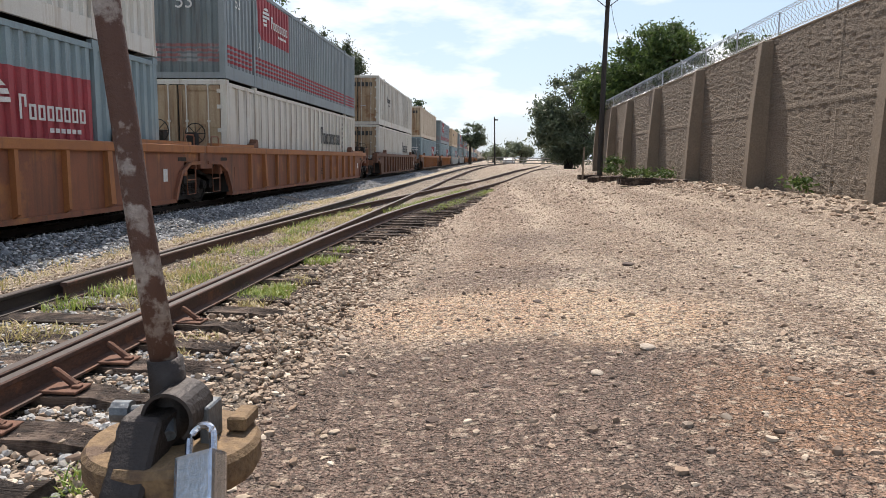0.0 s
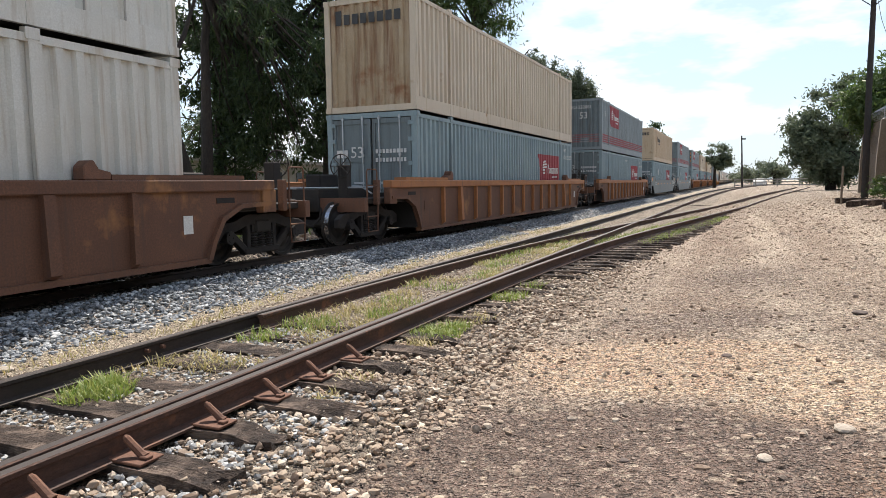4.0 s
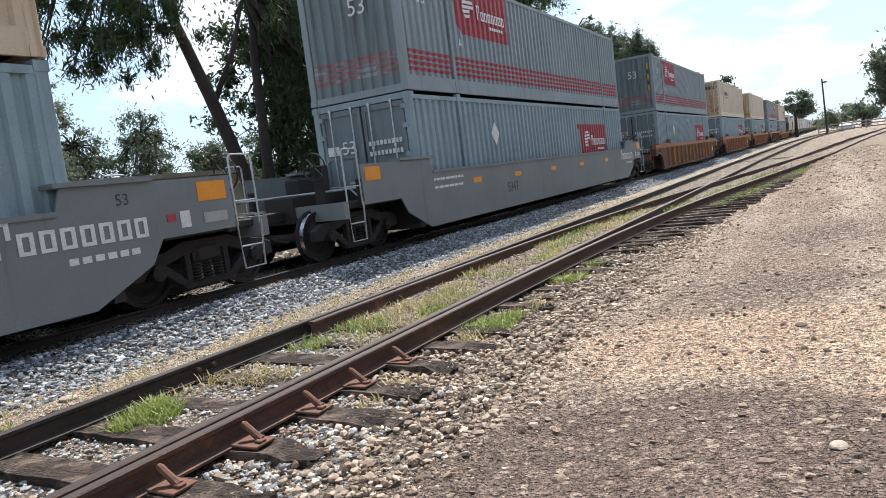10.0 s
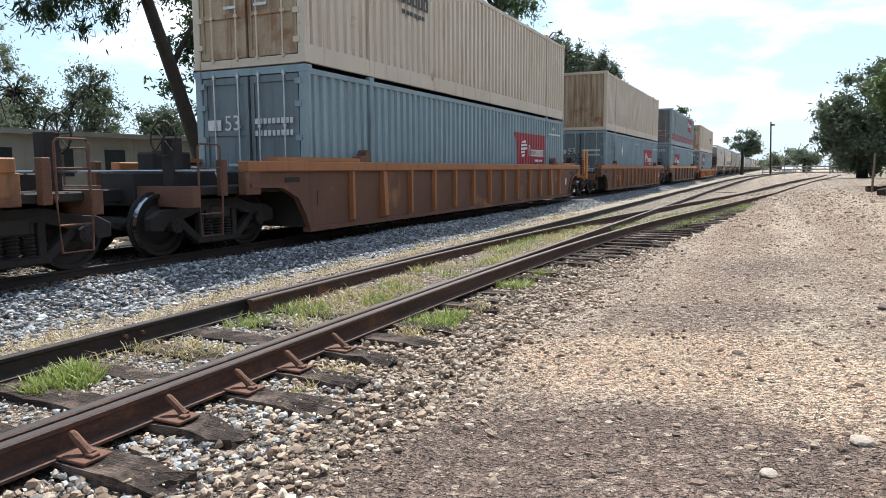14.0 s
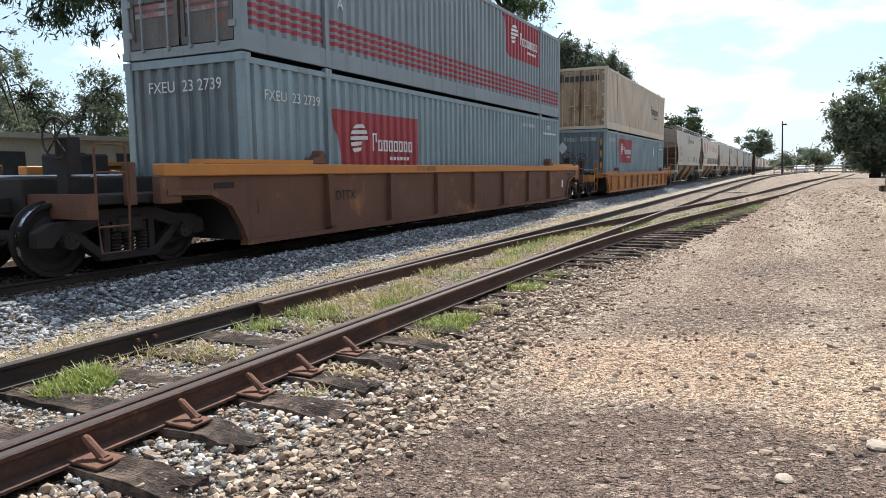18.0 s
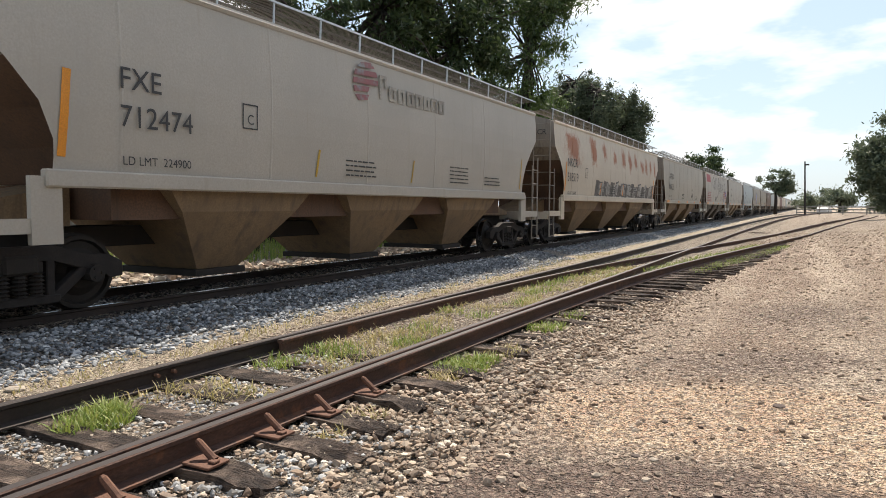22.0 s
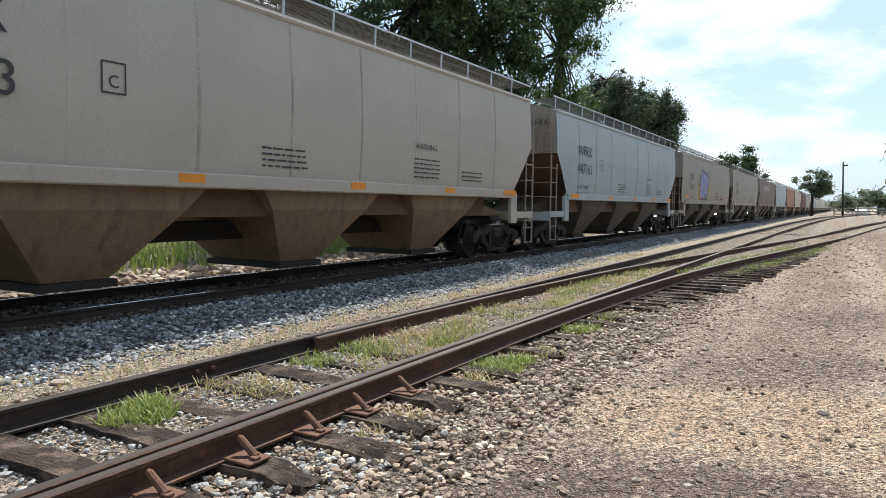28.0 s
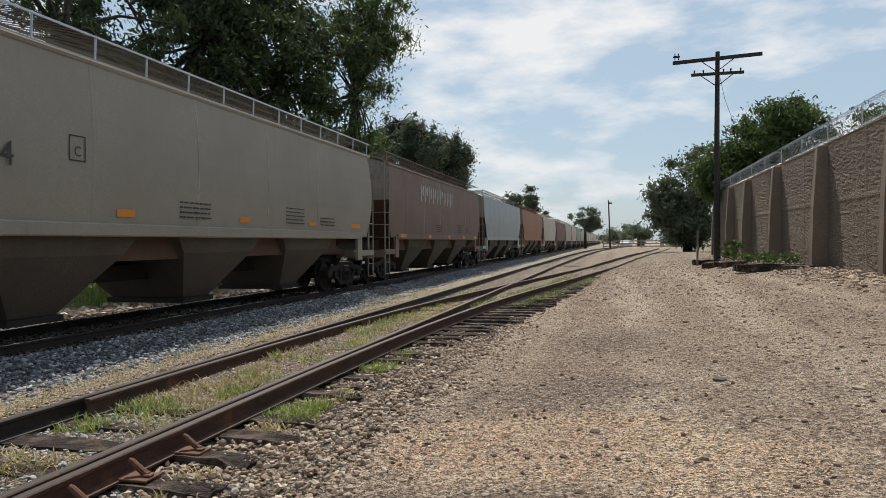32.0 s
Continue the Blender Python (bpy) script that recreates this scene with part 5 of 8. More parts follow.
def dress_containers():
    L, W = CL / 2, CW / 2
    rear, fore = L - 2.3 - 3.3, -L + 2.35
    for k in ("Zlow", "Clow", "Dlow", "Elow", "Flow", "Glow", "Hlow", "Ilow"):
        red_panel(BOX[k], rear)
    red_panel(BOX["Jlow"], fore)
    red_panel(BOX["Klow"], fore + 0.2, 1.3)
    for k in ("Aup", "Dup", "Fup", "Gup"):
        red_panel(BOX[k], fore + 0.1, 1.45)
    red_panel(BOX["Jup"], rear, 1.5)
    for k in ("Aup", "Dup", "Fup", "Gup", "Jup"):
        stripes(BOX[k], k == "Jup")
        bars(BOX[k], W + 0.012, -L + 0.75, 1.9, (("53", 0.42, 0),), M_WHITE)
        bars(BOX[k], W + 0.012, -L + 2.55, 1.1, (("A", 0.3, 0),), M_WHITE)
        if k != "Jup":
            ob = words("53", 0.5)
            ob.materials.append(M_WHITE)
            part("stencil", ob, None, BOX[k]).location = (0.0, -L + 0.01, 1.75)
    word_bar(BOX["Blow"], W + 0.004, L - 6.0, 1.3, 3.0, 0.75, M_BLACK)
    word_bar(BOX["Alow"], W + 0.004, L - 6.8, 1.42, 3.5, 0.66, M_BLACK, False)
    bars(BOX["Alow"], W + 0.008, L - 5.1, 0.88, (("INTERMODAL", 0.3, 0),), M_RED)
    for k in ("Alow", "Bup", "Blow"):
        for j, z in enumerate(np.arange(0.9, 2.4, 0.2)):
            bm = bmesh.new()
            plate(bm, W - 0.004, L - 2.9, L - 2.78, z, z + 0.1, 0.01)
            part("number_bar", bm, M_BLACK, BOX[k])
    bars(BOX["Jlow"], W + 0.012, -L + 0.45, 2.15, (("FXEU  23 2739", 0.24, 0),), M_WHITE)
    bars(BOX["Klow"], W + 0.012, -L + 0.45, 2.3, (("FXEU  235190", 0.22, 0),), M_WHITE)
    for k, text in (("Jlow", "FXEU  23 2739"), ("Klow", "FXEU  235190"), ("Dup", "FXEU 232061"), ("Ilow", "FXEU 235062"), ("Glow", "FXEU 235003")):
        e = words(text, 0.26)
        e.materials.append(M_WHITE)
        part("stencil", e, None, BOX[k]).location = (-0.75, -L + (0.012 if "low" in k and k[0] in "IG" else -0.012), 2.3 if k[0] in "JKD" else 0.75)
    # black scrawl on the front of the graffiti-marked blue-grey box
    random.seed(33)
    forms = ([(0, 0), (0.35, 1), (0.6, 0.1), (0.45, 0.45), (0.1, 0.4)], [(0, 0), (0.1, 0.7), (0.3, 0.2), (0.5, 0.7), (0.7, 0)], [(0.4, 0.6), (0.1, 0.5), (0, 0.2), (0.3, 0), (0.55, 0.3), (0.4, 0.6)],
             [(0, 0), (0.05, 0.9), (0.4, 0.95), (0.5, 0.6), (0.1, 0.45), (0.6, -0.2)], [(0.5, 1), (0.55, 0), (0.1, 0.1), (0.1, 0.5), (0.5, 0.5)], [(0, 0.9), (0.5, 0.95), (0.1, 0.1), (0.6, 0)], [(0, 0.7), (0.1, 0.1), (0.4, 0.05), (0.5, 0.7)])
    for r, (z, row) in enumerate(((1.95, (0, 6, 4, 2, 5)), (1.35, (5, 2, 6, 4)), (0.8, (5, 6, 3)))):
        for i, f in enumerate(row):
            y, q = -L + 0.4 + 0.44 * i + 0.06 * r, random.uniform(0.5, 0.62)
            bm = bmesh.new()
            stroke(bm, [(y + q * a + 0.1 * b, z + q * b * random.uniform(0.92, 1.08)) for a, b in forms[f]], 0.032, W + 0.006)
            part("graffiti_stroke", bm, M_BLACK, BOX["Ilow"], "black graffiti scrawl")
    # hazard strips on the front ends, beside the corner
    for k in ("Klow", "Gup"):
        for j in range(5):
            bm = bmesh.new()
            box(bm, W - 0.3, W - 0.22, -L - 0.006, -L + 0.03, 1.05 + 0.27 * j, 1.05 + 0.27 * j + (0.2 if j % 2 else 0.27))
            part("hazard_strip", bm, M_BLACK if j % 2 else M_ORANGE, BOX[k], "" if j % 2 else "orange and black hazard strip")
    bm = bmesh.new()
    prism(bm, [(-1.06, 2.0), (-0.82, 1.7), (-0.58, 2.0), (-0.82, 2.3)], 1, -L - 0.004, -L + 0.02)
    part("diamond_sign", bm, M_WHITE, BOX["Klow"], "white diamond sign")
    ob = words("53", 0.36)
    ob.materials.append(M_WHITE)
    part("stencil", ob, None, BOX["Klow"]).location = (-0.2, -L - 0.006, 0.95)
    word_bar(BOX["Bup"], W + 0.004, -L + 3.2, 1.5, 1.4, 0.4, M_BLACK)
    for k in ("Eup", "Hup"):
        word_bar(BOX[k], W + 0.004, -L + 2.7, 1.75, 2.2, 0.45, M_BLACK)
    word_bar(BOX["Kup"], W + 0.004, L - 5.0, 1.4, 2.4, 0.5, M_BLACK)
    for k in ("Bup", "Blow", "Cup", "Eup", "Hup", "Kup"):
        bm = bmesh.new()
        for j in range(8):
            box(bm, -0.95 + 0.24 * j, -0.95 + 0.24 * j + 0.17, -L - 0.004, -L + 0.002, 2.2, 2.2 + (0.36 if j == 0 else 0.25))
        part("word_mark", bm, M_BLACK, BOX[k])
    for k in ("Elow", "Flow", "Ilow", "Klow", "Glow"):
        bm = bmesh.new()
        y, z, r = (-L + 4.1, 1.9, 0.3) if k != "Klow" else (L - 3.9, 2.0, 0.3)
        prism(bm, [(y - r * 0.8, z), (y, z - r), (y + r * 0.8, z), (y, z + r)], 0, W - 0.004, W + 0.004)
        part("diamond_sign", bm, M_WHITE, BOX[k], "white diamond sign")
    for k, y in (("Dlow", L - 8.6), ("Glow", L - 8.7), ("Jlow", L - 4.0), ("Ilow", L - 8.6)):
        bars(BOX[k], W + 0.012, y, 2.36, (("HIGH STACKING", 0.155, 0),), M_WHITE)
    for k in ("Clow", "Dlow", "Ilow", "Jlow", "Klow", "Hlow"):
        bars(BOX[k], W + 0.012, L - 1.55, 0.95, (("53", 0.36, 0),), M_WHITE)
        if k in "Clow Dlow":
            bars(BOX[k], W + 0.012, L - 1.6, 2.05, (("FXEU 23 2537" if k == "Clow" else "FXEU 23 2783", 0.25, 0),), M_WHITE)
        else:
            scribble(BOX[k], W + 0.004, L - 1.9, L - 0.5, 2.2, 2.4, 1, M_WHITE, 3)
        bars(BOX[k], W + 0.012, L - 1.6, 2.36, (("WTP", 0.2, 0),), M_WHITE)
    for k in ("Dlow", "Elow", "Flow", "Glow", "Ilow", "Hlow", "Clow"):
        ob = words("53", 0.4)
        ob.materials.append(M_WHITE)
        part("stencil", ob, None, BOX[k]).location = (-0.62, -L + 0.008, 1.72)
        for z, n, w in ((1.82, 9, 0.07), (1.6, 9, 0.062)):
            bm = bmesh.new()
            for j in range(n):
                box(bm, 0.12 + 0.1 * j, 0.12 + 0.1 * j + w, -L + 0.008, -L + 0.016, z, z + 0.1)
            part("small_print", bm, M_WHITE, BOX[k])
        bm = bmesh.new()
        box(bm, -1.02, -0.7, -L + 0.008, -L + 0.016, 1.72, 1.92)
        part("placard", bm, M_WHITE, BOX[k])


dress_containers()


# ---- well cars ----
def well_car(s, body, chord, label, style="ribbed", step_y=1.2):
    c = car("well_car", s, label, "rail car", "container cars of the train")
    shallow = style == "shallow"
    top = 1.08 if shallow else 1.39
    for sd in (1, -1):
        x0, x1 = sorted((sd * 1.42, sd * 1.45))
        bm = bmesh.new()
        if style == "smooth":
            outline = [(-8.3, 0.22), (8.3, 0.22), (9.15, 0.62), (9.35, 0.92), (10.6, 0.92), (10.6, 1.66), (8.1, 1.66), (8.0, top), (-8.0, top), (-8.1, 1.66), (-10.6, 1.66), (-10.6, 0.92), (-9.35, 0.92), (-9.15, 0.62)]
        else:
            outline = [(-8.6, 0.2), (8.6, 0.2), (8.75, 0.5), (8.95, 0.8), (9.35, 0.98), (10.1, 1.0), (10.1, top - 0.1), (-10.1, top - 0.1), (-10.1, 1.0), (-9.35, 0.98), (-8.95, 0.8), (-8.75, 0.5)]
        prism(bm, outline, 0, x0, x1)
        side = part("side_sheet", bm, body, c)
        if style != "smooth":
            bm = bmesh.new()
            box(bm, *sorted((sd * 1.3, sd * 1.52)), -10.15, 10.15, top - 0.17, top)
            bevelled(bm, 0.015)
            part("top_chord", bm, chord, side)
            bm = bmesh.new()
            box(bm, *sorted((sd * 1.35, sd * 1.5)), -8.6, 8.6, 0.16, 0.24)
            part("bottom_chord", bm, body, side)
            n = int(8.3 / step_y)
            for k in range(-n, n + 1):
                wide = 0.075 if abs(abs(k) * step_y - 6.2) < 0.5 else 0.04
                bm = bmesh.new()
                prism(bm, [(sd * 1.45, 0.24), (sd * (1.58 if wide > 0.06 else 1.54), 0.3), (sd * 1.54, top - 0.17), (sd * 1.45, top - 0.17)], 1, k * step_y - wide, k * step_y + wide)
                part("rib", bm, chord if chord is M_OCHRE else body, side)
            for e in (-1, 1):
                # raised lip round the wheel arch and a box at the car's corner
                bm = bmesh.new()
                arch = [(8.6, 0.2), (8.72, 0.47), (8.92, 0.77), (9.33, 0.95), (10.1, 0.97)]
                up = [(8.52, 0.22), (8.64, 0.5), (8.86, 0.83), (9.31, 1.02), (10.1, 1.04)]
                for (p, q), (u, v) in zip(zip(arch, arch[1:]), zip(up, up[1:])):
                    prism(bm, [(e * p[0], p[1]), (e * q[0], q[1]), (e * v[0], v[1]), (e * u[0], u[1])], 0, *sorted((sd * 1.4, sd * 1.52)))
                part("arch_lip", bm, body, side)
                bm = bmesh.new()
                box(bm, *sorted((sd * 1.34, sd * 1.5)), *sorted((e * 9.85, e * 10.2)), 0.86, top - 0.16)
                bevelled(bm, 0.012)
                part("corner_box", bm, body, side)
                bm = bmesh.new()
                plate(bm, sd * 1.455 if sd > 0 else sd * 1.461, e * 9.0 - 0.2, e * 9.0 + 0.2, 1.04, 1.12)
                part("small_plate", bm, M_TRUCK, side)
                bm = bmesh.new()
                box(bm, *sorted((sd * 1.2, sd * 1.5)), *sorted((e * 6.9, e * 9.4)), top + 0.004, top + 0.07)
                part("deck_plate", bm, chord, side)
                bm = bmesh.new()
                prism(bm, [(e * 6.5, top), (e * 6.5, top + 0.16), (e * 6.58, top + 0.24), (e * 6.66, top + 0.24), (e * 6.7, top + 0.12), (e * 6.9, top + 0.1), (e * 6.9, top)], 0, *sorted((sd * 1.3, sd * 1.5)))
                bevelled(bm, 0.015)
                part("stacking_lug", bm, M_PLATE, side)
                bm = bmesh.new()
                plate(bm, sd * 1.455 if sd > 0 else sd * 1.461, e * 8.2 - 0.09, e * 8.2 + 0.09, 0.62, 0.88)
                part("data_plate", bm, M_WHITE if e > 0 else body, side)
        else:
            for y in (-5.9, -3.4, -0.6, 2.2, 5.2):
                bm = bmesh.new()
                plate(bm, sd * 1.452 if sd > 0 else sd * 1.458, y - 0.22, y + 0.22, 1.0, 1.12)
                part("reflector", bm, M_ORANGE, side, "orange reflector patch")
            for e in (-1, 1):
                bm = bmesh.new()
                plate(bm, sd * 1.452 if sd > 0 else sd * 1.458, *sorted((e * 10.0, e * 10.5)), 1.34, 1.6)
                part("reflector", bm, M_ORANGE, side, "orange reflector patch")
                bm = bmesh.new()
                box(bm, *sorted((sd * 1.2, sd * 1.5)), *sorted((e * 8.0, e * 9.3)), 1.664, 1.72)
                part("deck_plate", bm, body, side)
            bm = bmesh.new()
            box(bm, *sorted((sd * 1.38, sd * 1.48)), -8.0, 8.0, top - 0.04, top + 0.02)
            part("top_chord", bm, body, side)
    for y in np.arange(-8.0, 8.1, 2.0):
        bm = bmesh.new()
        box(bm, -1.42, 1.42, y - 0.12, y + 0.12, 0.2, 0.265)
        part("floor_beam", bm, M_DARK, c)
    for e in (-1, 1):
        bm = bmesh.new()
        box(bm, -1.42, 1.42, *sorted((e * 8.55, e * 8.7)), 0.25, 1.1)
        part("bulkhead", bm, M_DARK, c)
        bm = bmesh.new()
        box(bm, -1.3, 1.3, *sorted((e * 8.7, e * 11.2)), 0.88, 1.0)
        box(bm, -0.35, 0.35, *sorted((e * 8.7, e * 11.3)), 0.72, 1.22)
        bevelled(bm, 0.02)
        deck = part("end_deck", bm, M_DARK, c)
        bm = bmesh.new()
        box(bm, -1.45, 1.45, *sorted((e * 11.1, e * 11.25)), 0.72, 1.02)
        part("end_sill", bm, body, deck)
        for sd in (-1, 1):
            tall = 1.95 if style == "smooth" else 1.62
            pipe = M_GALV if style == "smooth" else body
            # looped grab iron over the deck, hanging stirrup step below it
            bm = bmesh.new()
            tube(bm, [(sd * 1.43, e * 10.66, 0.92), (sd * 1.43, e * 10.66, tall - 0.05), (sd * 1.43, e * 10.7, tall), (sd * 1.43, e * 11.06, tall), (sd * 1.43, e * 11.1, tall - 0.05), (sd * 1.43, e * 11.1, 0.92)], 0.016, 6)
            tube(bm, [(sd * 1.43, e * 10.66, 1.28), (sd * 1.43, e * 11.1, 1.28)], 0.013, 6)
            part("grab_iron", bm, pipe, deck)
            bm = bmesh.new()
            tube(bm, [(sd * 1.44, e * 10.64, 0.98), (sd * 1.44, e * 10.68, 0.3), (sd * 1.44, e * 11.08, 0.3), (sd * 1.44, e * 11.12, 0.98)], 0.018, 6)
            tube(bm, [(sd * 1.44, e * 10.66, 0.62), (sd * 1.44, e * 11.1, 0.62)], 0.014, 6)
            part("stirrup_step", bm, pipe, deck)
            bm = bmesh.new()
            box(bm, *sorted((sd * 1.3, sd * 1.42)), *sorted((e * 10.5, e * 10.62)), 0.86, 1.4)
            bevelled(bm, 0.01)
            part("corner_post", bm, body if style != "smooth" else M_DARK, deck)
        bm = bmesh.new()
        for y in (10.5, 11.05):
            tube(bm, [(-1.3, e * y, 1.24), (1.3, e * y, 1.24)], 0.02, 6)
        part("cross_rail", bm, M_GALV, deck)
        bm = bmesh.new()
        tube(bm, [(0.35, e * 11.2, 0.86), (0.42, e * 11.38, 0.6), (0.36, e * 11.6, 0.42), (0.2, e * 11.78, 0.5)], 0.025, 7)
        part("air_hose", bm, M_DARK, deck)
        bm = bmesh.new()
        tube(bm, [(-1.05, e * 9.0, 1.06), (-0.4, e * 9.4, 1.3), (0.6, e * 9.9, 1.26), (1.15, e * 10.4, 1.1)], 0.02, 6)
        part("brake_pipe", bm, M_GALV, deck)
        bm = bmesh.new()
        box(bm, 0.72, 0.94, *sorted((e * 10.9, e * 11.1)), 1.0, 1.72)
        bevelled(bm, 0.01)
        part("brake_stand", bm, M_TRUCK, deck)
        bm = bmesh.new()
        box(bm, -0.6, -0.2, *sorted((e * 9.6, e * 10.4)), 1.22, 1.55)
        bevelled(bm, 0.03)
        part("brake_cylinder", bm, M_TRUCK, deck)
        bm = bmesh.new()
        ring = [(0.83 + 0.25 * math.cos(k), e * 11.15, 1.7 + 0.25 * math.sin(k)) for k in (2 * math.pi * j / 16 for j in range(17))]
        tube(bm, ring, 0.014, 5, False)
        for k in range(4):
            a = math.pi * k / 4
            tube(bm, [(0.83 - 0.25 * math.cos(a), e * 11.15, 1.7 - 0.25 * math.sin(a)), (0.83 + 0.25 * math.cos(a), e * 11.15, 1.7 + 0.25 * math.sin(a))], 0.01, 5)
        part("brake_wheel", bm, M_DARK, deck)
        truck(c, e * 10.35)
        k = part("coupler", TM["coupler"], None, c)
        k.matrix_basis = pose(0, e * 11.0, 0, 0, 0, 0 if e < 0 else 180)
    return c


M_BROWN = mat("rusty_brown_car_paint", (0.17, 0.074, 0.039), (0.115, 0.052, 0.03), 0.75, 0.0, 1.3, 40, 0.25, streak=(0.075, 0.042, 0.03), stain=(0.25, 0.115, 0.045), stain_at=(0.6, 0.7))
M_OCHRE = mat("faded_orange_car_paint", (0.4, 0.16, 0.045), (0.29, 0.11, 0.04), 0.65, 0.0, 1.6, 40, 0.2, grain=0.92, streak=(0.15, 0.07, 0.038), stain=(0.16, 0.075, 0.04), stain_at=(0.62, 0.72))
M_RUSTY = mat("rust_red_car_paint", (0.29, 0.105, 0.05), (0.18, 0.07, 0.04), 0.7, 0.0, 1.1, 40, 0.25, grain=0.9, streak=(0.1, 0.05, 0.034), streak_at=(0.48, 0.72), stain=(0.36, 0.15, 0.05), stain_at=(0.58, 0.7))
M_BRIGHT = mat("orange_yellow_car_paint", (0.55, 0.225, 0.04), (0.45, 0.175, 0.035), 0.6, 0.0, 1.6, 40, 0.15, grain=0.92, streak=(0.3, 0.14, 0.04), streak_at=(0.6, 0.85))
M_CARGREY = mat("grey_car_paint", (0.19, 0.207, 0.21), (0.15, 0.165, 0.168), 0.6, 0.0, 1.1, 40, 0.1, grain=0.92, streak=(0.1, 0.095, 0.085), streak_at=(0.58, 0.85))
M_DUSK = mat("dull_orange_car_paint", (0.47, 0.185, 0.03), (0.36, 0.13, 0.026), 0.6, 0.0, 1.6, 40, 0.2, grain=0.92, streak=(0.19, 0.08, 0.035), streak_at=(0.48, 0.75), stain=(0.52, 0.26, 0.06), stain_at=(0.6, 0.7))
CARS = {}
for nm, front, _, _ in STACKS:
    look_of = {"A": (M_RUSTY, M_OCHRE, "ribbed"), "Z": (M_RUSTY, M_OCHRE, "ribbed"), "E": (M_CARGREY, M_CARGREY, "smooth"), "F": (M_CARGREY, M_CARGREY, "smooth"), "K": (M_DUSK, M_DUSK, "shallow"),
               "B": (M_BROWN, M_BROWN, "ribbed"), "J": (M_BROWN, M_BRIGHT, "ribbed"), "I": (M_BROWN, M_OCHRE, "ribbed")}.get(nm, (M_BROWN, M_OCHRE, "ribbed"))
    text = {"smooth": "smooth grey well car carrying two containers", "shallow": "bright orange well car with low ribbed sides"}.get(look_of[2], "rusty orange-brown well car with ribbed sides")
    CARS[nm] = well_car(front + CL / 2, look_of[0], look_of[1], text, look_of[2], {"K": 1.62, "J": 2.15}.get(nm, 1.2))
for nm, y, z, text, size, m in (("J", -3.2, 1.26, "DTTX  688380", 0.15, M_BLACK), ("I", -1.5, 1.26, "DTTX  653085", 0.13, M_BLACK), ("D", -2.2, 0.7, "DTTX  765679", 0.3, M_TRUCK), ("G", 1.2, 0.62, "DTTX  53", 0.4, M_YELLOW),
                                ("K", -3.5, 0.55, "DTTX  466840", 0.28, M_BLACK), ("E", -4.9, 0.62, "5237", 0.42, M_BLACK), ("F", -4.2, 0.62, "5347", 0.36, M_BLACK), ("I", -6.3, 0.7, "DTTX", 0.28, M_WHITE), ("J", -6.2, 0.75, "DTTX", 0.24, M_TRUCK), ("H", 2.0, 1.26, "DTTX", 0.14, M_BLACK)):
    bars(CARS[nm], 1.462 if z < 1.1 else 1.524, y, z, ((text, size, 0),), m)
for y in (11.18, 11.72):
    bm = bmesh.new()
    box(bm, 1.38, 1.44, y - 0.09, y + 0.09, 0.8, 2.02)
    bevelled(bm, 0.008)
    part("end_post", bm, M_BRIGHT, CARS["H"], "orange-yellow flat steel post")
bm = bmesh.new()
box(bm, 1.3, 1.378, 11.0, 11.85, 0.85, 0.95)
part("post_bracket", bm, M_BRIGHT, CARS["H"])
bm = bmesh.new()
plate(bm, 1.462, 4.0, 5.0, 0.5, 0.86)
part("data_panel", bm, M_BLACK, CARS["K"], "black lettered data panel")
scribble(CARS["K"], 1.47, 4.08, 4.9, 0.54, 0.82, 4, M_YELLOW, 9)
scribble(CARS["K"], 1.47, 7.0, 8.2, 0.62, 0.74, 2, M_BLACK, 10)
bars(CARS["E"], 1.458, 8.75, 1.4, (("53", 0.2, 0),), M_BLACK)
bars(CARS["A"], 1.458, 0.85, 0.5, (("53", 0.34, 0),), M_TRUCK)
bars(CARS["J"], 1.458, 5.2, 0.68, (("53", 0.34, 0),), M_TRUCK)
for nm in "EF":
    word_bar(CARS[nm], 1.454, 7.3, 0.98, 1.9, 0.38, M_WHITE)
    for y, w, z, h, m in ((9.45, 0.14, 1.12, 0.1, M_RED), (9.66, 0.16, 1.02, 0.22, M_WHITE), (10.05, 0.42, 1.04, 0.14, M_GALV)):
        bm = bmesh.new()
        plate(bm, 1.454, y, y + w, z, z + h)
        part("small_plate", bm, m, CARS[nm], {M_RED: "small red plate", M_WHITE: "white paper label"}.get(m, "bare metal plate"))
    scribble(CARS[nm], 1.454, -8.0, -6.6, 1.0, 1.35, 2, M_WHITE, 5)


# ---- covered hoppers ----
def hop_x(z):
    """Half width of a hopper body at a height over the rail."""
    return 1.5 + 0.07 * math.sin(math.pi * min(1.0, max(0.0, (z - 1.5) / 2.5))) if z < 4.01 else 1.47 - 1.47 * ((z - 3.99) / 0.36) ** 1.6


def hop_end(z, L, bulge):
    """Where the side sheet ends, at a height: upright above, cut back to the sill below."""
    if bulge == "round":
        return L - 0.02 - 1.05 * math.sin(math.pi / 2 * max(0.0, min(1.0, (3.25 - z) / 1.35))) + 0.12 * max(0.0, 1.75 - z)
    if bulge:
        return L - 0.5 * max(0.0, (2.75 - z) / 1.45) ** 2 - 0.35 * max(0.0, (z - 2.75) / 1.5) ** 2
    return L - 0.02 - 1.05 * max(0.0, min(1.0, (2.8 - z) / 1.25))


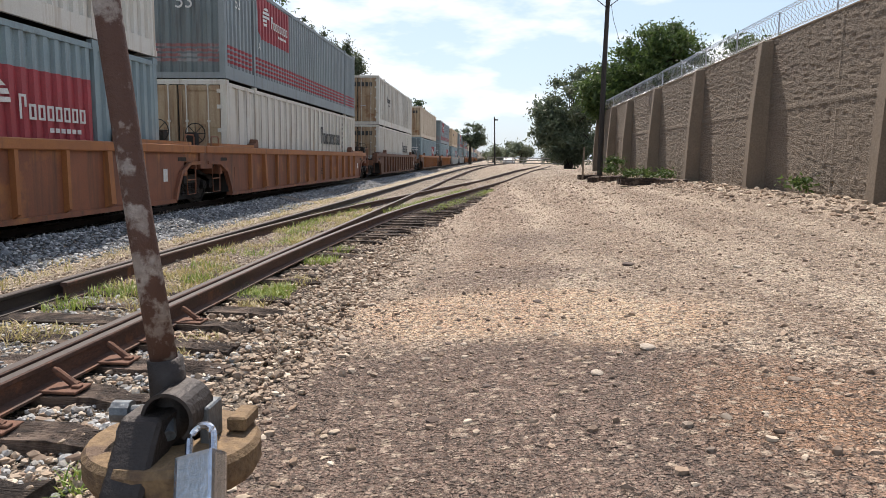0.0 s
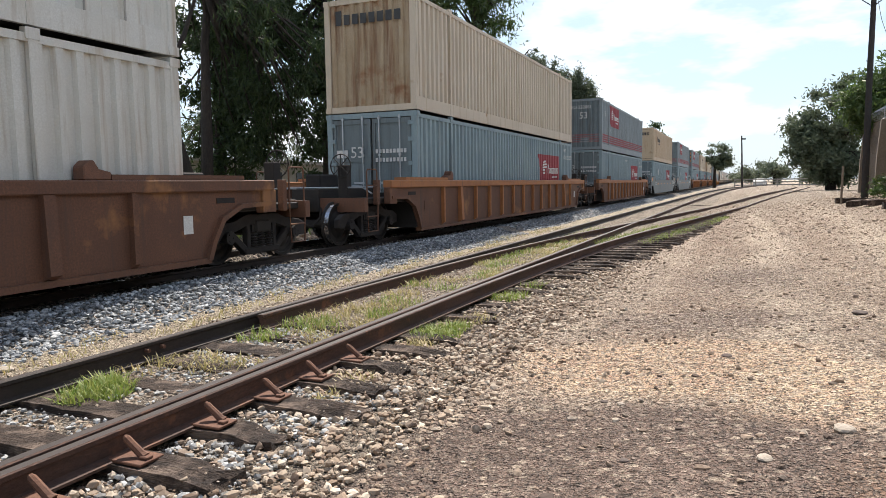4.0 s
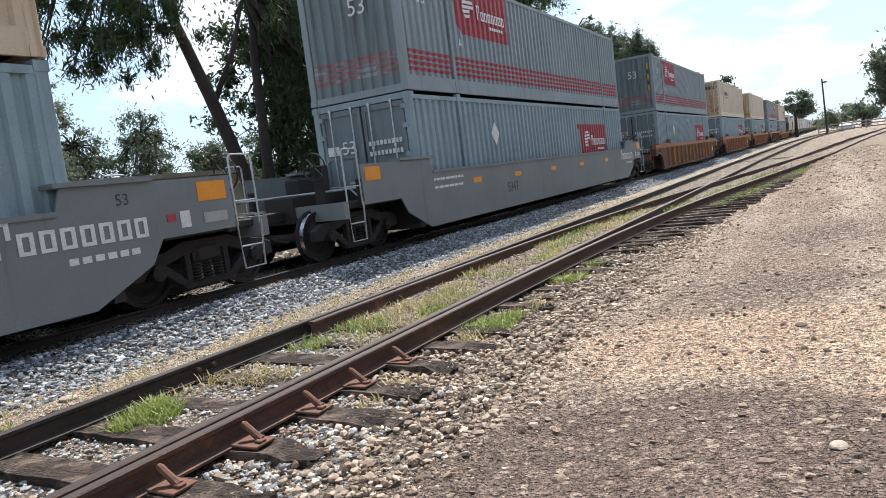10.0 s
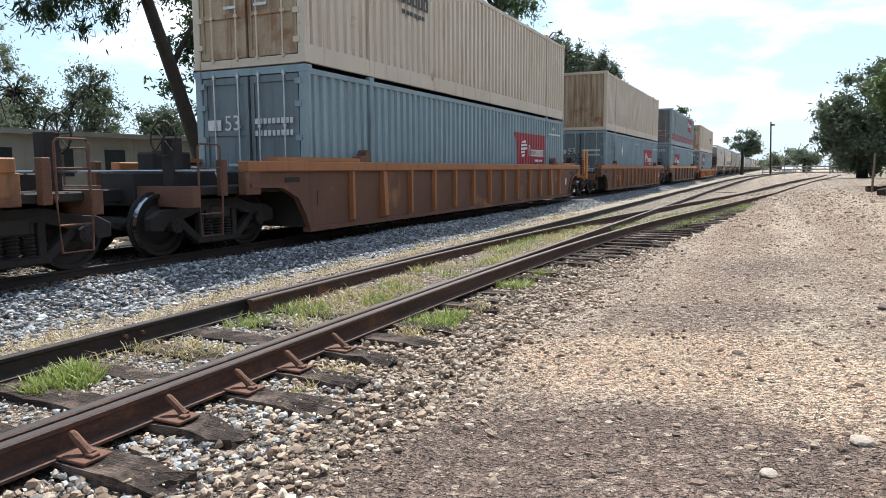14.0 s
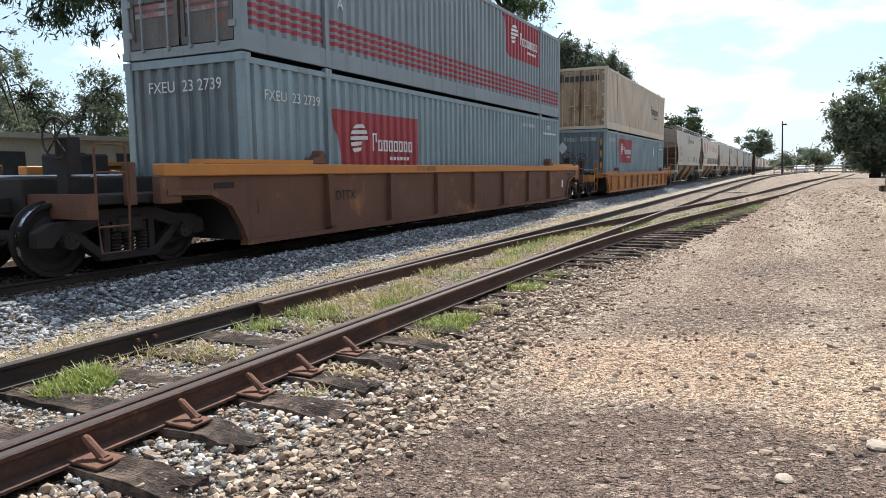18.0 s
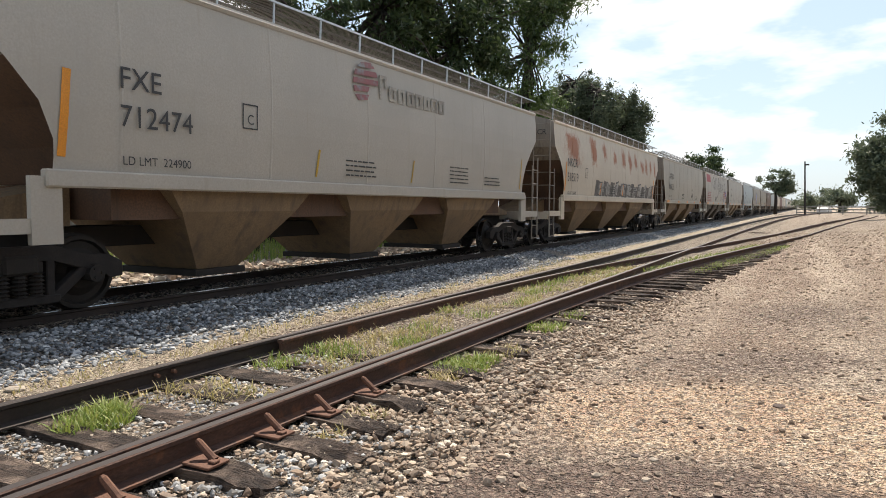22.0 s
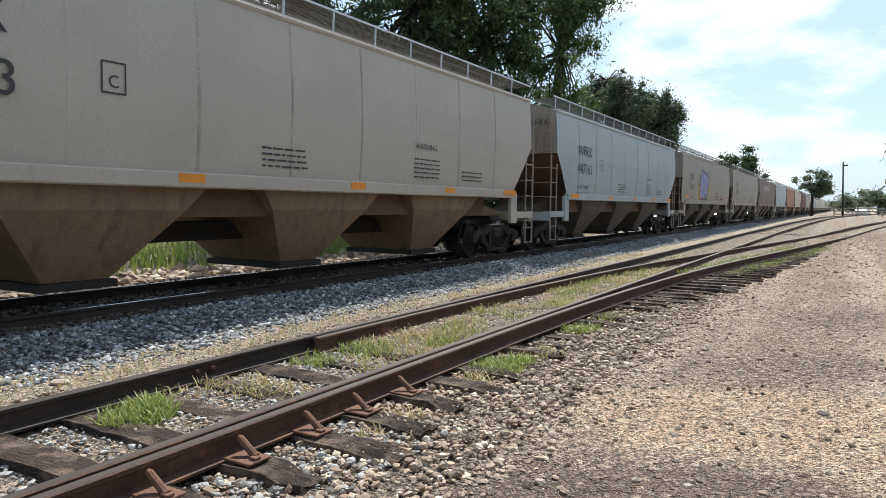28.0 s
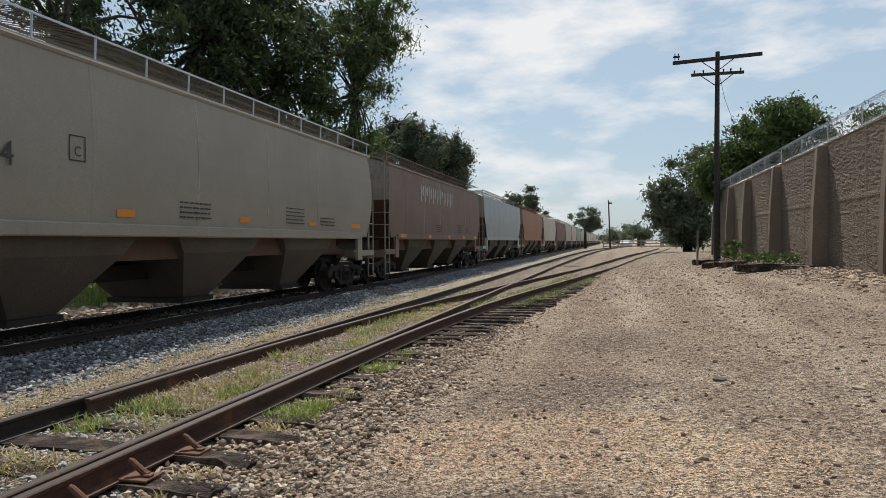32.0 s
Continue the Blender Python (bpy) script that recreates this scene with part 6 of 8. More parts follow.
def hopper(s0, s1, body, lower, label, pockets=3, bulge=False, detail=True):
    L = (s1 - s0) / 2
    c = car("covered_hopper", (s0 + s1) / 2, label, "rail car", "covered hoppers of the train")
    zs = [1.55, 1.65, 1.8, 2.0, 2.4, 2.8, 3.2, 3.6, 3.85, 3.99, 4.08, 4.18, 4.27, 4.33]
    rows = []
    bm = bmesh.new()
    for z in zs:
        x, y = max(0.05, hop_x(z)), hop_end(z, L, bulge)
        yi = y - 1.0 * max(0.0, min(1.0, (2.8 - z) / 1.25))
        rows.append([bm.verts.new(p) for p in ((x, -y, z), (x, y, z), (x - 0.12, yi, z), (-x + 0.12, yi, z), (-x, y, z), (-x, -y, z), (-x + 0.12, -yi, z), (x - 0.12, -yi, z))])
    for a, b in zip(rows, rows[1:]):
        for i in range(8):
            j = (i + 1) % 8
            f = bm.faces.new((a[i], a[j], b[j], b[i]))
            # upper end faces take a darker paint: grime plus their shade
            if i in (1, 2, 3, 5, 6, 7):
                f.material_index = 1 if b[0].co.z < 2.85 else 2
    bm.faces.new(rows[0][::-1])
    bm.faces.new(rows[-1])
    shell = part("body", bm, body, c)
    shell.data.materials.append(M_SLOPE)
    shell.data.materials.append(M_ENDDARK)
    # roof edge bead, side sill
    for sd in (1, -1):
        bm = bmesh.new()
        tube(bm, [(sd * 1.49, -L + 0.05, 4.0), (sd * 1.49, L - 0.05, 4.0)], 0.055, 6)
        part("roof_rail", bm, body, c)
        bm = bmesh.new()
        box(bm, *sorted((sd * 1.46, sd * 1.585)), -L + 0.95, L - 0.95, 1.48, 1.68)
        bevelled(bm, 0.02)
        part("side_sill", bm, body, c)
        for y in np.arange(-L + 1.9, L - 1.5, 1.72 if not bulge else 2.6):
            bm = bmesh.new()
            pts = [1.69, 2.0, 2.6, 3.2, 3.6, 3.94]
            for z0, z1 in zip(pts, pts[1:]):
                v = [bm.verts.new((sd * (hop_x(z) + d), y + w, z)) for z, w, d in ((z0, -0.03, 0.002), (z0, 0, 0.009), (z0, 0.03, 0.002), (z1, 0.03, 0.002), (z1, 0, 0.009), (z1, -0.03, 0.002))]
                bm.faces.new((v[0], v[1], v[4], v[5]))
                bm.faces.new((v[1], v[2], v[3], v[4]))
            part("seam", bm, M_SEAM if abs(math.sin(y * 7.7)) > 0.45 and bulge != "round" else body, c)
    # discharge pockets
    span = 2 * (L - 2.2)
    for k in range(pockets):
        y = -span / 2 + span * (k + 0.5) / pockets
        w = span / pockets / 2 * 0.76
        bm = bmesh.new()
        top = [(1.44, w), (-1.44, w), (-1.44, -w), (1.44, -w)]
        low = [(0.78, 0.42), (-0.78, 0.42), (-0.78, -0.42), (0.78, -0.42)]
        a = [bm.verts.new((x, y + v, 1.55)) for x, v in top]
        m = [bm.verts.new((x * 0.93, y + 0.42 * (v / w) + 0.71 * (v - 0.42 * (v / w)), 1.2)) for x, v in top]
        b = [bm.verts.new((x, y + v, 0.34)) for x, v in low]
        for p, q in ((a, m), (m, b)):
            for i in range(4):
                bm.faces.new((p[i], p[(i + 1) % 4], q[(i + 1) % 4], q[i]))
        bm.faces.new(b)
        pk = part("hopper_pocket", bm, lower, c)
        bm = bmesh.new()
        box(bm, -0.85, 0.85, y - 0.5, y + 0.5, 0.24, 0.335)
        part("outlet_gate", bm, M_DARK, pk)
    bm = bmesh.new()
    box(bm, -1.2, 1.2, -L + 2.0, L - 2.0, 1.1, 1.54)
    part("inner_slope_sheet", bm, M_SLOPE, c)
    bm = bmesh.new()
    box(bm, -0.3, 0.3, -L - 0.3, L + 0.3, 0.72, 1.0)
    part("centre_sill", bm, M_DARK, c)
    for e in (-1, 1):
        bm = bmesh.new()
        box(bm, -1.45, 1.45, *sorted((e * (L + 0.18), e * (L + 0.32))), 0.88, 1.12)
        end = part("end_sill", bm, body, c)
        bm = bmesh.new()
        prism(bm, [(e * (L - 1.9), 1.54), (e * (L + 0.2), 1.12), (e * (L + 0.2), 1.02), (e * (L - 1.9), 1.02)], 0, -0.55, 0.55)
        part("shear_plate", bm, lower, end)
        for sd in (-1, 1):
            bm = bmesh.new()
            box(bm, *sorted((sd * 1.3, sd * 1.52)), *sorted((e * (L - 0.95), e * (L + 0.3))), 0.98, 1.14)
            part("side_step_sill", bm, body, end)
            bm = bmesh.new()
            box(bm, *sorted((sd * 1.46, sd * 1.54)), *sorted((e * (L - 1.15), e * (L - 0.8))), 0.86, 1.6)
            part("jack_pad", bm, body, end)
            # side ladder, corner post and end ladder
            bm = bmesh.new()
            for y in (L - 0.18, L + 0.26):
                tube(bm, [(sd * 1.5, e * y, 0.32), (sd * 1.5, e * y, 2.75 if y > L else 2.5)], 0.022 if y < L else 0.026, 6)
            for z in (0.34, 0.72, 1.14, 1.55, 1.96, 2.37):
                tube(bm, [(sd * 1.5, e * (L - 0.18), z), (sd * 1.5, e * (L + 0.26), z)], 0.014, 6)
            part("side_ladder", bm, M_ENDDARK, end)
            bm = bmesh.new()
            tall = sd != e
            tube(bm, [(sd * 0.95, e * (L + 0.28), 1.1), (sd * 0.95, e * (L + 0.28), 4.06 if tall else 2.75)], 0.02, 6)
            for z in (1.55, 1.96, 2.37, 2.9, 3.4, 3.9) if tall else (1.55, 1.96, 2.37):
                tube(bm, [(sd * 0.95, e * (L + 0.28), z), (sd * 1.5, e * (L + 0.28), z)], 0.013, 6)
            part("end_ladder", bm, M_ENDDARK, end)
            if tall:
                bm = bmesh.new()
                tube(bm, [(sd * 1.5, e * (L + 0.28), 2.75), (sd * 1.5, e * (L + 0.28), 4.06)], 0.02, 6)
                part("ladder_rail", bm, M_ENDDARK, end)
        truck(c, e * (L - 0.95))
        k = part("coupler", TM["coupler"], None, c)
        k.matrix_basis = pose(0, e * (L + 0.05), 0, 0, 0, 0 if e < 0 else 180)
    # roof walks
    for sd in (1, -1) if detail else (1,):
        bm = bmesh.new()
        for x in (0.7, 1.08):
            box(bm, *sorted((sd * x - 0.012, sd * x + 0.012)), -L - 0.1, L + 0.1, 4.36, 4.40)
        walkway = part("roof_walk", bm, M_WALK, c)
        bm = bmesh.new()
        box(bm, *sorted((sd * 1.455, sd * 1.475)), -L - 0.1, L + 0.1, 4.38, 4.41)
        part("walk_edge", bm, M_GALV if detail else M_WALK, walkway)
        bm = bmesh.new()
        pitch = 0.06 if detail else 0.2
        for y in np.arange(-L, L, pitch):
            a = [bm.verts.new(q) for q in ((sd * 0.7, y, 4.36), (sd * 1.45, y + 0.03, 4.38), (sd * 1.45, y + 0.03 + pitch * 0.62, 4.38), (sd * 0.7, y + pitch * 0.62, 4.36))]
            bm.faces.new(a)
        tagged(part("grating", bm, M_WALK, walkway), kind="stuff")
        for y in np.arange(-L + 0.1, L, 1.15 if detail else 3.2):
            bm = bmesh.new()
            tube(bm, [(sd * 1.44, y, 4.06), (sd * 1.455, y, 4.42)], 0.018, 5)
            part("walk_bracket", bm, M_GALV if detail else body, walkway)
    return c


def side_x(z):
    return hop_x(z) + 0.012


def blot(bm, y, z, ry, rz, seed, x=side_x, n=64):
    random.seed(seed)
    outer = [(y + ry * k * math.cos(a), z + rz * k * math.sin(a)) for a, k in ((2 * math.pi * i / n, 0.8 + 0.5 * noise.noise((math.cos(6.283 * i / n) * 1.6, math.sin(6.283 * i / n) * 1.6, seed * 3.1)) + random.uniform(-0.14, 0.14)) for i in range(n))]
    mid = bm.verts.new((x(z), y, z))
    vs = [bm.verts.new((x(q) , p, q)) for p, q in outer]
    for i in range(n):
        bm.faces.new((mid, vs[i], vs[(i + 1) % n]))


M_SEAM = mat("grimy_seam_paint", (0.5, 0.46, 0.39), (0.3, 0.27, 0.23), 0.7, 0, 1.3, 35, 0.1, stretch=(1, 1, 0.8), spread=(0.45, 0.6))
# dark brown of the cut-back lower ends and the inner sheet
M_SLOPE = mat("dark_brown_slope_sheet", (0.16, 0.085, 0.05), (0.1, 0.06, 0.04), 0.8, 0, 1.2, 35, 0.15, streak=(0.07, 0.045, 0.032))
# hopper end paint with grime, darkened further for the ends' shade
M_ENDDARK = mat("grimy_shade_dark_hopper_end_paint", (0.31, 0.275, 0.23), (0.24, 0.21, 0.175), 0.65, 0, 0.9, 35, 0.08, grain=0.9, streak=(0.13, 0.1, 0.075), streak_at=(0.5, 0.75))
M_WALK = mat("grey_walk_grating", (0.2, 0.19, 0.18), (0.14, 0.13, 0.12), 0.7, 0.3, 6, 50, 0.2)
M_HOP = mat("beige_grey_hopper_paint", (0.46, 0.42, 0.355), (0.395, 0.36, 0.305), 0.55, 0, 0.8, 35, 0.06, grain=0.92, streak=(0.35, 0.31, 0.25), streak_at=(0.58, 0.85))
M_HOPT = mat("tan_hopper_paint", (0.58, 0.51, 0.41), (0.5, 0.43, 0.335), 0.55, 0, 0.8, 35, 0.06, grain=0.92, streak=(0.33, 0.27, 0.2), streak_at=(0.56, 0.82))
M_HOPC = mat("drab_beige_hopper_paint", (0.35, 0.318, 0.262), (0.29, 0.262, 0.213), 0.6, 0, 0.8, 35, 0.06, grain=0.92, streak=(0.25, 0.22, 0.175), streak_at=(0.58, 0.85))
M_HOPE = mat("dusty_beige_hopper_paint", (0.43, 0.385, 0.31), (0.365, 0.325, 0.26), 0.55, 0, 0.8, 35, 0.06, grain=0.92, streak=(0.27, 0.225, 0.165), streak_at=(0.55, 0.82))
M_HOPW = mat("pale_blue_grey_hopper_paint", (0.385, 0.43, 0.435), (0.33, 0.37, 0.378), 0.5, 0, 0.8, 35, 0.05, grain=0.92, streak=(0.38, 0.39, 0.38), streak_at=(0.6, 0.85))
M_HOPR = mat("rusty_grey_hopper_paint", (0.27, 0.205, 0.17), (0.2, 0.14, 0.11), 0.7, 0, 1.0, 35, 0.15, streak=(0.19, 0.12, 0.085), streak_at=(0.48, 0.7), stain=(0.24, 0.11, 0.06), stain_at=(0.6, 0.7))
M_HOPO = mat("orange_brown_hopper_paint", (0.42, 0.2, 0.1), (0.34, 0.16, 0.09), 0.65, 0, 1.0, 35, 0.12, streak=(0.24, 0.13, 0.08))
M_HOPD = mat("dark_red_hopper_paint", (0.22, 0.09, 0.07), (0.17, 0.075, 0.06), 0.65, 0, 1.0, 35, 0.12, streak=(0.12, 0.07, 0.05))
M_POCKET = mat("dusty_tan_pocket_paint", (0.29, 0.2, 0.115), (0.21, 0.145, 0.085), 0.8, 0, 1.2, 35, 0.15, streak=(0.13, 0.095, 0.065), streak_at=(0.5, 0.7))
M_POCKETD = mat("dark_pocket_paint", (0.13, 0.11, 0.09), (0.09, 0.075, 0.06), 0.85, 0, 1.2, 35, 0.15)
M_SPRAYK = mat("thin_grey_spray_paint", (0.06, 0.058, 0.056), (0.2, 0.18, 0.16), 0.7, 0, 6, 50, 0.05)
M_SILVER = mat("silvery_spray_paint", (0.56, 0.54, 0.5), (0.36, 0.34, 0.31), 0.5, 0.1, 4, 40, 0.05, stain=(0.1, 0.095, 0.09), stain_at=(0.56, 0.62))
M_VIOLET = mat("violet_spray_paint", (0.2, 0.2, 0.42), (0.26, 0.3, 0.5), 0.6, 0, 3, 40, 0.05)
M_SPRAYO = mat("orange_spray_paint", (0.5, 0.16, 0.06), (0.42, 0.13, 0.05), 0.6, 0, 3, 40, 0.05)
M_SPRAYB = mat("blue_spray_paint", (0.08, 0.1, 0.4), (0.12, 0.12, 0.34), 0.6, 0, 3, 40, 0.05)

def rust_spots(m, spots):
    """Adds worn rust patches at places (y, z, half length, half height) of a car's sides."""
    n, l = m.node_tree.nodes, m.node_tree.links
    bs = n["Principled BSDF"]
    src = bs.inputs["Base Color"].links[0].from_socket
    co = n.new("ShaderNodeTexCoord")
    sep = n.new("ShaderNodeSeparateXYZ")
    l.new(co.outputs["Object"], sep.inputs["Vector"])

    def calc(op, p, q=0.0, r=0.0):
        k = n.new("ShaderNodeMath")
        k.operation = op
        for i, v in enumerate((p, q, r)):
            if isinstance(v, (int, float)):
                k.inputs[i].default_value = v
            else:
                l.new(v, k.inputs[i])
        return k.outputs[0]

    def tex(sc):
        t = n.new("ShaderNodeTexNoise")
        t.inputs["Scale"].default_value, t.inputs["Detail"].default_value, t.inputs["Roughness"].default_value = sc, 7, 0.7
        l.new(co.outputs["Object"], t.inputs["Vector"])
        return t.outputs["Fac"]
    ragged, total = tex(1.7), None
    for y, z, ry, rz in spots:
        dz = calc("DIVIDE", calc("SUBTRACT", sep.outputs["Z"], z), rz)
        dy = calc("ADD", calc("DIVIDE", calc("SUBTRACT", sep.outputs["Y"], y), ry), calc("MULTIPLY", dz, 0.35))
        d = calc("POWER", calc("ADD", calc("POWER", calc("ABSOLUTE", dy), 2.6), calc("POWER", calc("ABSOLUTE", dz), 2.6)), 0.385)
        v = calc("SUBTRACT", 1.55, d)
        total = v if total is None else calc("MAXIMUM", total, v)
    f = calc("MULTIPLY_ADD", ragged, 3.2, calc("SUBTRACT", total, 2.0))
    fac = calc("MULTIPLY", f, 1.5)
    cl = n.new("ShaderNodeClamp")
    l.new(fac, cl.inputs["Value"])
    rust = n.new("ShaderNodeMix")
    rust.data_type = "RGBA"
    rust.inputs["A"].default_value, rust.inputs["B"].default_value = (0.42, 0.15, 0.055, 1), (0.24, 0.085, 0.04, 1)
    l.new(tex(5.5), rust.inputs["Factor"])
    k = n.new("ShaderNodeMix")
    k.data_type = "RGBA"
    l.new(cl.outputs[0], k.inputs["Factor"])
    l.new(src, k.inputs["A"])
    l.new(rust.outputs["Result"], k.inputs["B"])
    l.new(k.outputs["Result"], bs.inputs["Base Color"])
    return m


M_HOPRUST = rust_spots(mat("tan_hopper_paint_with_rust", (0.62, 0.54, 0.43), (0.53, 0.455, 0.355), 0.55, 0, 0.8, 35, 0.06, grain=0.92, streak=(0.4, 0.32, 0.23), streak_at=(0.56, 0.82)),
                       [(-6.6, 3.35, 0.85, 0.62), (-4.0, 3.35, 0.45, 0.42), (-2.35, 3.4, 0.32, 0.36), (-0.75, 3.3, 0.34, 0.4), (0.75, 3.3, 0.32, 0.42), (2.0, 3.3, 0.3, 0.4), (3.2, 3.35, 0.3, 0.36), (4.5, 3.25, 0.35, 0.34), (5.6, 3.25, 0.3, 0.36), (6.6, 3.25, 0.25, 0.35), (7.6, 3.25, 0.25, 0.4)])
HOPPERS = [
    (280.05, 296.1, M_HOP, M_POCKET, "beige-grey covered hopper with a striped emblem", 3, "round", True),
    (297.75, 314.9, M_HOPRUST, M_POCKET, "tan covered hopper with rust patches and graffiti", 3, "round", True),
    (316.55, 332.75, M_HOPE, M_POCKET, "beige-grey covered hopper with black numbers", 3, False, True),
    (334.4, 350.75, M_HOP, M_POCKETD, "grey covered hopper with a red panel and graffiti", 3, False, True),
    (352.3, 368.4, M_HOP, M_POCKET, "beige-grey covered hopper with black numbers", 3, False, True),
    (370.25, 386.0, M_HOPW, M_POCKETD, "pale blue-grey covered hopper with black numbers", 3, False, True),
    # dark pockets on these two stand in for the shade under the car
    (387.7, 403.9, M_HOPC, M_POCKETD, "tan covered hopper with violet graffiti", 3, True, True),
    (405.6, 421.9, M_HOPC, M_POCKETD, "beige-grey covered hopper with curved sides", 3, True, True),
    (423.6, 439.6, M_HOPR, M_POCKETD, "rusty grey covered hopper with rounded sides", 3, True, False),
    (441.2, 457.2, M_HOPW, M_POCKETD, "pale blue-grey covered hopper with ribbed sides", 3, False, False),
    (458.8, 474.8, M_HOPO, M_POCKETD, "orange-brown covered hopper with ribbed sides", 3, False, False),
    (476.4, 492.4, M_HOPT, M_POCKETD, "tan covered hopper with ribbed sides", 3, False, False),
    (494.0, 510.0, M_HOPD, M_POCKETD, "dark red covered hopper with ribbed sides", 3, False, False)]
HOP = [hopper(*h) for h in HOPPERS]
s = 511.6
for i in range(18):
    paint = (M_HOP, M_HOPT, M_HOPW, M_HOP, M_HOP)[i % 5]
    HOP.append(None)
    if i < 5:
        HOP[-1] = hopper(s, s + 16.0, paint, M_POCKETD, "grey covered hopper far back in the train", 3, False, False)
        FAR = HOP[13:18]
    else:
        c = copy_thing(FAR[i % 5], pose(MAIN_X, s + 8.0, MAIN_Z))
        TRAIN.append((c, s + 8.0))
        HOP[-1] = c
    s += 17.6


def dress_hoppers():
    def number(k, mark, num, y, z=2.75, size=0.62, colour=M_BLACK):
        L = (HOPPERS[k][1] - HOPPERS[k][0]) / 2
        bars(HOP[k], side_x(z + 0.5) + 0.01, -L + y, z, ((mark, size, size * 1.2), (num, size, 0)), colour)
        bars(HOP[k], side_x(2) + 0.008, -L + y + 0.05, z - 0.45, (("LD LMT  224900", 0.15, 0), ("LT  WT     61100", 0.15, -0.22)), colour)
        e = words(mark, 0.24)
        e.materials.append(colour)
        part("stencil", e, None, HOP[k]).location = (0.62, -L - 0.02, 3.6)
        bm = bmesh.new()
        for a, b in (((0, 0), (0.29, 0)), ((0.29, 0), (0.29, 0.34)), ((0.29, 0.34), (0, 0.34)), ((0, 0.34), (0, 0))):
            stroke(bm, [(-L + y + 1.0 + 2.8 * size + a[0], z + 0.18 + a[1]), (-L + y + 1.0 + 2.8 * size + b[0], z + 0.18 + b[1])], 0.02, side_x)
        part("stencil_frame", bm, colour, HOP[k])
        bars(HOP[k], side_x(3) + 0.01, -L + y + 1.07 + 2.8 * size, z + 0.24, (("C", 0.2, 0),), colour)
    number(0, "FXE", "712474", 1.85, 2.22, 0.37)
    number(1, "NKCR", "518519", 1.3, 2.15, 0.41)
    number(2, "WFRX", "446825", 1.7, 2.3, 0.5)
    number(4, "WFRX", "446843", 1.6, 2.33, 0.5)
    number(5, "WFRX", "447161", 1.75, 2.3, 0.46)
    number(6, "CBFX", "353517", 1.95, 2.25, 0.42)
    number(7, "CBFX", "353334", 1.8, 2.35, 0.44)
    # emblem and word on the first hopper
    emblem(HOP[0], side_x(3.2), -1.35, 3.2, 0.8, M_REDWORN)
    word_bar(HOP[0], side_x(3.3), -0.55, 3.3, 2.7, 0.45, M_SEAM, False)
    for k in range(9):
        L = (HOPPERS[k][1] - HOPPERS[k][0]) / 2
        for y, w, z, h in ((-L + 1.2, 0.7, 1.44, 0.13), (-L + 5.0, 0.4, 1.44, 0.12), (0.4, 0.4, 1.44, 0.12), (L - 4.5, 0.4, 1.44, 0.12), (L - 1.7, 0.7, 1.44, 0.13)):
            if k in (0, 1):
                continue
            on_sill = k not in (6, 7)
            up = 0.1 if on_sill else 0.34
            bm = bmesh.new()
            plate(bm, 1.587 if on_sill else side_x(1.8), y, y + w, z + up + 0.004, z + up + h)
            part("reflector", bm, M_ORANGE, HOP[k], "orange reflector patch")
        for y, rows in ((-1.6, 4), (2.4, 5), (4.3, 3)):
            scribble(HOP[k], side_x(2.0), y, y + 0.95, 1.82, 1.82 + 0.085 * rows, rows, M_BLACK, k * 7 + rows)
        if k in (2, 4, 5):
            bars(HOP[k], side_x(2.2) + 0.006, 2.4, 2.36, (("WARNING", 0.17, 0),), M_BLACK)
    for k in (0, 1):
        L = (HOPPERS[k][1] - HOPPERS[k][0]) / 2
        for y, z0, z1, w in ((-L + 1.15, 1.85, 2.75, 0.1), (-L + 5.6, 1.78, 2.2, 0.1 if k else 0.05), (0.7, 1.78, 2.2, 0.1 if k else 0.04), (L - 1.3, 1.78, 2.6, 0.16 if k else 0.05)):
            bm = bmesh.new()
            stroke(bm, [(y, z0), (y + 0.03, (z0 + z1) / 2), (y + 0.06, z1)], w, side_x)
            part("reflector", bm, M_ORANGE if k or w > 0.08 else M_YELLOW, HOP[k], "orange reflector strip")
    # rust under the roof edge of the second hopper, tags along its sill
    L = 8.575
    random.seed(12)
    glyphs = ([(0, 1), (0, 0), (1, 0)], [(1, 1), (0, 1), (0, 0), (1, 0), (0, 0), (0, 0.5), (0.8, 0.5)], [(0, 0), (0, 1), (1, 0), (1, 1)], [(1, 1), (0.2, 0.9), (0, 0.5), (0.2, 0.1), (1, 0)],
              [(0, 0), (0, 1), (0.9, 0.8), (0.1, 0.5), (1, 0)], [(0, 0), (0.5, 1), (1, 0), (0.75, 0.45), (0.25, 0.45)], [(0.2, 0), (0.2, 1), (0.7, 1), (0.7, 0), (0.2, 0)])
    y, k = -3.7, 0
    while y < 7.3:
        w, h = random.uniform(0.32, 0.6), random.uniform(0.4, 0.62)
        pts = [(y + w * (a + random.uniform(-0.06, 0.06)) + 0.15 * h * b, 1.74 + h * b + random.uniform(-0.03, 0.03)) for a, b in glyphs[random.randrange(len(glyphs))]]
        bm = bmesh.new()
        stroke(bm, pts, random.uniform(0.05, 0.09), side_x)
        part("graffiti_stroke", bm, M_SPRAYK, HOP[1], "black graffiti stroke")
        bm = bmesh.new()
        lo, up = y - 0.03, y + w + 0.05
        ring = [(lo, 1.71), (up - 0.05, 1.7), (up, 1.74 + 0.5 * h), (up + 0.06, 1.74 + h), (lo + 0.12, 1.77 + h), (lo + 0.03, 1.74 + 0.55 * h)]
        bm.faces.new([bm.verts.new((hop_x(q) + 0.006, p, q)) for p, q in ring])
        part("graffiti_fill", bm, M_SILVER if k % 3 else M_SPRAYK, HOP[1], "silvery grey spray fill" if k % 3 else "")
        y += w * (0.75 if k % 4 else 1.1)
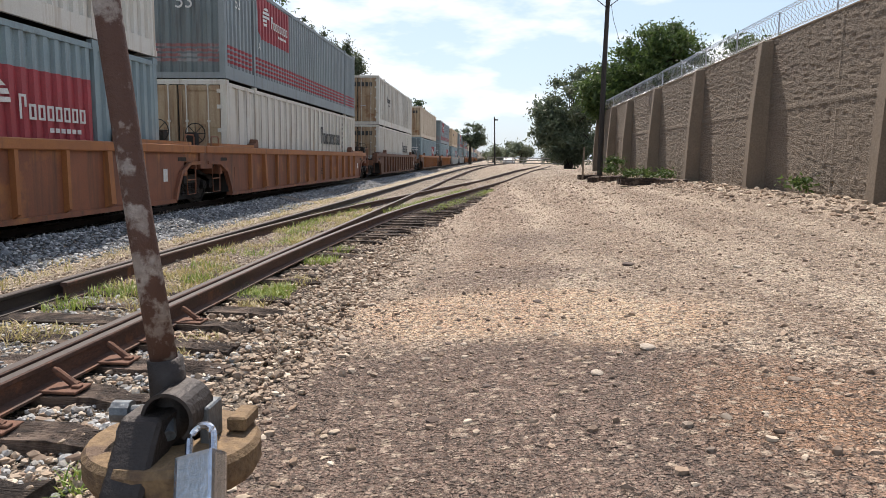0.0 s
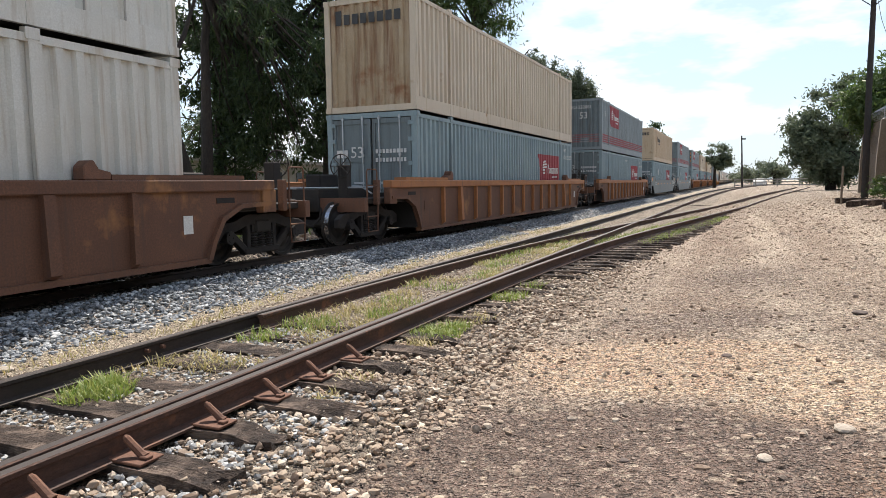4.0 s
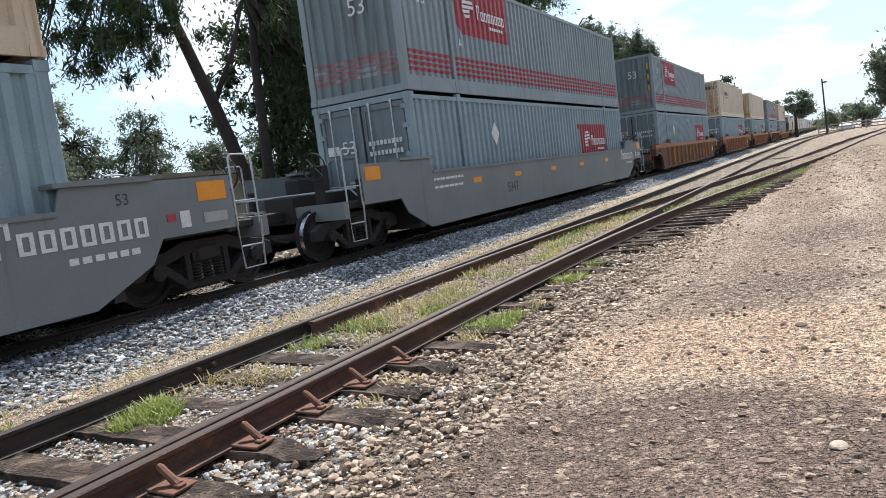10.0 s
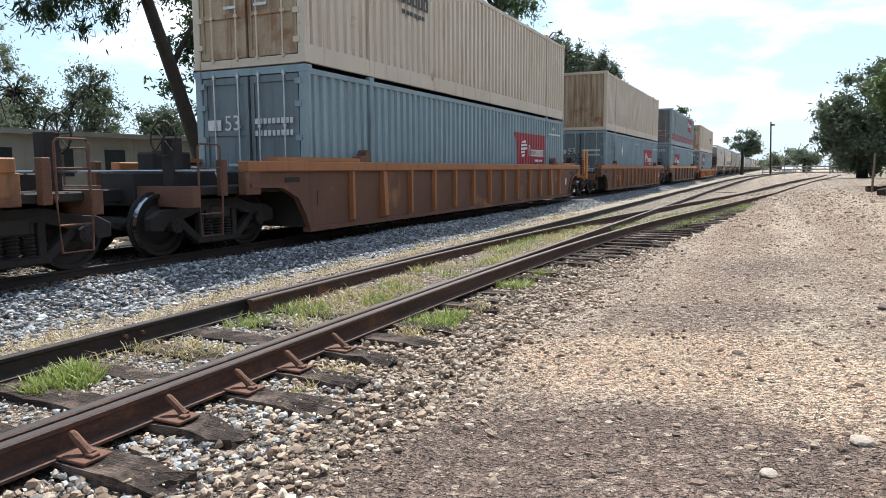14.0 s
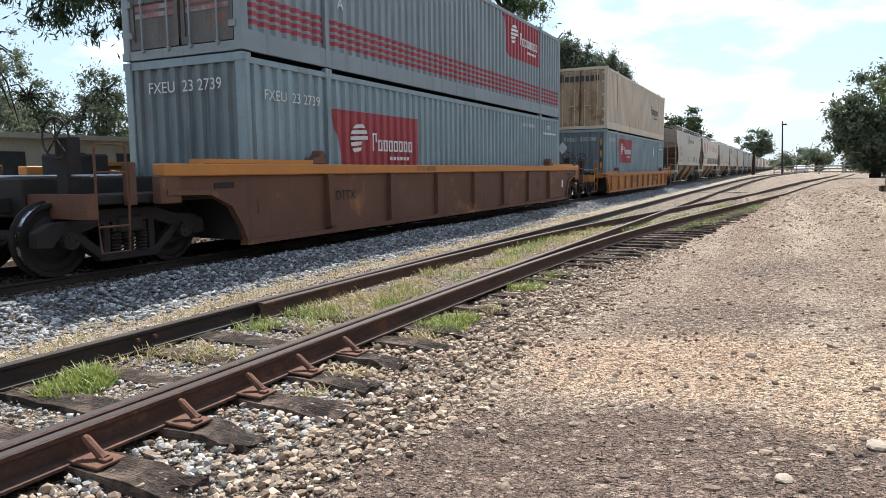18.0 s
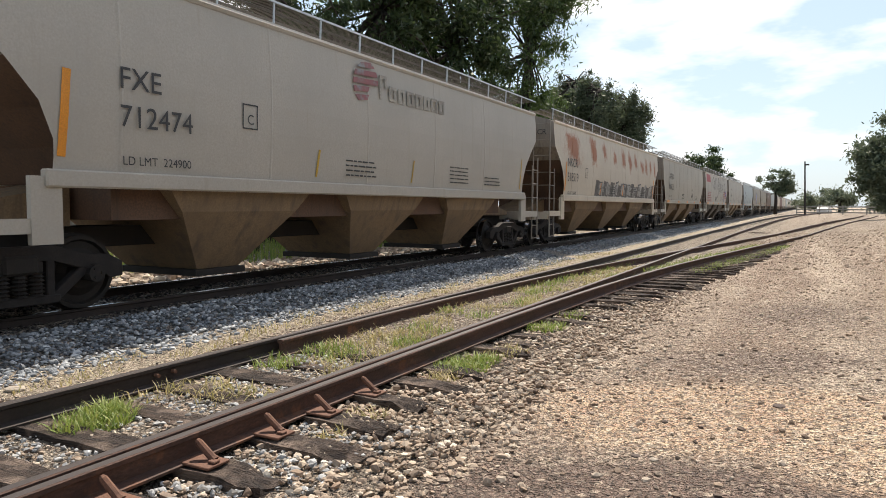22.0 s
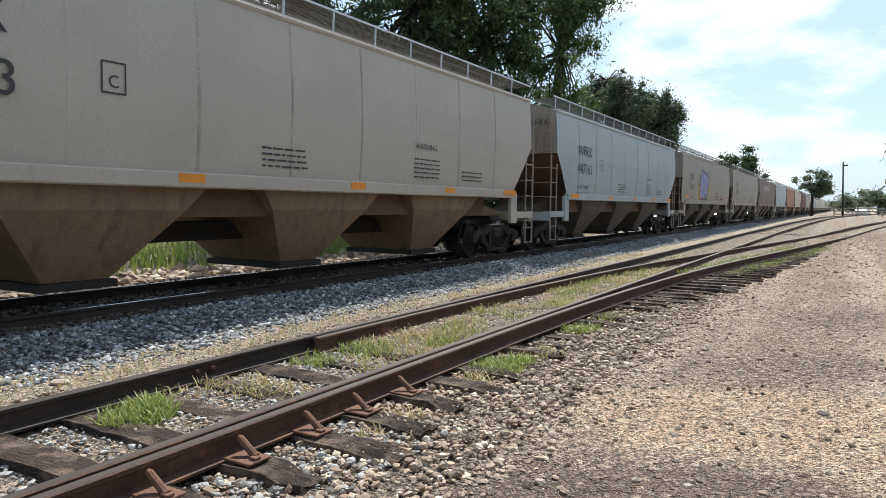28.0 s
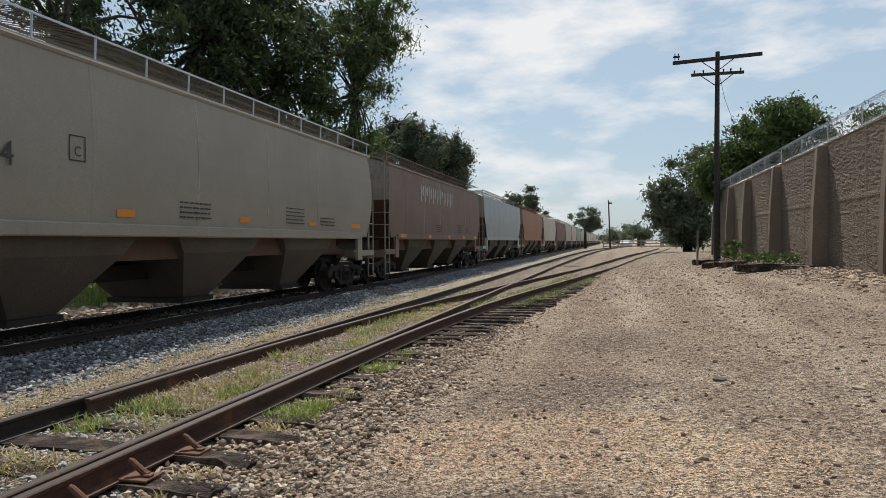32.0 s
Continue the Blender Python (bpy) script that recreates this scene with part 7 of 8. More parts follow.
        k += 1
    # graffiti of the fourth hopper
    bm = bmesh.new()
    for z0, z1 in zip((3.3, 3.6), (3.6, 3.9)):
        bm.faces.new([bm.verts.new((side_x(z), yy, z)) for yy, z in ((-7.4, z0), (-5.0, z0), (-5.2, z1), (-7.6, z1))])
    part("logo_panel", bm, M_RED, HOP[3], "faded red painted panel")
    for r in range(6):
        bm = bmesh.new()
        stroke(bm, [(-6.8, 1.78 + 0.14 * r), (-3.9 - 0.2 * r, 1.78 + 0.14 * r)], 0.06, side_x)
        part("stripe", bm, M_RED, HOP[3], "faded red stripe")
    random.seed(15)
    for i in range(11):
        bm = bmesh.new()
        cy, r = -3.0 + i * 0.95, random.uniform(0.35, 0.7)
        a0 = random.uniform(0, 6)
        stroke(bm, [(cy + r * math.cos(a0 + k * 0.5), 2.7 + r * 1.1 * math.sin(a0 + k * 0.5) + 0.1 * k) for k in range(9)], 0.09, side_x)
        part("graffiti_stroke", bm, M_BLACK, HOP[3], "black graffiti stroke")
    for y, z, r in ((6.3, 2.4, 0.4), (5.2, 1.95, 0.2)):
        bm = bmesh.new()
        blot(bm, y, z, r, r, int(z * 10))
        part("graffiti_blot", bm, M_SPRAYB, HOP[3], "blue spray paint")
    for r in range(4):
        bm = bmesh.new()
        stroke(bm, [(4.4, 2.15 + 0.16 * r), (7.0, 2.1 + 0.16 * r)], 0.07, side_x)
        part("stripe", bm, M_RED, HOP[3], "faded red stripe")
    # violet piece on the seventh hopper
    outline = [(-2.75, 1.75), (-2.95, 2.5), (-2.9, 3.0), (-2.45, 3.05), (-2.4, 3.35), (-1.5, 3.3), (-1.45, 3.2), (-0.6, 3.2), (-0.55, 3.05), (-0.1, 3.0), (-0.1, 2.5), (-0.45, 2.35), (-0.5, 1.75)]
    bm = bmesh.new()
    for a, b, z0, z1 in ((-2.85, -2.35, 1.75, 2.95), (-2.35, -1.6, 1.7, 3.28), (-1.55, -0.75, 1.72, 3.2), (-0.7, -0.15, 1.75, 3.05)):
        zz = np.linspace(z0, z1, 5)
        for p, q in zip(zz, zz[1:]):
            bm.faces.new([bm.verts.new((side_x(z), yy, z)) for yy, z in ((a, p), (b, p), (b, q), (a, q))])
    part("graffiti_fill", bm, M_VIOLET, HOP[6], "violet graffiti fill").location = (0, -0.3, 0.04)
    bm = bmesh.new()
    stroke(bm, outline + outline[:1], 0.09, lambda z: side_x(z) + 0.006)
    part("graffiti_outline", bm, M_BLACK, HOP[6], "dark graffiti outline").location = (0, -0.3, 0.04)
    bm = bmesh.new()
    for pts in ([(-2.3, 1.8), (-2.25, 2.6), (-2.3, 3.2)], [(-1.6, 1.8), (-1.58, 3.15)], [(-0.75, 1.85), (-0.8, 2.4), (-0.7, 3.0)], [(-2.8, 2.3), (-2.4, 2.4)], [(-1.2, 2.2), (-1.15, 2.95)]):
        stroke(bm, pts, 0.06, lambda z: side_x(z) + 0.01)
    part("graffiti_line", bm, M_WHITE, HOP[6], "white graffiti line").location = (0, -0.3, 0.04)
    bm = bmesh.new()
    for a, b in ((-2.8, -1.9), (-1.8, -1.2), (-1.1, -0.4)):
        bm.faces.new([bm.verts.new((side_x(z), yy, z)) for yy, z in ((a, 1.68), (b, 1.68), (b, 1.8), (a, 1.8))])
    part("graffiti_base", bm, M_SPRAYO, HOP[6], "orange spray paint").location = (0, -0.3, 0.04)
    for y in (-3.1, -0.05):
        bm = bmesh.new()
        blot(bm, y, 2.3, 0.35, 0.5, 7)
        part("graffiti_blot", bm, M_YELLOW, HOP[6], "yellow spray paint").location = (0, -0.3, 0.04)
    # chalky tag on the rusty hopper
    random.seed(19)
    for i in range(9):
        bm = bmesh.new()
        y = -4 + i * 0.62
        stroke(bm, [(y, 3.0), (y + 0.1, 3.6), (y + 0.3, 3.0 + 0.3 * random.random()), (y + 0.42, 3.55)], 0.09, side_x)
        part("graffiti_stroke", bm, M_WHITE, HOP[8], "chalky white graffiti stroke")


dress_hoppers()


# ---- switch stand ----
def build_switch_stand():
    M_FLAKE = mat("flaking_white_mast_paint", (0.46, 0.42, 0.38), (0.3, 0.25, 0.22), 0.7, 0, 14, 70, 0.5, stain=(0.1, 0.05, 0.035), stain_at=(0.44, 0.49))
    M_TABLE = mat("worn_yellow_brown_table", (0.3, 0.2, 0.1), (0.17, 0.11, 0.06), 0.85, 0, 12, 70, 0.6, stain=(0.11, 0.07, 0.045), stain_at=(0.55, 0.63))
    M_IRON = mat("greasy_black_iron", (0.035, 0.03, 0.028), (0.06, 0.05, 0.045), 0.55, 0.4, 14, 80, 0.4)
    M_CHROME = mat("brushed_steel_padlock", (0.75, 0.78, 0.82), (0.6, 0.64, 0.7), 0.25, 1.0, 20, 120, 0.08)
    M_BRASS = mat("blue_grey_iron", (0.2, 0.23, 0.25), (0.13, 0.14, 0.15), 0.5, 0.5, 14, 80, 0.3)
    shrink = Matrix.LocRotScale((-0.2183, -0.0024, 0.1598), None, (0.89, 0.89, 0.89))
    t = thing("switch_stand", shrink @ pose(-2.53, 1.1, 0.03), "old iron switch stand with a leaning mast and a shiny padlock", "switch stand")
    bm = bmesh.new()
    tube(bm, [(0, 0, -0.28), (0, 0, 0.0), (0, 0, 0.45), (0, 0, 0.9)], [0.2, 0.16, 0.085, 0.075], 14)
    part("column", bm, M_IRON, t)
    bm = bmesh.new()
    rim = [(0.138, 0.875), (0.147, 0.892), (0.147, 0.924), (0.139, 0.935), (0.05, 0.938)]
    for (r0, z0), (r1, z1) in zip([(0.05, 0.86)] + rim, rim):
        for k in range(28):
            a, b = 2 * math.pi * k / 28, 2 * math.pi * (k + 1) / 28
            bm.faces.new([bm.verts.new((r * math.cos(g), r * math.sin(g), z)) for r, g, z in ((r0, a, z0), (r0, b, z0), (r1, b, z1), (r1, a, z1))])
    bmesh.ops.remove_doubles(bm, verts=bm.verts, dist=0.0005)
    part("round_table", bm, M_TABLE, t, "worn yellow-brown round table")
    bm = bmesh.new()
    tube(bm, [(0, 0, 0.93), (0, 0, 0.98), (-0.008, 0, 1.03), (-0.012, 0, 1.075)], [0.045, 0.038, 0.031, 0.03], 14)
    spindle = part("spindle", bm, M_IRON, t, smooth=True)
    bm = bmesh.new()
    tube(bm, [(-0.012, 0, 1.06), (-0.045, 0, 1.3), (-0.087, 0, 1.67), (-0.125, 0, 2.0), (-0.16, 0, 2.35)], [0.023, 0.022, 0.0215, 0.021, 0.02], 14)
    part("mast", bm, M_FLAKE, t, "flaking white paint over rust", smooth=True)
    # open hood over the lock hasp
    bm = bmesh.new()
    n = 18
    for r0, r1, y0, y1 in ((0.044, 0.044, -0.075, 0.01), (0.038, 0.038, -0.075, 0.01), (0.038, 0.044, -0.075, -0.075)):
        for k in range(n):
            a, b = radians(-50 + 280 * k / n), radians(-50 + 280 * (k + 1) / n)
            bm.faces.new([bm.verts.new((0.024 + r * math.cos(g), y, 0.995 + r * math.sin(g))) for r, y, g in ((r0, y0, a), (r0, y0, b), (r1, y1, b), (r1, y1, a))])
    part("hood", bm, M_IRON, spindle)
    bm = bmesh.new()
    tube(bm, [(0.0, -0.02, 0.99), (0.024, -0.07, 0.965)], 0.012, 8)
    part("hasp", bm, M_BRASS, spindle)
    bm = bmesh.new()
    prism(bm, [(-0.09, 0.62), (-0.165, 0.62), (-0.16, 0.9), (-0.085, 1.0), (-0.02, 1.0), (-0.02, 0.94), (-0.09, 0.94)], 0, -0.05, 0.02)
    bevelled(bm, 0.006)
    part("lock_bracket", bm, M_IRON, spindle)
    for z in (0.8, 0.72):
        bm = bmesh.new()
        tube(bm, [(-0.045, -0.13, z), (-0.06, -0.13, z), (-0.061, -0.13, z), (-0.085, -0.13, z)], [0.012, 0.012, 0.02, 0.02], 8)
        part("bolt", bm, M_IRON, spindle)
    for x, z, l in ((-0.05, 0.985, 0.045), (-0.045, 0.945, 0.04), (-0.02, 0.915, 0.03)):
        bm = bmesh.new()
        tube(bm, [(x + 0.03, -0.01, z), (x - l * 0.3, -0.02, z), (x - l * 0.32, -0.02, z), (x - l, -0.022, z)], [0.011, 0.011, 0.019, 0.019], 10)
        part("bolt", bm, M_BRASS, spindle)
    bm = bmesh.new()
    box(bm, 0.058, 0.075, -0.03, 0.03, 0.935, 1.0)
    bevelled(bm, 0.003)
    part("bracket", bm, M_BRASS, spindle)
    bm = bmesh.new()
    box(bm, 0.085, 0.12, 0.02, 0.09, 0.939, 0.965)
    bevelled(bm, 0.004)
    part("stop_lug", bm, M_TABLE, spindle, "worn brown lug")
    lock = thing("padlock", shrink @ pose(-2.428, 0.97, 0.958, -34, -20, -8) @ Matrix.Diagonal((1.15, 1.15, 1.15, 1)), "heavy shiny steel padlock hanging from the switch stand", "padlock")
    bm = bmesh.new()
    box(bm, -0.031, 0.031, -0.017, 0.017, -0.042, 0.03)
    bevelled(bm, 0.006, 2)
    part("lock_body", bm, M_CHROME, lock)
    bm = bmesh.new()
    arc = [(0.02 * math.cos(a), 0, 0.05 + 0.02 * math.sin(a)) for a in (math.pi * k / 10 for k in range(11))]
    tube(bm, [(0.02, 0, 0.02)] + arc + [(-0.02, 0, 0.02)], 0.0055, 8)
    part("shackle", bm, M_CHROME, lock)
    bm = bmesh.new()
    box(bm, -0.033, 0.033, -0.019, 0.019, -0.05, -0.042)
    part("base_cap", bm, M_BLACK, lock)


build_switch_stand()


# ---- loose stones, grass, litter ----
def build_loose():
    def clear_of_rails(xs, ys):
        return np.array([abs(x - siding_near(y)) > 0.06 and abs(x - siding_far(y)) > 0.06 for x, y in zip(xs, ys)])
    def off_ties(p, keep=0.08):
        """Leaves most stones that would lie on a tie out."""
        on = np.array([any(abs(y - t) < 0.12 for t in (1.35, 1.95, 2.55, 3.12, 3.72, 4.3, 4.83, 5.42)) for y in p[:, 1]]) & (p[:, 0] < -3.86)
        return p[~on | (rng.uniform(size=len(p)) < keep)]
    p = scatter(-4.55, -2.7, -1, 14, 1250, clear_of_rails)
    edge = np.array([-3.35 + 0.3 * noise.noise((y * 0.9, 2.0, 0.0)) for y in p[:, 1]])
    p = off_ties(p[rng.uniform(size=len(p)) < np.clip(1.0 - (p[:, 0] - edge) / 0.3, 0.07, 1.0) * (1 - 0.45 * (p[:, 1] > 6.5) * (p[:, 0] < -3.8))])
    p[:, 2] += rng.uniform(-0.015, 0.03, len(p)) * (p[:, 0] < -3.3)
    stones("ballast_stones", p, 0.012 + 0.062 * rng.uniform(size=len(p)) ** 2.6, M_STONE, "loose tan and grey stones beside the siding rail")
    p = off_ties(scatter(-4.52, -3.75, 0.8, 5.0, 900))
    p[:, 2] += rng.uniform(-0.01, 0.025, len(p))
    stones("pale_ballast", p, 0.016 + 0.05 * rng.uniform(size=len(p)) ** 2.0, M_LIME, "pale crushed limestone between the tie ends")
    p = off_ties(scatter(-6.05, -4.75, 1.0, 6.4, 520), 0.05)
    p[:, 2] += rng.uniform(-0.01, 0.02, len(p))
    stones("pale_ballast", p, 0.014 + 0.042 * rng.uniform(size=len(p)) ** 1.8, M_LIME, "pale crushed limestone between the rails")
    p = np.array([(x, y + rng.uniform(-0.1, 0.1), 0.068) for y in (1.95, 2.55, 3.12, 3.72, 4.3, 4.83, 5.42) for x in (*rng.uniform(-4.3, -3.85, 12), *rng.uniform(-6.0, -4.75, 10))])
    stones("tie_stones", p, 0.01 + 0.025 * rng.uniform(size=len(p)) ** 1.5, M_STONE, "small stones lying on the ties", 0.2)
    p = off_ties(scatter(-7.0, -4.7, -1, 18, 360, clear_of_rails), 0.04)
    stones("ballast_stones", p, 0.012 + 0.04 * rng.uniform(size=len(p)) ** 1.8, M_STONE, "loose stones and dirt between the siding rails")
    p = scatter(-3.7, -2.9, 14, 34, 60, clear_of_rails)
    stones("ballast_stones", p, rng.uniform(0.03, 0.08, len(p)), M_STONE, "loose tan and grey stones beside the siding rail")
    p = scatter(-8.9, -7.45, 0.5, 21, 820)
    fade = (p[:, 0] + 8.9) / 1.45
    p = p[rng.uniform(size=len(p)) > 0.9 * fade ** 3]
    p[:, 2] += rng.uniform(-0.02, 0.035, len(p)) * (p[:, 0] < -7.9)
    stones("main_ballast", p, 0.027 + 0.052 * rng.uniform(size=len(p)) ** 1.4, M_BALLAST, "bluish grey crushed ballast of the main track")
    p = scatter(-9.0, -7.7, 22, 70, 170)
    stones("main_ballast", p, rng.uniform(0.05, 0.11, len(p)), M_BALLAST, "bluish grey crushed ballast of the main track", chips=True)
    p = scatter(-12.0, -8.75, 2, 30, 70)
    stones("bed_stones", p, rng.uniform(0.04, 0.09, len(p)), M_BEDDARK, "blackish ballast under the main track", chips=True)
    p = scatter(-8.0, -6.9, 0, 24, 160)
    stones("strip_gravel", p, rng.uniform(0.012, 0.04, len(p)), M_PEBBLE, "pale gravel strip between the tracks", 0.4, True)
    p = scatter(-3.3, 3.4, 2.2, 9, 60)
    stones("yard_gravel", p, 0.014 + 0.05 * rng.uniform(size=len(p)) ** 3.2, M_PEBBLE, "small stones strewn over the yard", 0.35)
    p = scatter(-3.2, 4.6, 9, 18, 40)
    stones("yard_gravel", p, 0.018 + 0.06 * rng.uniform(size=len(p)) ** 3, M_FARPEBBLE, "small stones strewn over the yard", 0.35)
    p = scatter(-3.0, 4.6, 18, 42, 14)
    stones("yard_gravel", p, 0.04 + 0.09 * rng.uniform(size=len(p)) ** 3, M_FARPEBBLE, "small stones strewn over the yard", 0.35)
    p = scatter(-3.3, 3.4, 1.2, 9, 430)
    heap = np.array([noise.noise((x * 1.3, y * 0.9, 7.0)) for x, y in p[:, :2]])
    p = p[rng.uniform(size=len(p)) < (0.55 + 0.9 * heap) * np.where(p[:, 1] < 4.8, 0.35, 1.0)]
    stones("yard_gravel", p, rng.uniform(0.006, 0.02, len(p)), M_PEBBLE, "fine gravel strewn over the yard", 0.25, True)
    p = scatter(-3.2, 4.6, 9, 24, 110)
    heap = np.array([noise.noise((x * 0.9, y * 0.4, 7.0)) for x, y in p[:, :2]])
    p = p[rng.uniform(size=len(p)) < 0.55 + 0.9 * heap]
    stones("yard_gravel", p, rng.uniform(0.014, 0.045, len(p)), M_FARPEBBLE, "fine gravel strewn over the yard", 0.25, True)
    p = scatter(3.2, 4.8, 6, 40, 20)
    stones("wall_rubble", p, rng.uniform(0.04, 0.16, len(p)), M_STONE, "broken rubble along the foot of the wall")
    # single stones that catch the eye
    M_PALE = mat("pale_stone", (0.5, 0.43, 0.35), (0.4, 0.34, 0.275), 0.9, 0, 12, 60, 0.4)
    M_DARKS = mat("dark_stone", (0.1, 0.08, 0.07), (0.16, 0.12, 0.1), 0.9, 0, 12, 60, 0.4)
    random.seed(77)
    for x, y, size, m, lab in ((-2.18, 5.08, 0.055, M_PALE, "small pale stone lying in the dirt"), (-2.3, 5.13, 0.06, M_DARKS, "small dark stone lying in the dirt"), (-1.55, 6.4, 0.085, M_DARKS, "dark stone lying in the dirt"),
                               (-0.93, 4.6, 0.12, M_PALE, "flat pale stone lying in the dirt"), (-1.33, 4.15, 0.09, M_PALE, "flat pale stone lying in the dirt"), (-5.98, 6.65, 0.07, M_WHITE, "crumpled white scrap between the rails"),
                               (-0.4, 8.1, 0.14, M_DARKS, "dark stone lying in the dirt"), (-2.0, 4.05, 0.05, M_DARKS, "small dark stone lying in the dirt"), (0.6, 7.4, 0.11, M_PALE, "pale stone lying in the dirt"), (-7.35, 4.35, 0.16, M_PALE, "pale stone beside the track")):
        bm = bmesh.new()
        bmesh.ops.create_icosphere(bm, subdivisions=2, radius=size / 2)
        for v in bm.verts:
            v.co *= 1 + 0.3 * noise.noise(v.co * (1.6 / size) + Vector((x * 9, y * 7, 0)))
            v.co.z *= 0.34
        ob = new("stone" if m is not M_WHITE else "paper_scrap", mesh_of(bm, m))
        ob.matrix_basis = pose(x, y, ground_z(x, y) + size * 0.06, 0, 0, random.uniform(0, 360))
        tagged(ob, lab, "stone" if m is not M_WHITE else "litter")

    def blades(name, spots, material, label, length=(0.07, 0.2)):
        verts, faces = [], []
        for x, y, r, n in spots:
            for _ in range(n):
                a, k = rng.uniform(0, 6.283), r * rng.uniform() ** 0.6
                bx, by = x + k * math.cos(a), y + k * math.sin(a) * 1.2
                z = ground_z(bx, by) + 0.01
                h, lean, b = rng.uniform(*length), rng.uniform(0.02, 0.14), rng.uniform(0, 6.283)
                w = rng.uniform(0.003, 0.008)
                ca, sa = math.cos(b), math.sin(b)
                i = len(verts)
                verts += [(bx - w * sa, by + w * ca, z), (bx + w * sa, by - w * ca, z), (bx + lean * 0.4 * ca + w * 0.7 * sa, by + lean * 0.4 * sa - w * 0.7 * ca, z + h * 0.6),
                          (bx + lean * 0.4 * ca - w * 0.7 * sa, by + lean * 0.4 * sa + w * 0.7 * ca, z + h * 0.6), (bx + lean * ca, by + lean * sa, z + h)]
                faces += [(i, i + 1, i + 2, i + 3), (i + 3, i + 2, i + 4)]
        ob = soup(name, verts, faces, material)
        return tagged(ob, label, "grass", kind="stuff")
    green = [(-5.75, 3.95, 0.24, 620), (-5.85, 4.1, 0.12, 260), (-5.8, 5.9, 0.22, 160), (-5.7, 6.6, 0.28, 220), (-5.2, 7.3, 0.2, 130), (-4.28, 6.75, 0.26, 620), (-4.2, 7.1, 0.14, 200), (-4.3, 9.2, 0.25, 260), (-4.25, 10.2, 0.2, 140), (-6.75, 3.4, 0.15, 70), (-3.75, 2.75, 0.08, 60)]
    green += [(-5.5 + 0.3 * math.sin(k), 8.0 + 1.3 * k, 0.22, 70) for k in range(6)] + [(-5.4 + 0.35 * math.sin(2.3 * k), 6.4 + 1.5 * k, 0.22, 50) for k in range(8)] + [(siding_near(y) + 0.4, y, 0.3, 75) for y in np.arange(18, 30, 0.7)] + [(siding_near(y) - 0.42, y, 0.3, 80) for y in np.arange(17, 29, 0.7)]
    green += [(-5.6, y, 0.3, 50) for y in np.arange(12, 22, 0.7)]
    blades("grass", green, M_GRASS, "tufts of green grass between the rails and ties", (0.03, 0.12))
    dry = [(rng.uniform(-6.0, -4.8), rng.uniform(4.5, 18), 0.25, 60) for _ in range(70)] + [(-4.2, 7.6, 0.25, 180), (-4.25, 6.3, 0.15, 120), (-4.2, 5.0, 0.15, 60), (-4.15, 4.55, 0.1, 50)]
    dry += [(rng.uniform(-7.7, -7.0), y, 0.25, 35) for y in np.arange(3, 24, 0.5)]
    blades("dry_grass", dry, M_STRAW, "dry straw-coloured grass along the siding", (0.025, 0.09))
    # weeds, logs and boards at the wall's foot
    for x, y, r, n in ((3.7, 34.5, 0.9, 420), (4.2, 27, 0.8, 260), (4.55, 15.5, 0.4, 60), (3.9, 30, 0.7, 200)):
        v, f = leaf_cloud([(Vector((x + rng.uniform(-r, r) * 0.6, y + rng.uniform(-r, r), ground_z(x, y) + rng.uniform(0.1, 0.35 if y < 33 else 1.0))), (0.3, 0.3, 0.22), 1) for _ in range(9)], n * 3, 0.07)
        tagged(soup("weeds", v, f, M_LEAF_B), "low green weeds at the foot of the wall", "weeds", kind="stuff")
    random.seed(8)
    for x, y, l, turn in ((3.6, 24.6, 2.6, 4), (3.45, 24.2, 2.2, -3), (2.6, 30.5, 2.4, 62), (3.0, 29.5, 1.8, 50), (2.6, 33.6, 1.2, 10)):
        bm = bmesh.new()
        box(bm, -l / 2, l / 2, -0.13, 0.13, 0, 0.2)
        bmesh.ops.subdivide_edges(bm, edges=[e for e in bm.edges if abs(e.verts[0].co.x - e.verts[1].co.x) > 0.5], cuts=5)
        for v in bm.verts:
            v.co += Vector((0, random.uniform(-0.03, 0.03), random.uniform(-0.03, 0.02)))
        ob = new("old_tie", mesh_of(bm, M_TIE))
        ob.matrix_basis = pose(x, y, ground_z(x, y) - 0.02, 0, 0, turn)
        tagged(ob, "old weathered railway tie lying by the wall", "railway tie", "discarded ties")


build_loose()


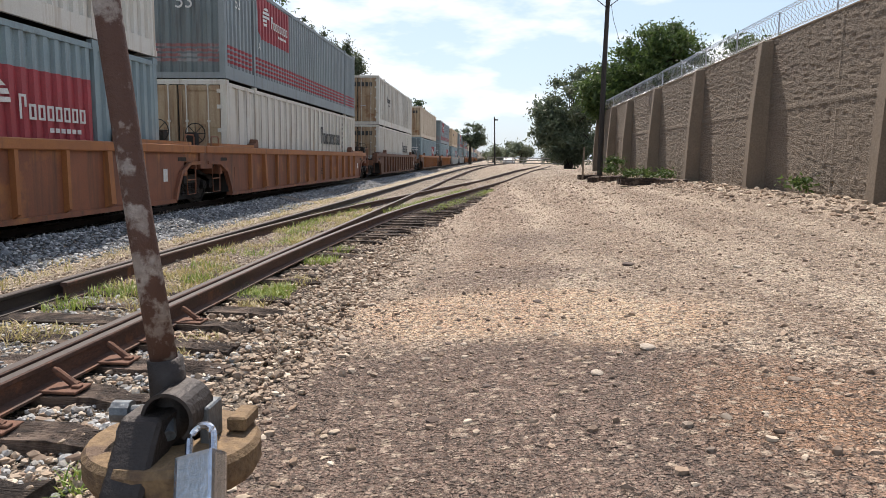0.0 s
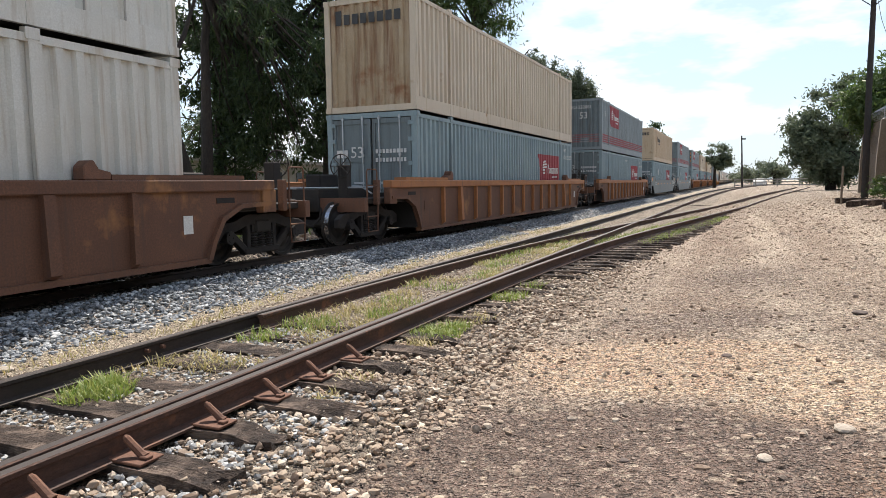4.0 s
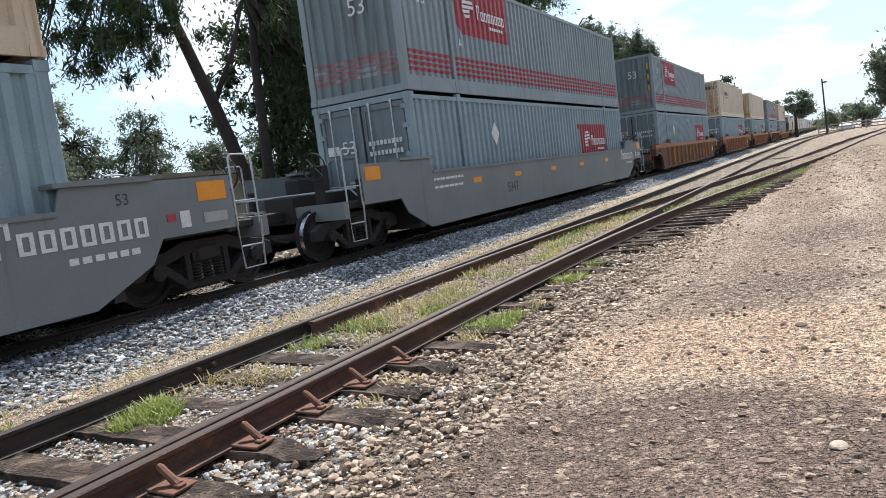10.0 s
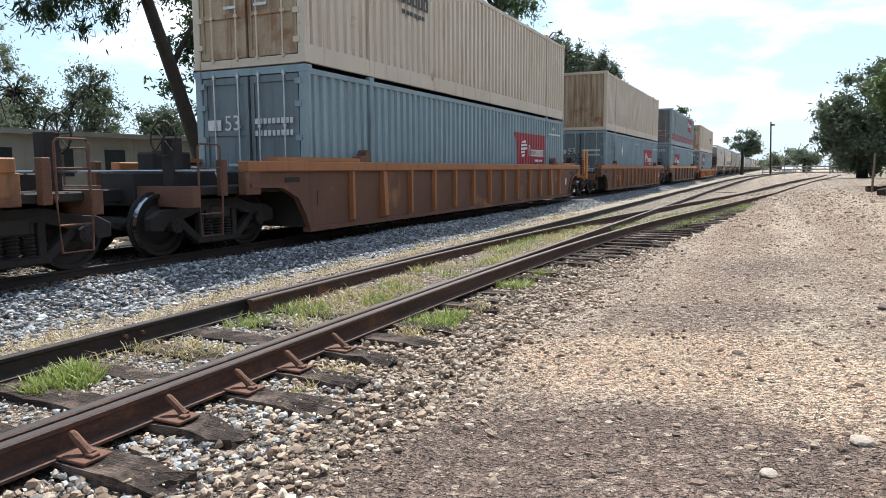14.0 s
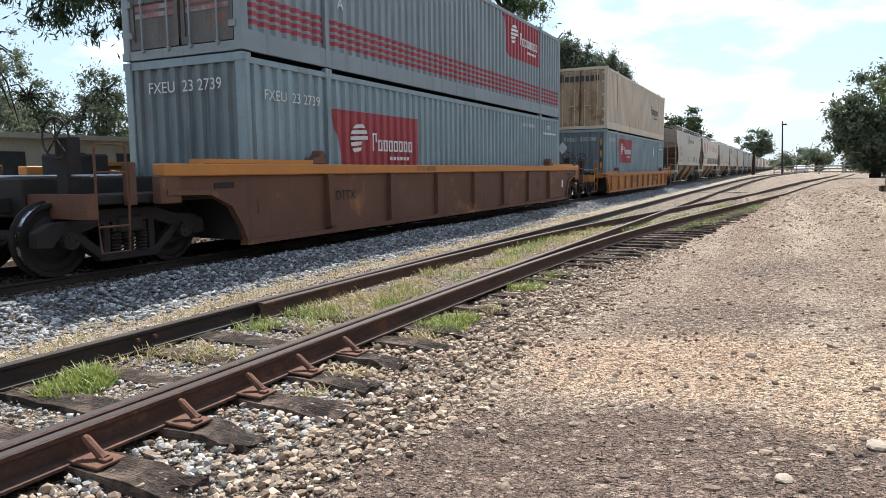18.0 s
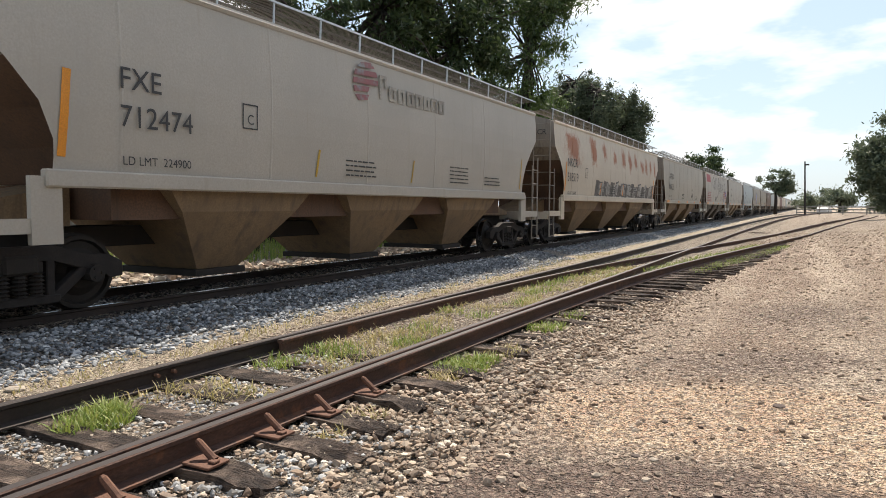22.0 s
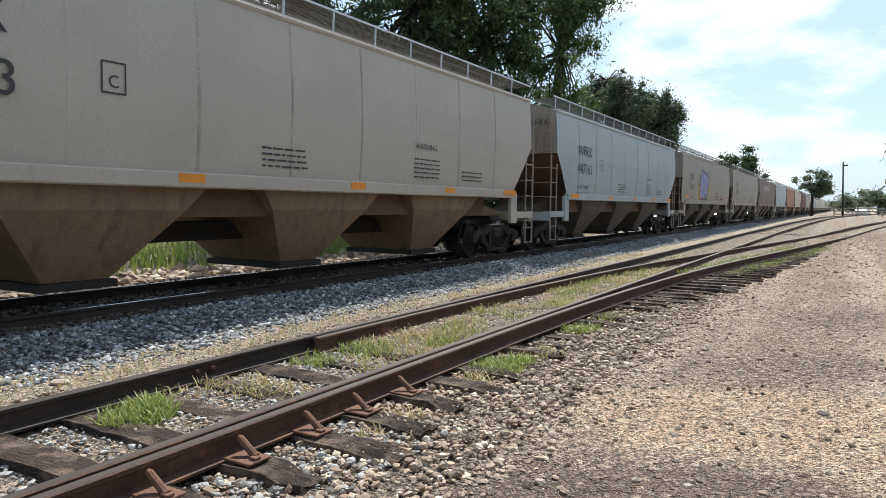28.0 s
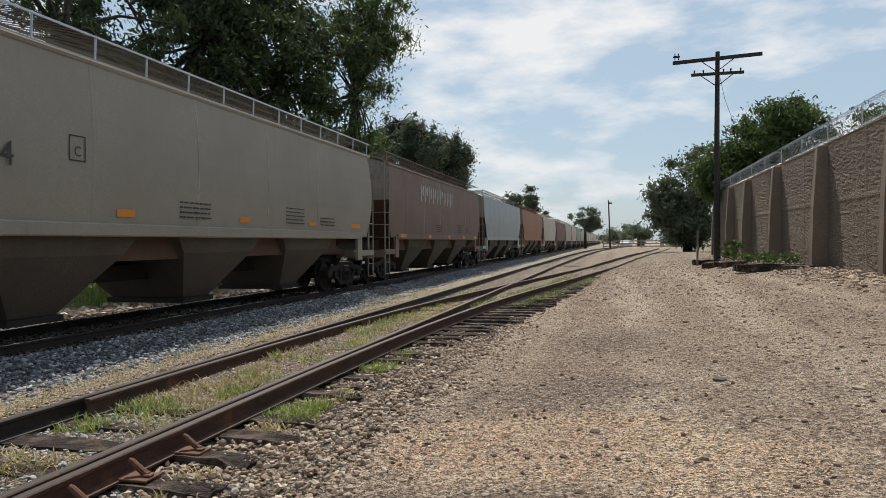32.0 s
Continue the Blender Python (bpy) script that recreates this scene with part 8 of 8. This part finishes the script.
# ---- beyond the train and at the end of the yard ----
def build_background():
    M_CONC = mat("weathered_concrete", (0.4, 0.38, 0.34), (0.32, 0.3, 0.27), 0.9, 0, 0.8, 20, 0.2, streak=(0.22, 0.2, 0.18))
    M_GLASS = mat("dark_window_glass", (0.03, 0.035, 0.04), (0.05, 0.055, 0.06), 0.15, 0, 3, 30, 0.0)
    b = thing("low_building", pose(-30, 27, 0), "low grey concrete building across the line", "building")
    bm = bmesh.new()
    box(bm, -3, 3, -14, 14, -0.2, 2.9)
    part("wall", bm, M_CONC, b)
    bm = bmesh.new()
    box(bm, -3.3, 3.3, -14.3, 14.3, 2.904, 3.1)
    part("roof", bm, M_CONC, b)
    for y in np.arange(-12.5, 13, 2.5):
        bm = bmesh.new()
        box(bm, 3.004, 3.05, y - 0.5, y + 0.5, 1.3, 2.4)
        part("window", bm, M_GLASS, b)
    # grass bank and rubble across the line
    p = scatter(-14.5, -12.6, 3, 34, 30)
    stones("rubble_bank", p, rng.uniform(0.08, 0.3, len(p)), M_STONE, "pale rubble heaped across the main track")
    verts, faces = [], []
    for _ in range(9000):
        x, y = rng.uniform(-24, -14), rng.uniform(2, 42)
        z, h, a = ground_z(x, y), rng.uniform(0.15, 0.45), rng.uniform(0, 6.283)
        i = len(verts)
        w = 0.03
        verts += [(x - w * math.cos(a), y - w * math.sin(a), z), (x + w * math.cos(a), y + w * math.sin(a), z), (x + 0.1 * math.sin(a), y, z + h)]
        faces.append((i, i + 1, i + 2))
    tagged(soup("verge_grass", verts, faces, M_GRASS), "rough green grass across the line", "grass", kind="stuff")
    # fence line and parked vehicle in the far distance
    f = thing("far_fence", pose(7, 118, 0.35), "low weathered fence at the far end of the yard", "fence")
    for x in np.arange(-10, 14.1, 3):
        bm = bmesh.new()
        box(bm, x - 0.08, x + 0.08, -0.1, 0.1, -0.2, 1.5)
        part("post", bm, M_CONC, f)
    for z in (0.35, 0.8, 1.2):
        bm = bmesh.new()
        box(bm, -10, 14, -0.04, 0.04, z, z + 0.16)
        part("rail", bm, M_CONC, f)
    v = thing("parked_car", pose(1.0, 140, 0.4, 0, 0, 80), "small pale car parked far down the yard", "car")
    bm = bmesh.new()
    prism(bm, [(-2.1, 0.3), (2.1, 0.3), (2.1, 0.8), (1.2, 0.9), (0.6, 1.4), (-1.2, 1.4), (-1.9, 0.95), (-2.1, 0.9)], 1, -0.85, 0.85)
    part("body", bm, M_WHITE, v)
    for x in (-1.3, 1.3):
        for y in (-0.8, 0.8):
            bm = bmesh.new()
            tube(bm, [(x, y - 0.1, 0.3), (x, y + 0.1, 0.3)], 0.3, 12)
            part("wheel", bm, M_BLACK, v)


build_background()


def motions():
    for t, s in TRAIN:
        base = t.matrix_basis.copy()
        rows = []
        for k in (0.0, 8.0, 16.0, 24.0, 32.0):
            rows.append((k, Matrix.Translation((0, -SPEED * k, 0)) @ base))
        walk(t, rows)
    # wheels: the first of each place on a truck is keyed, the others roll by the same keys
    first = {}
    turn = SPEED / 0.455
    for ws, w in SPIN:
        if w in first:
            ws.rotation_mode = "QUATERNION"
            ws.animation_data_create()
            ws.animation_data.action = first[w].animation_data.action
            ws.animation_data.action_slot = first[w].animation_data.action_slot
        else:
            n = 960
            walk(ws, [(32.0 * k / n, Matrix.Translation((0, w, 0.46)) @ Matrix.Rotation(turn * 32.0 * k / n, 4, "X")) for k in range(n + 1)])
            first[w] = ws


motions()
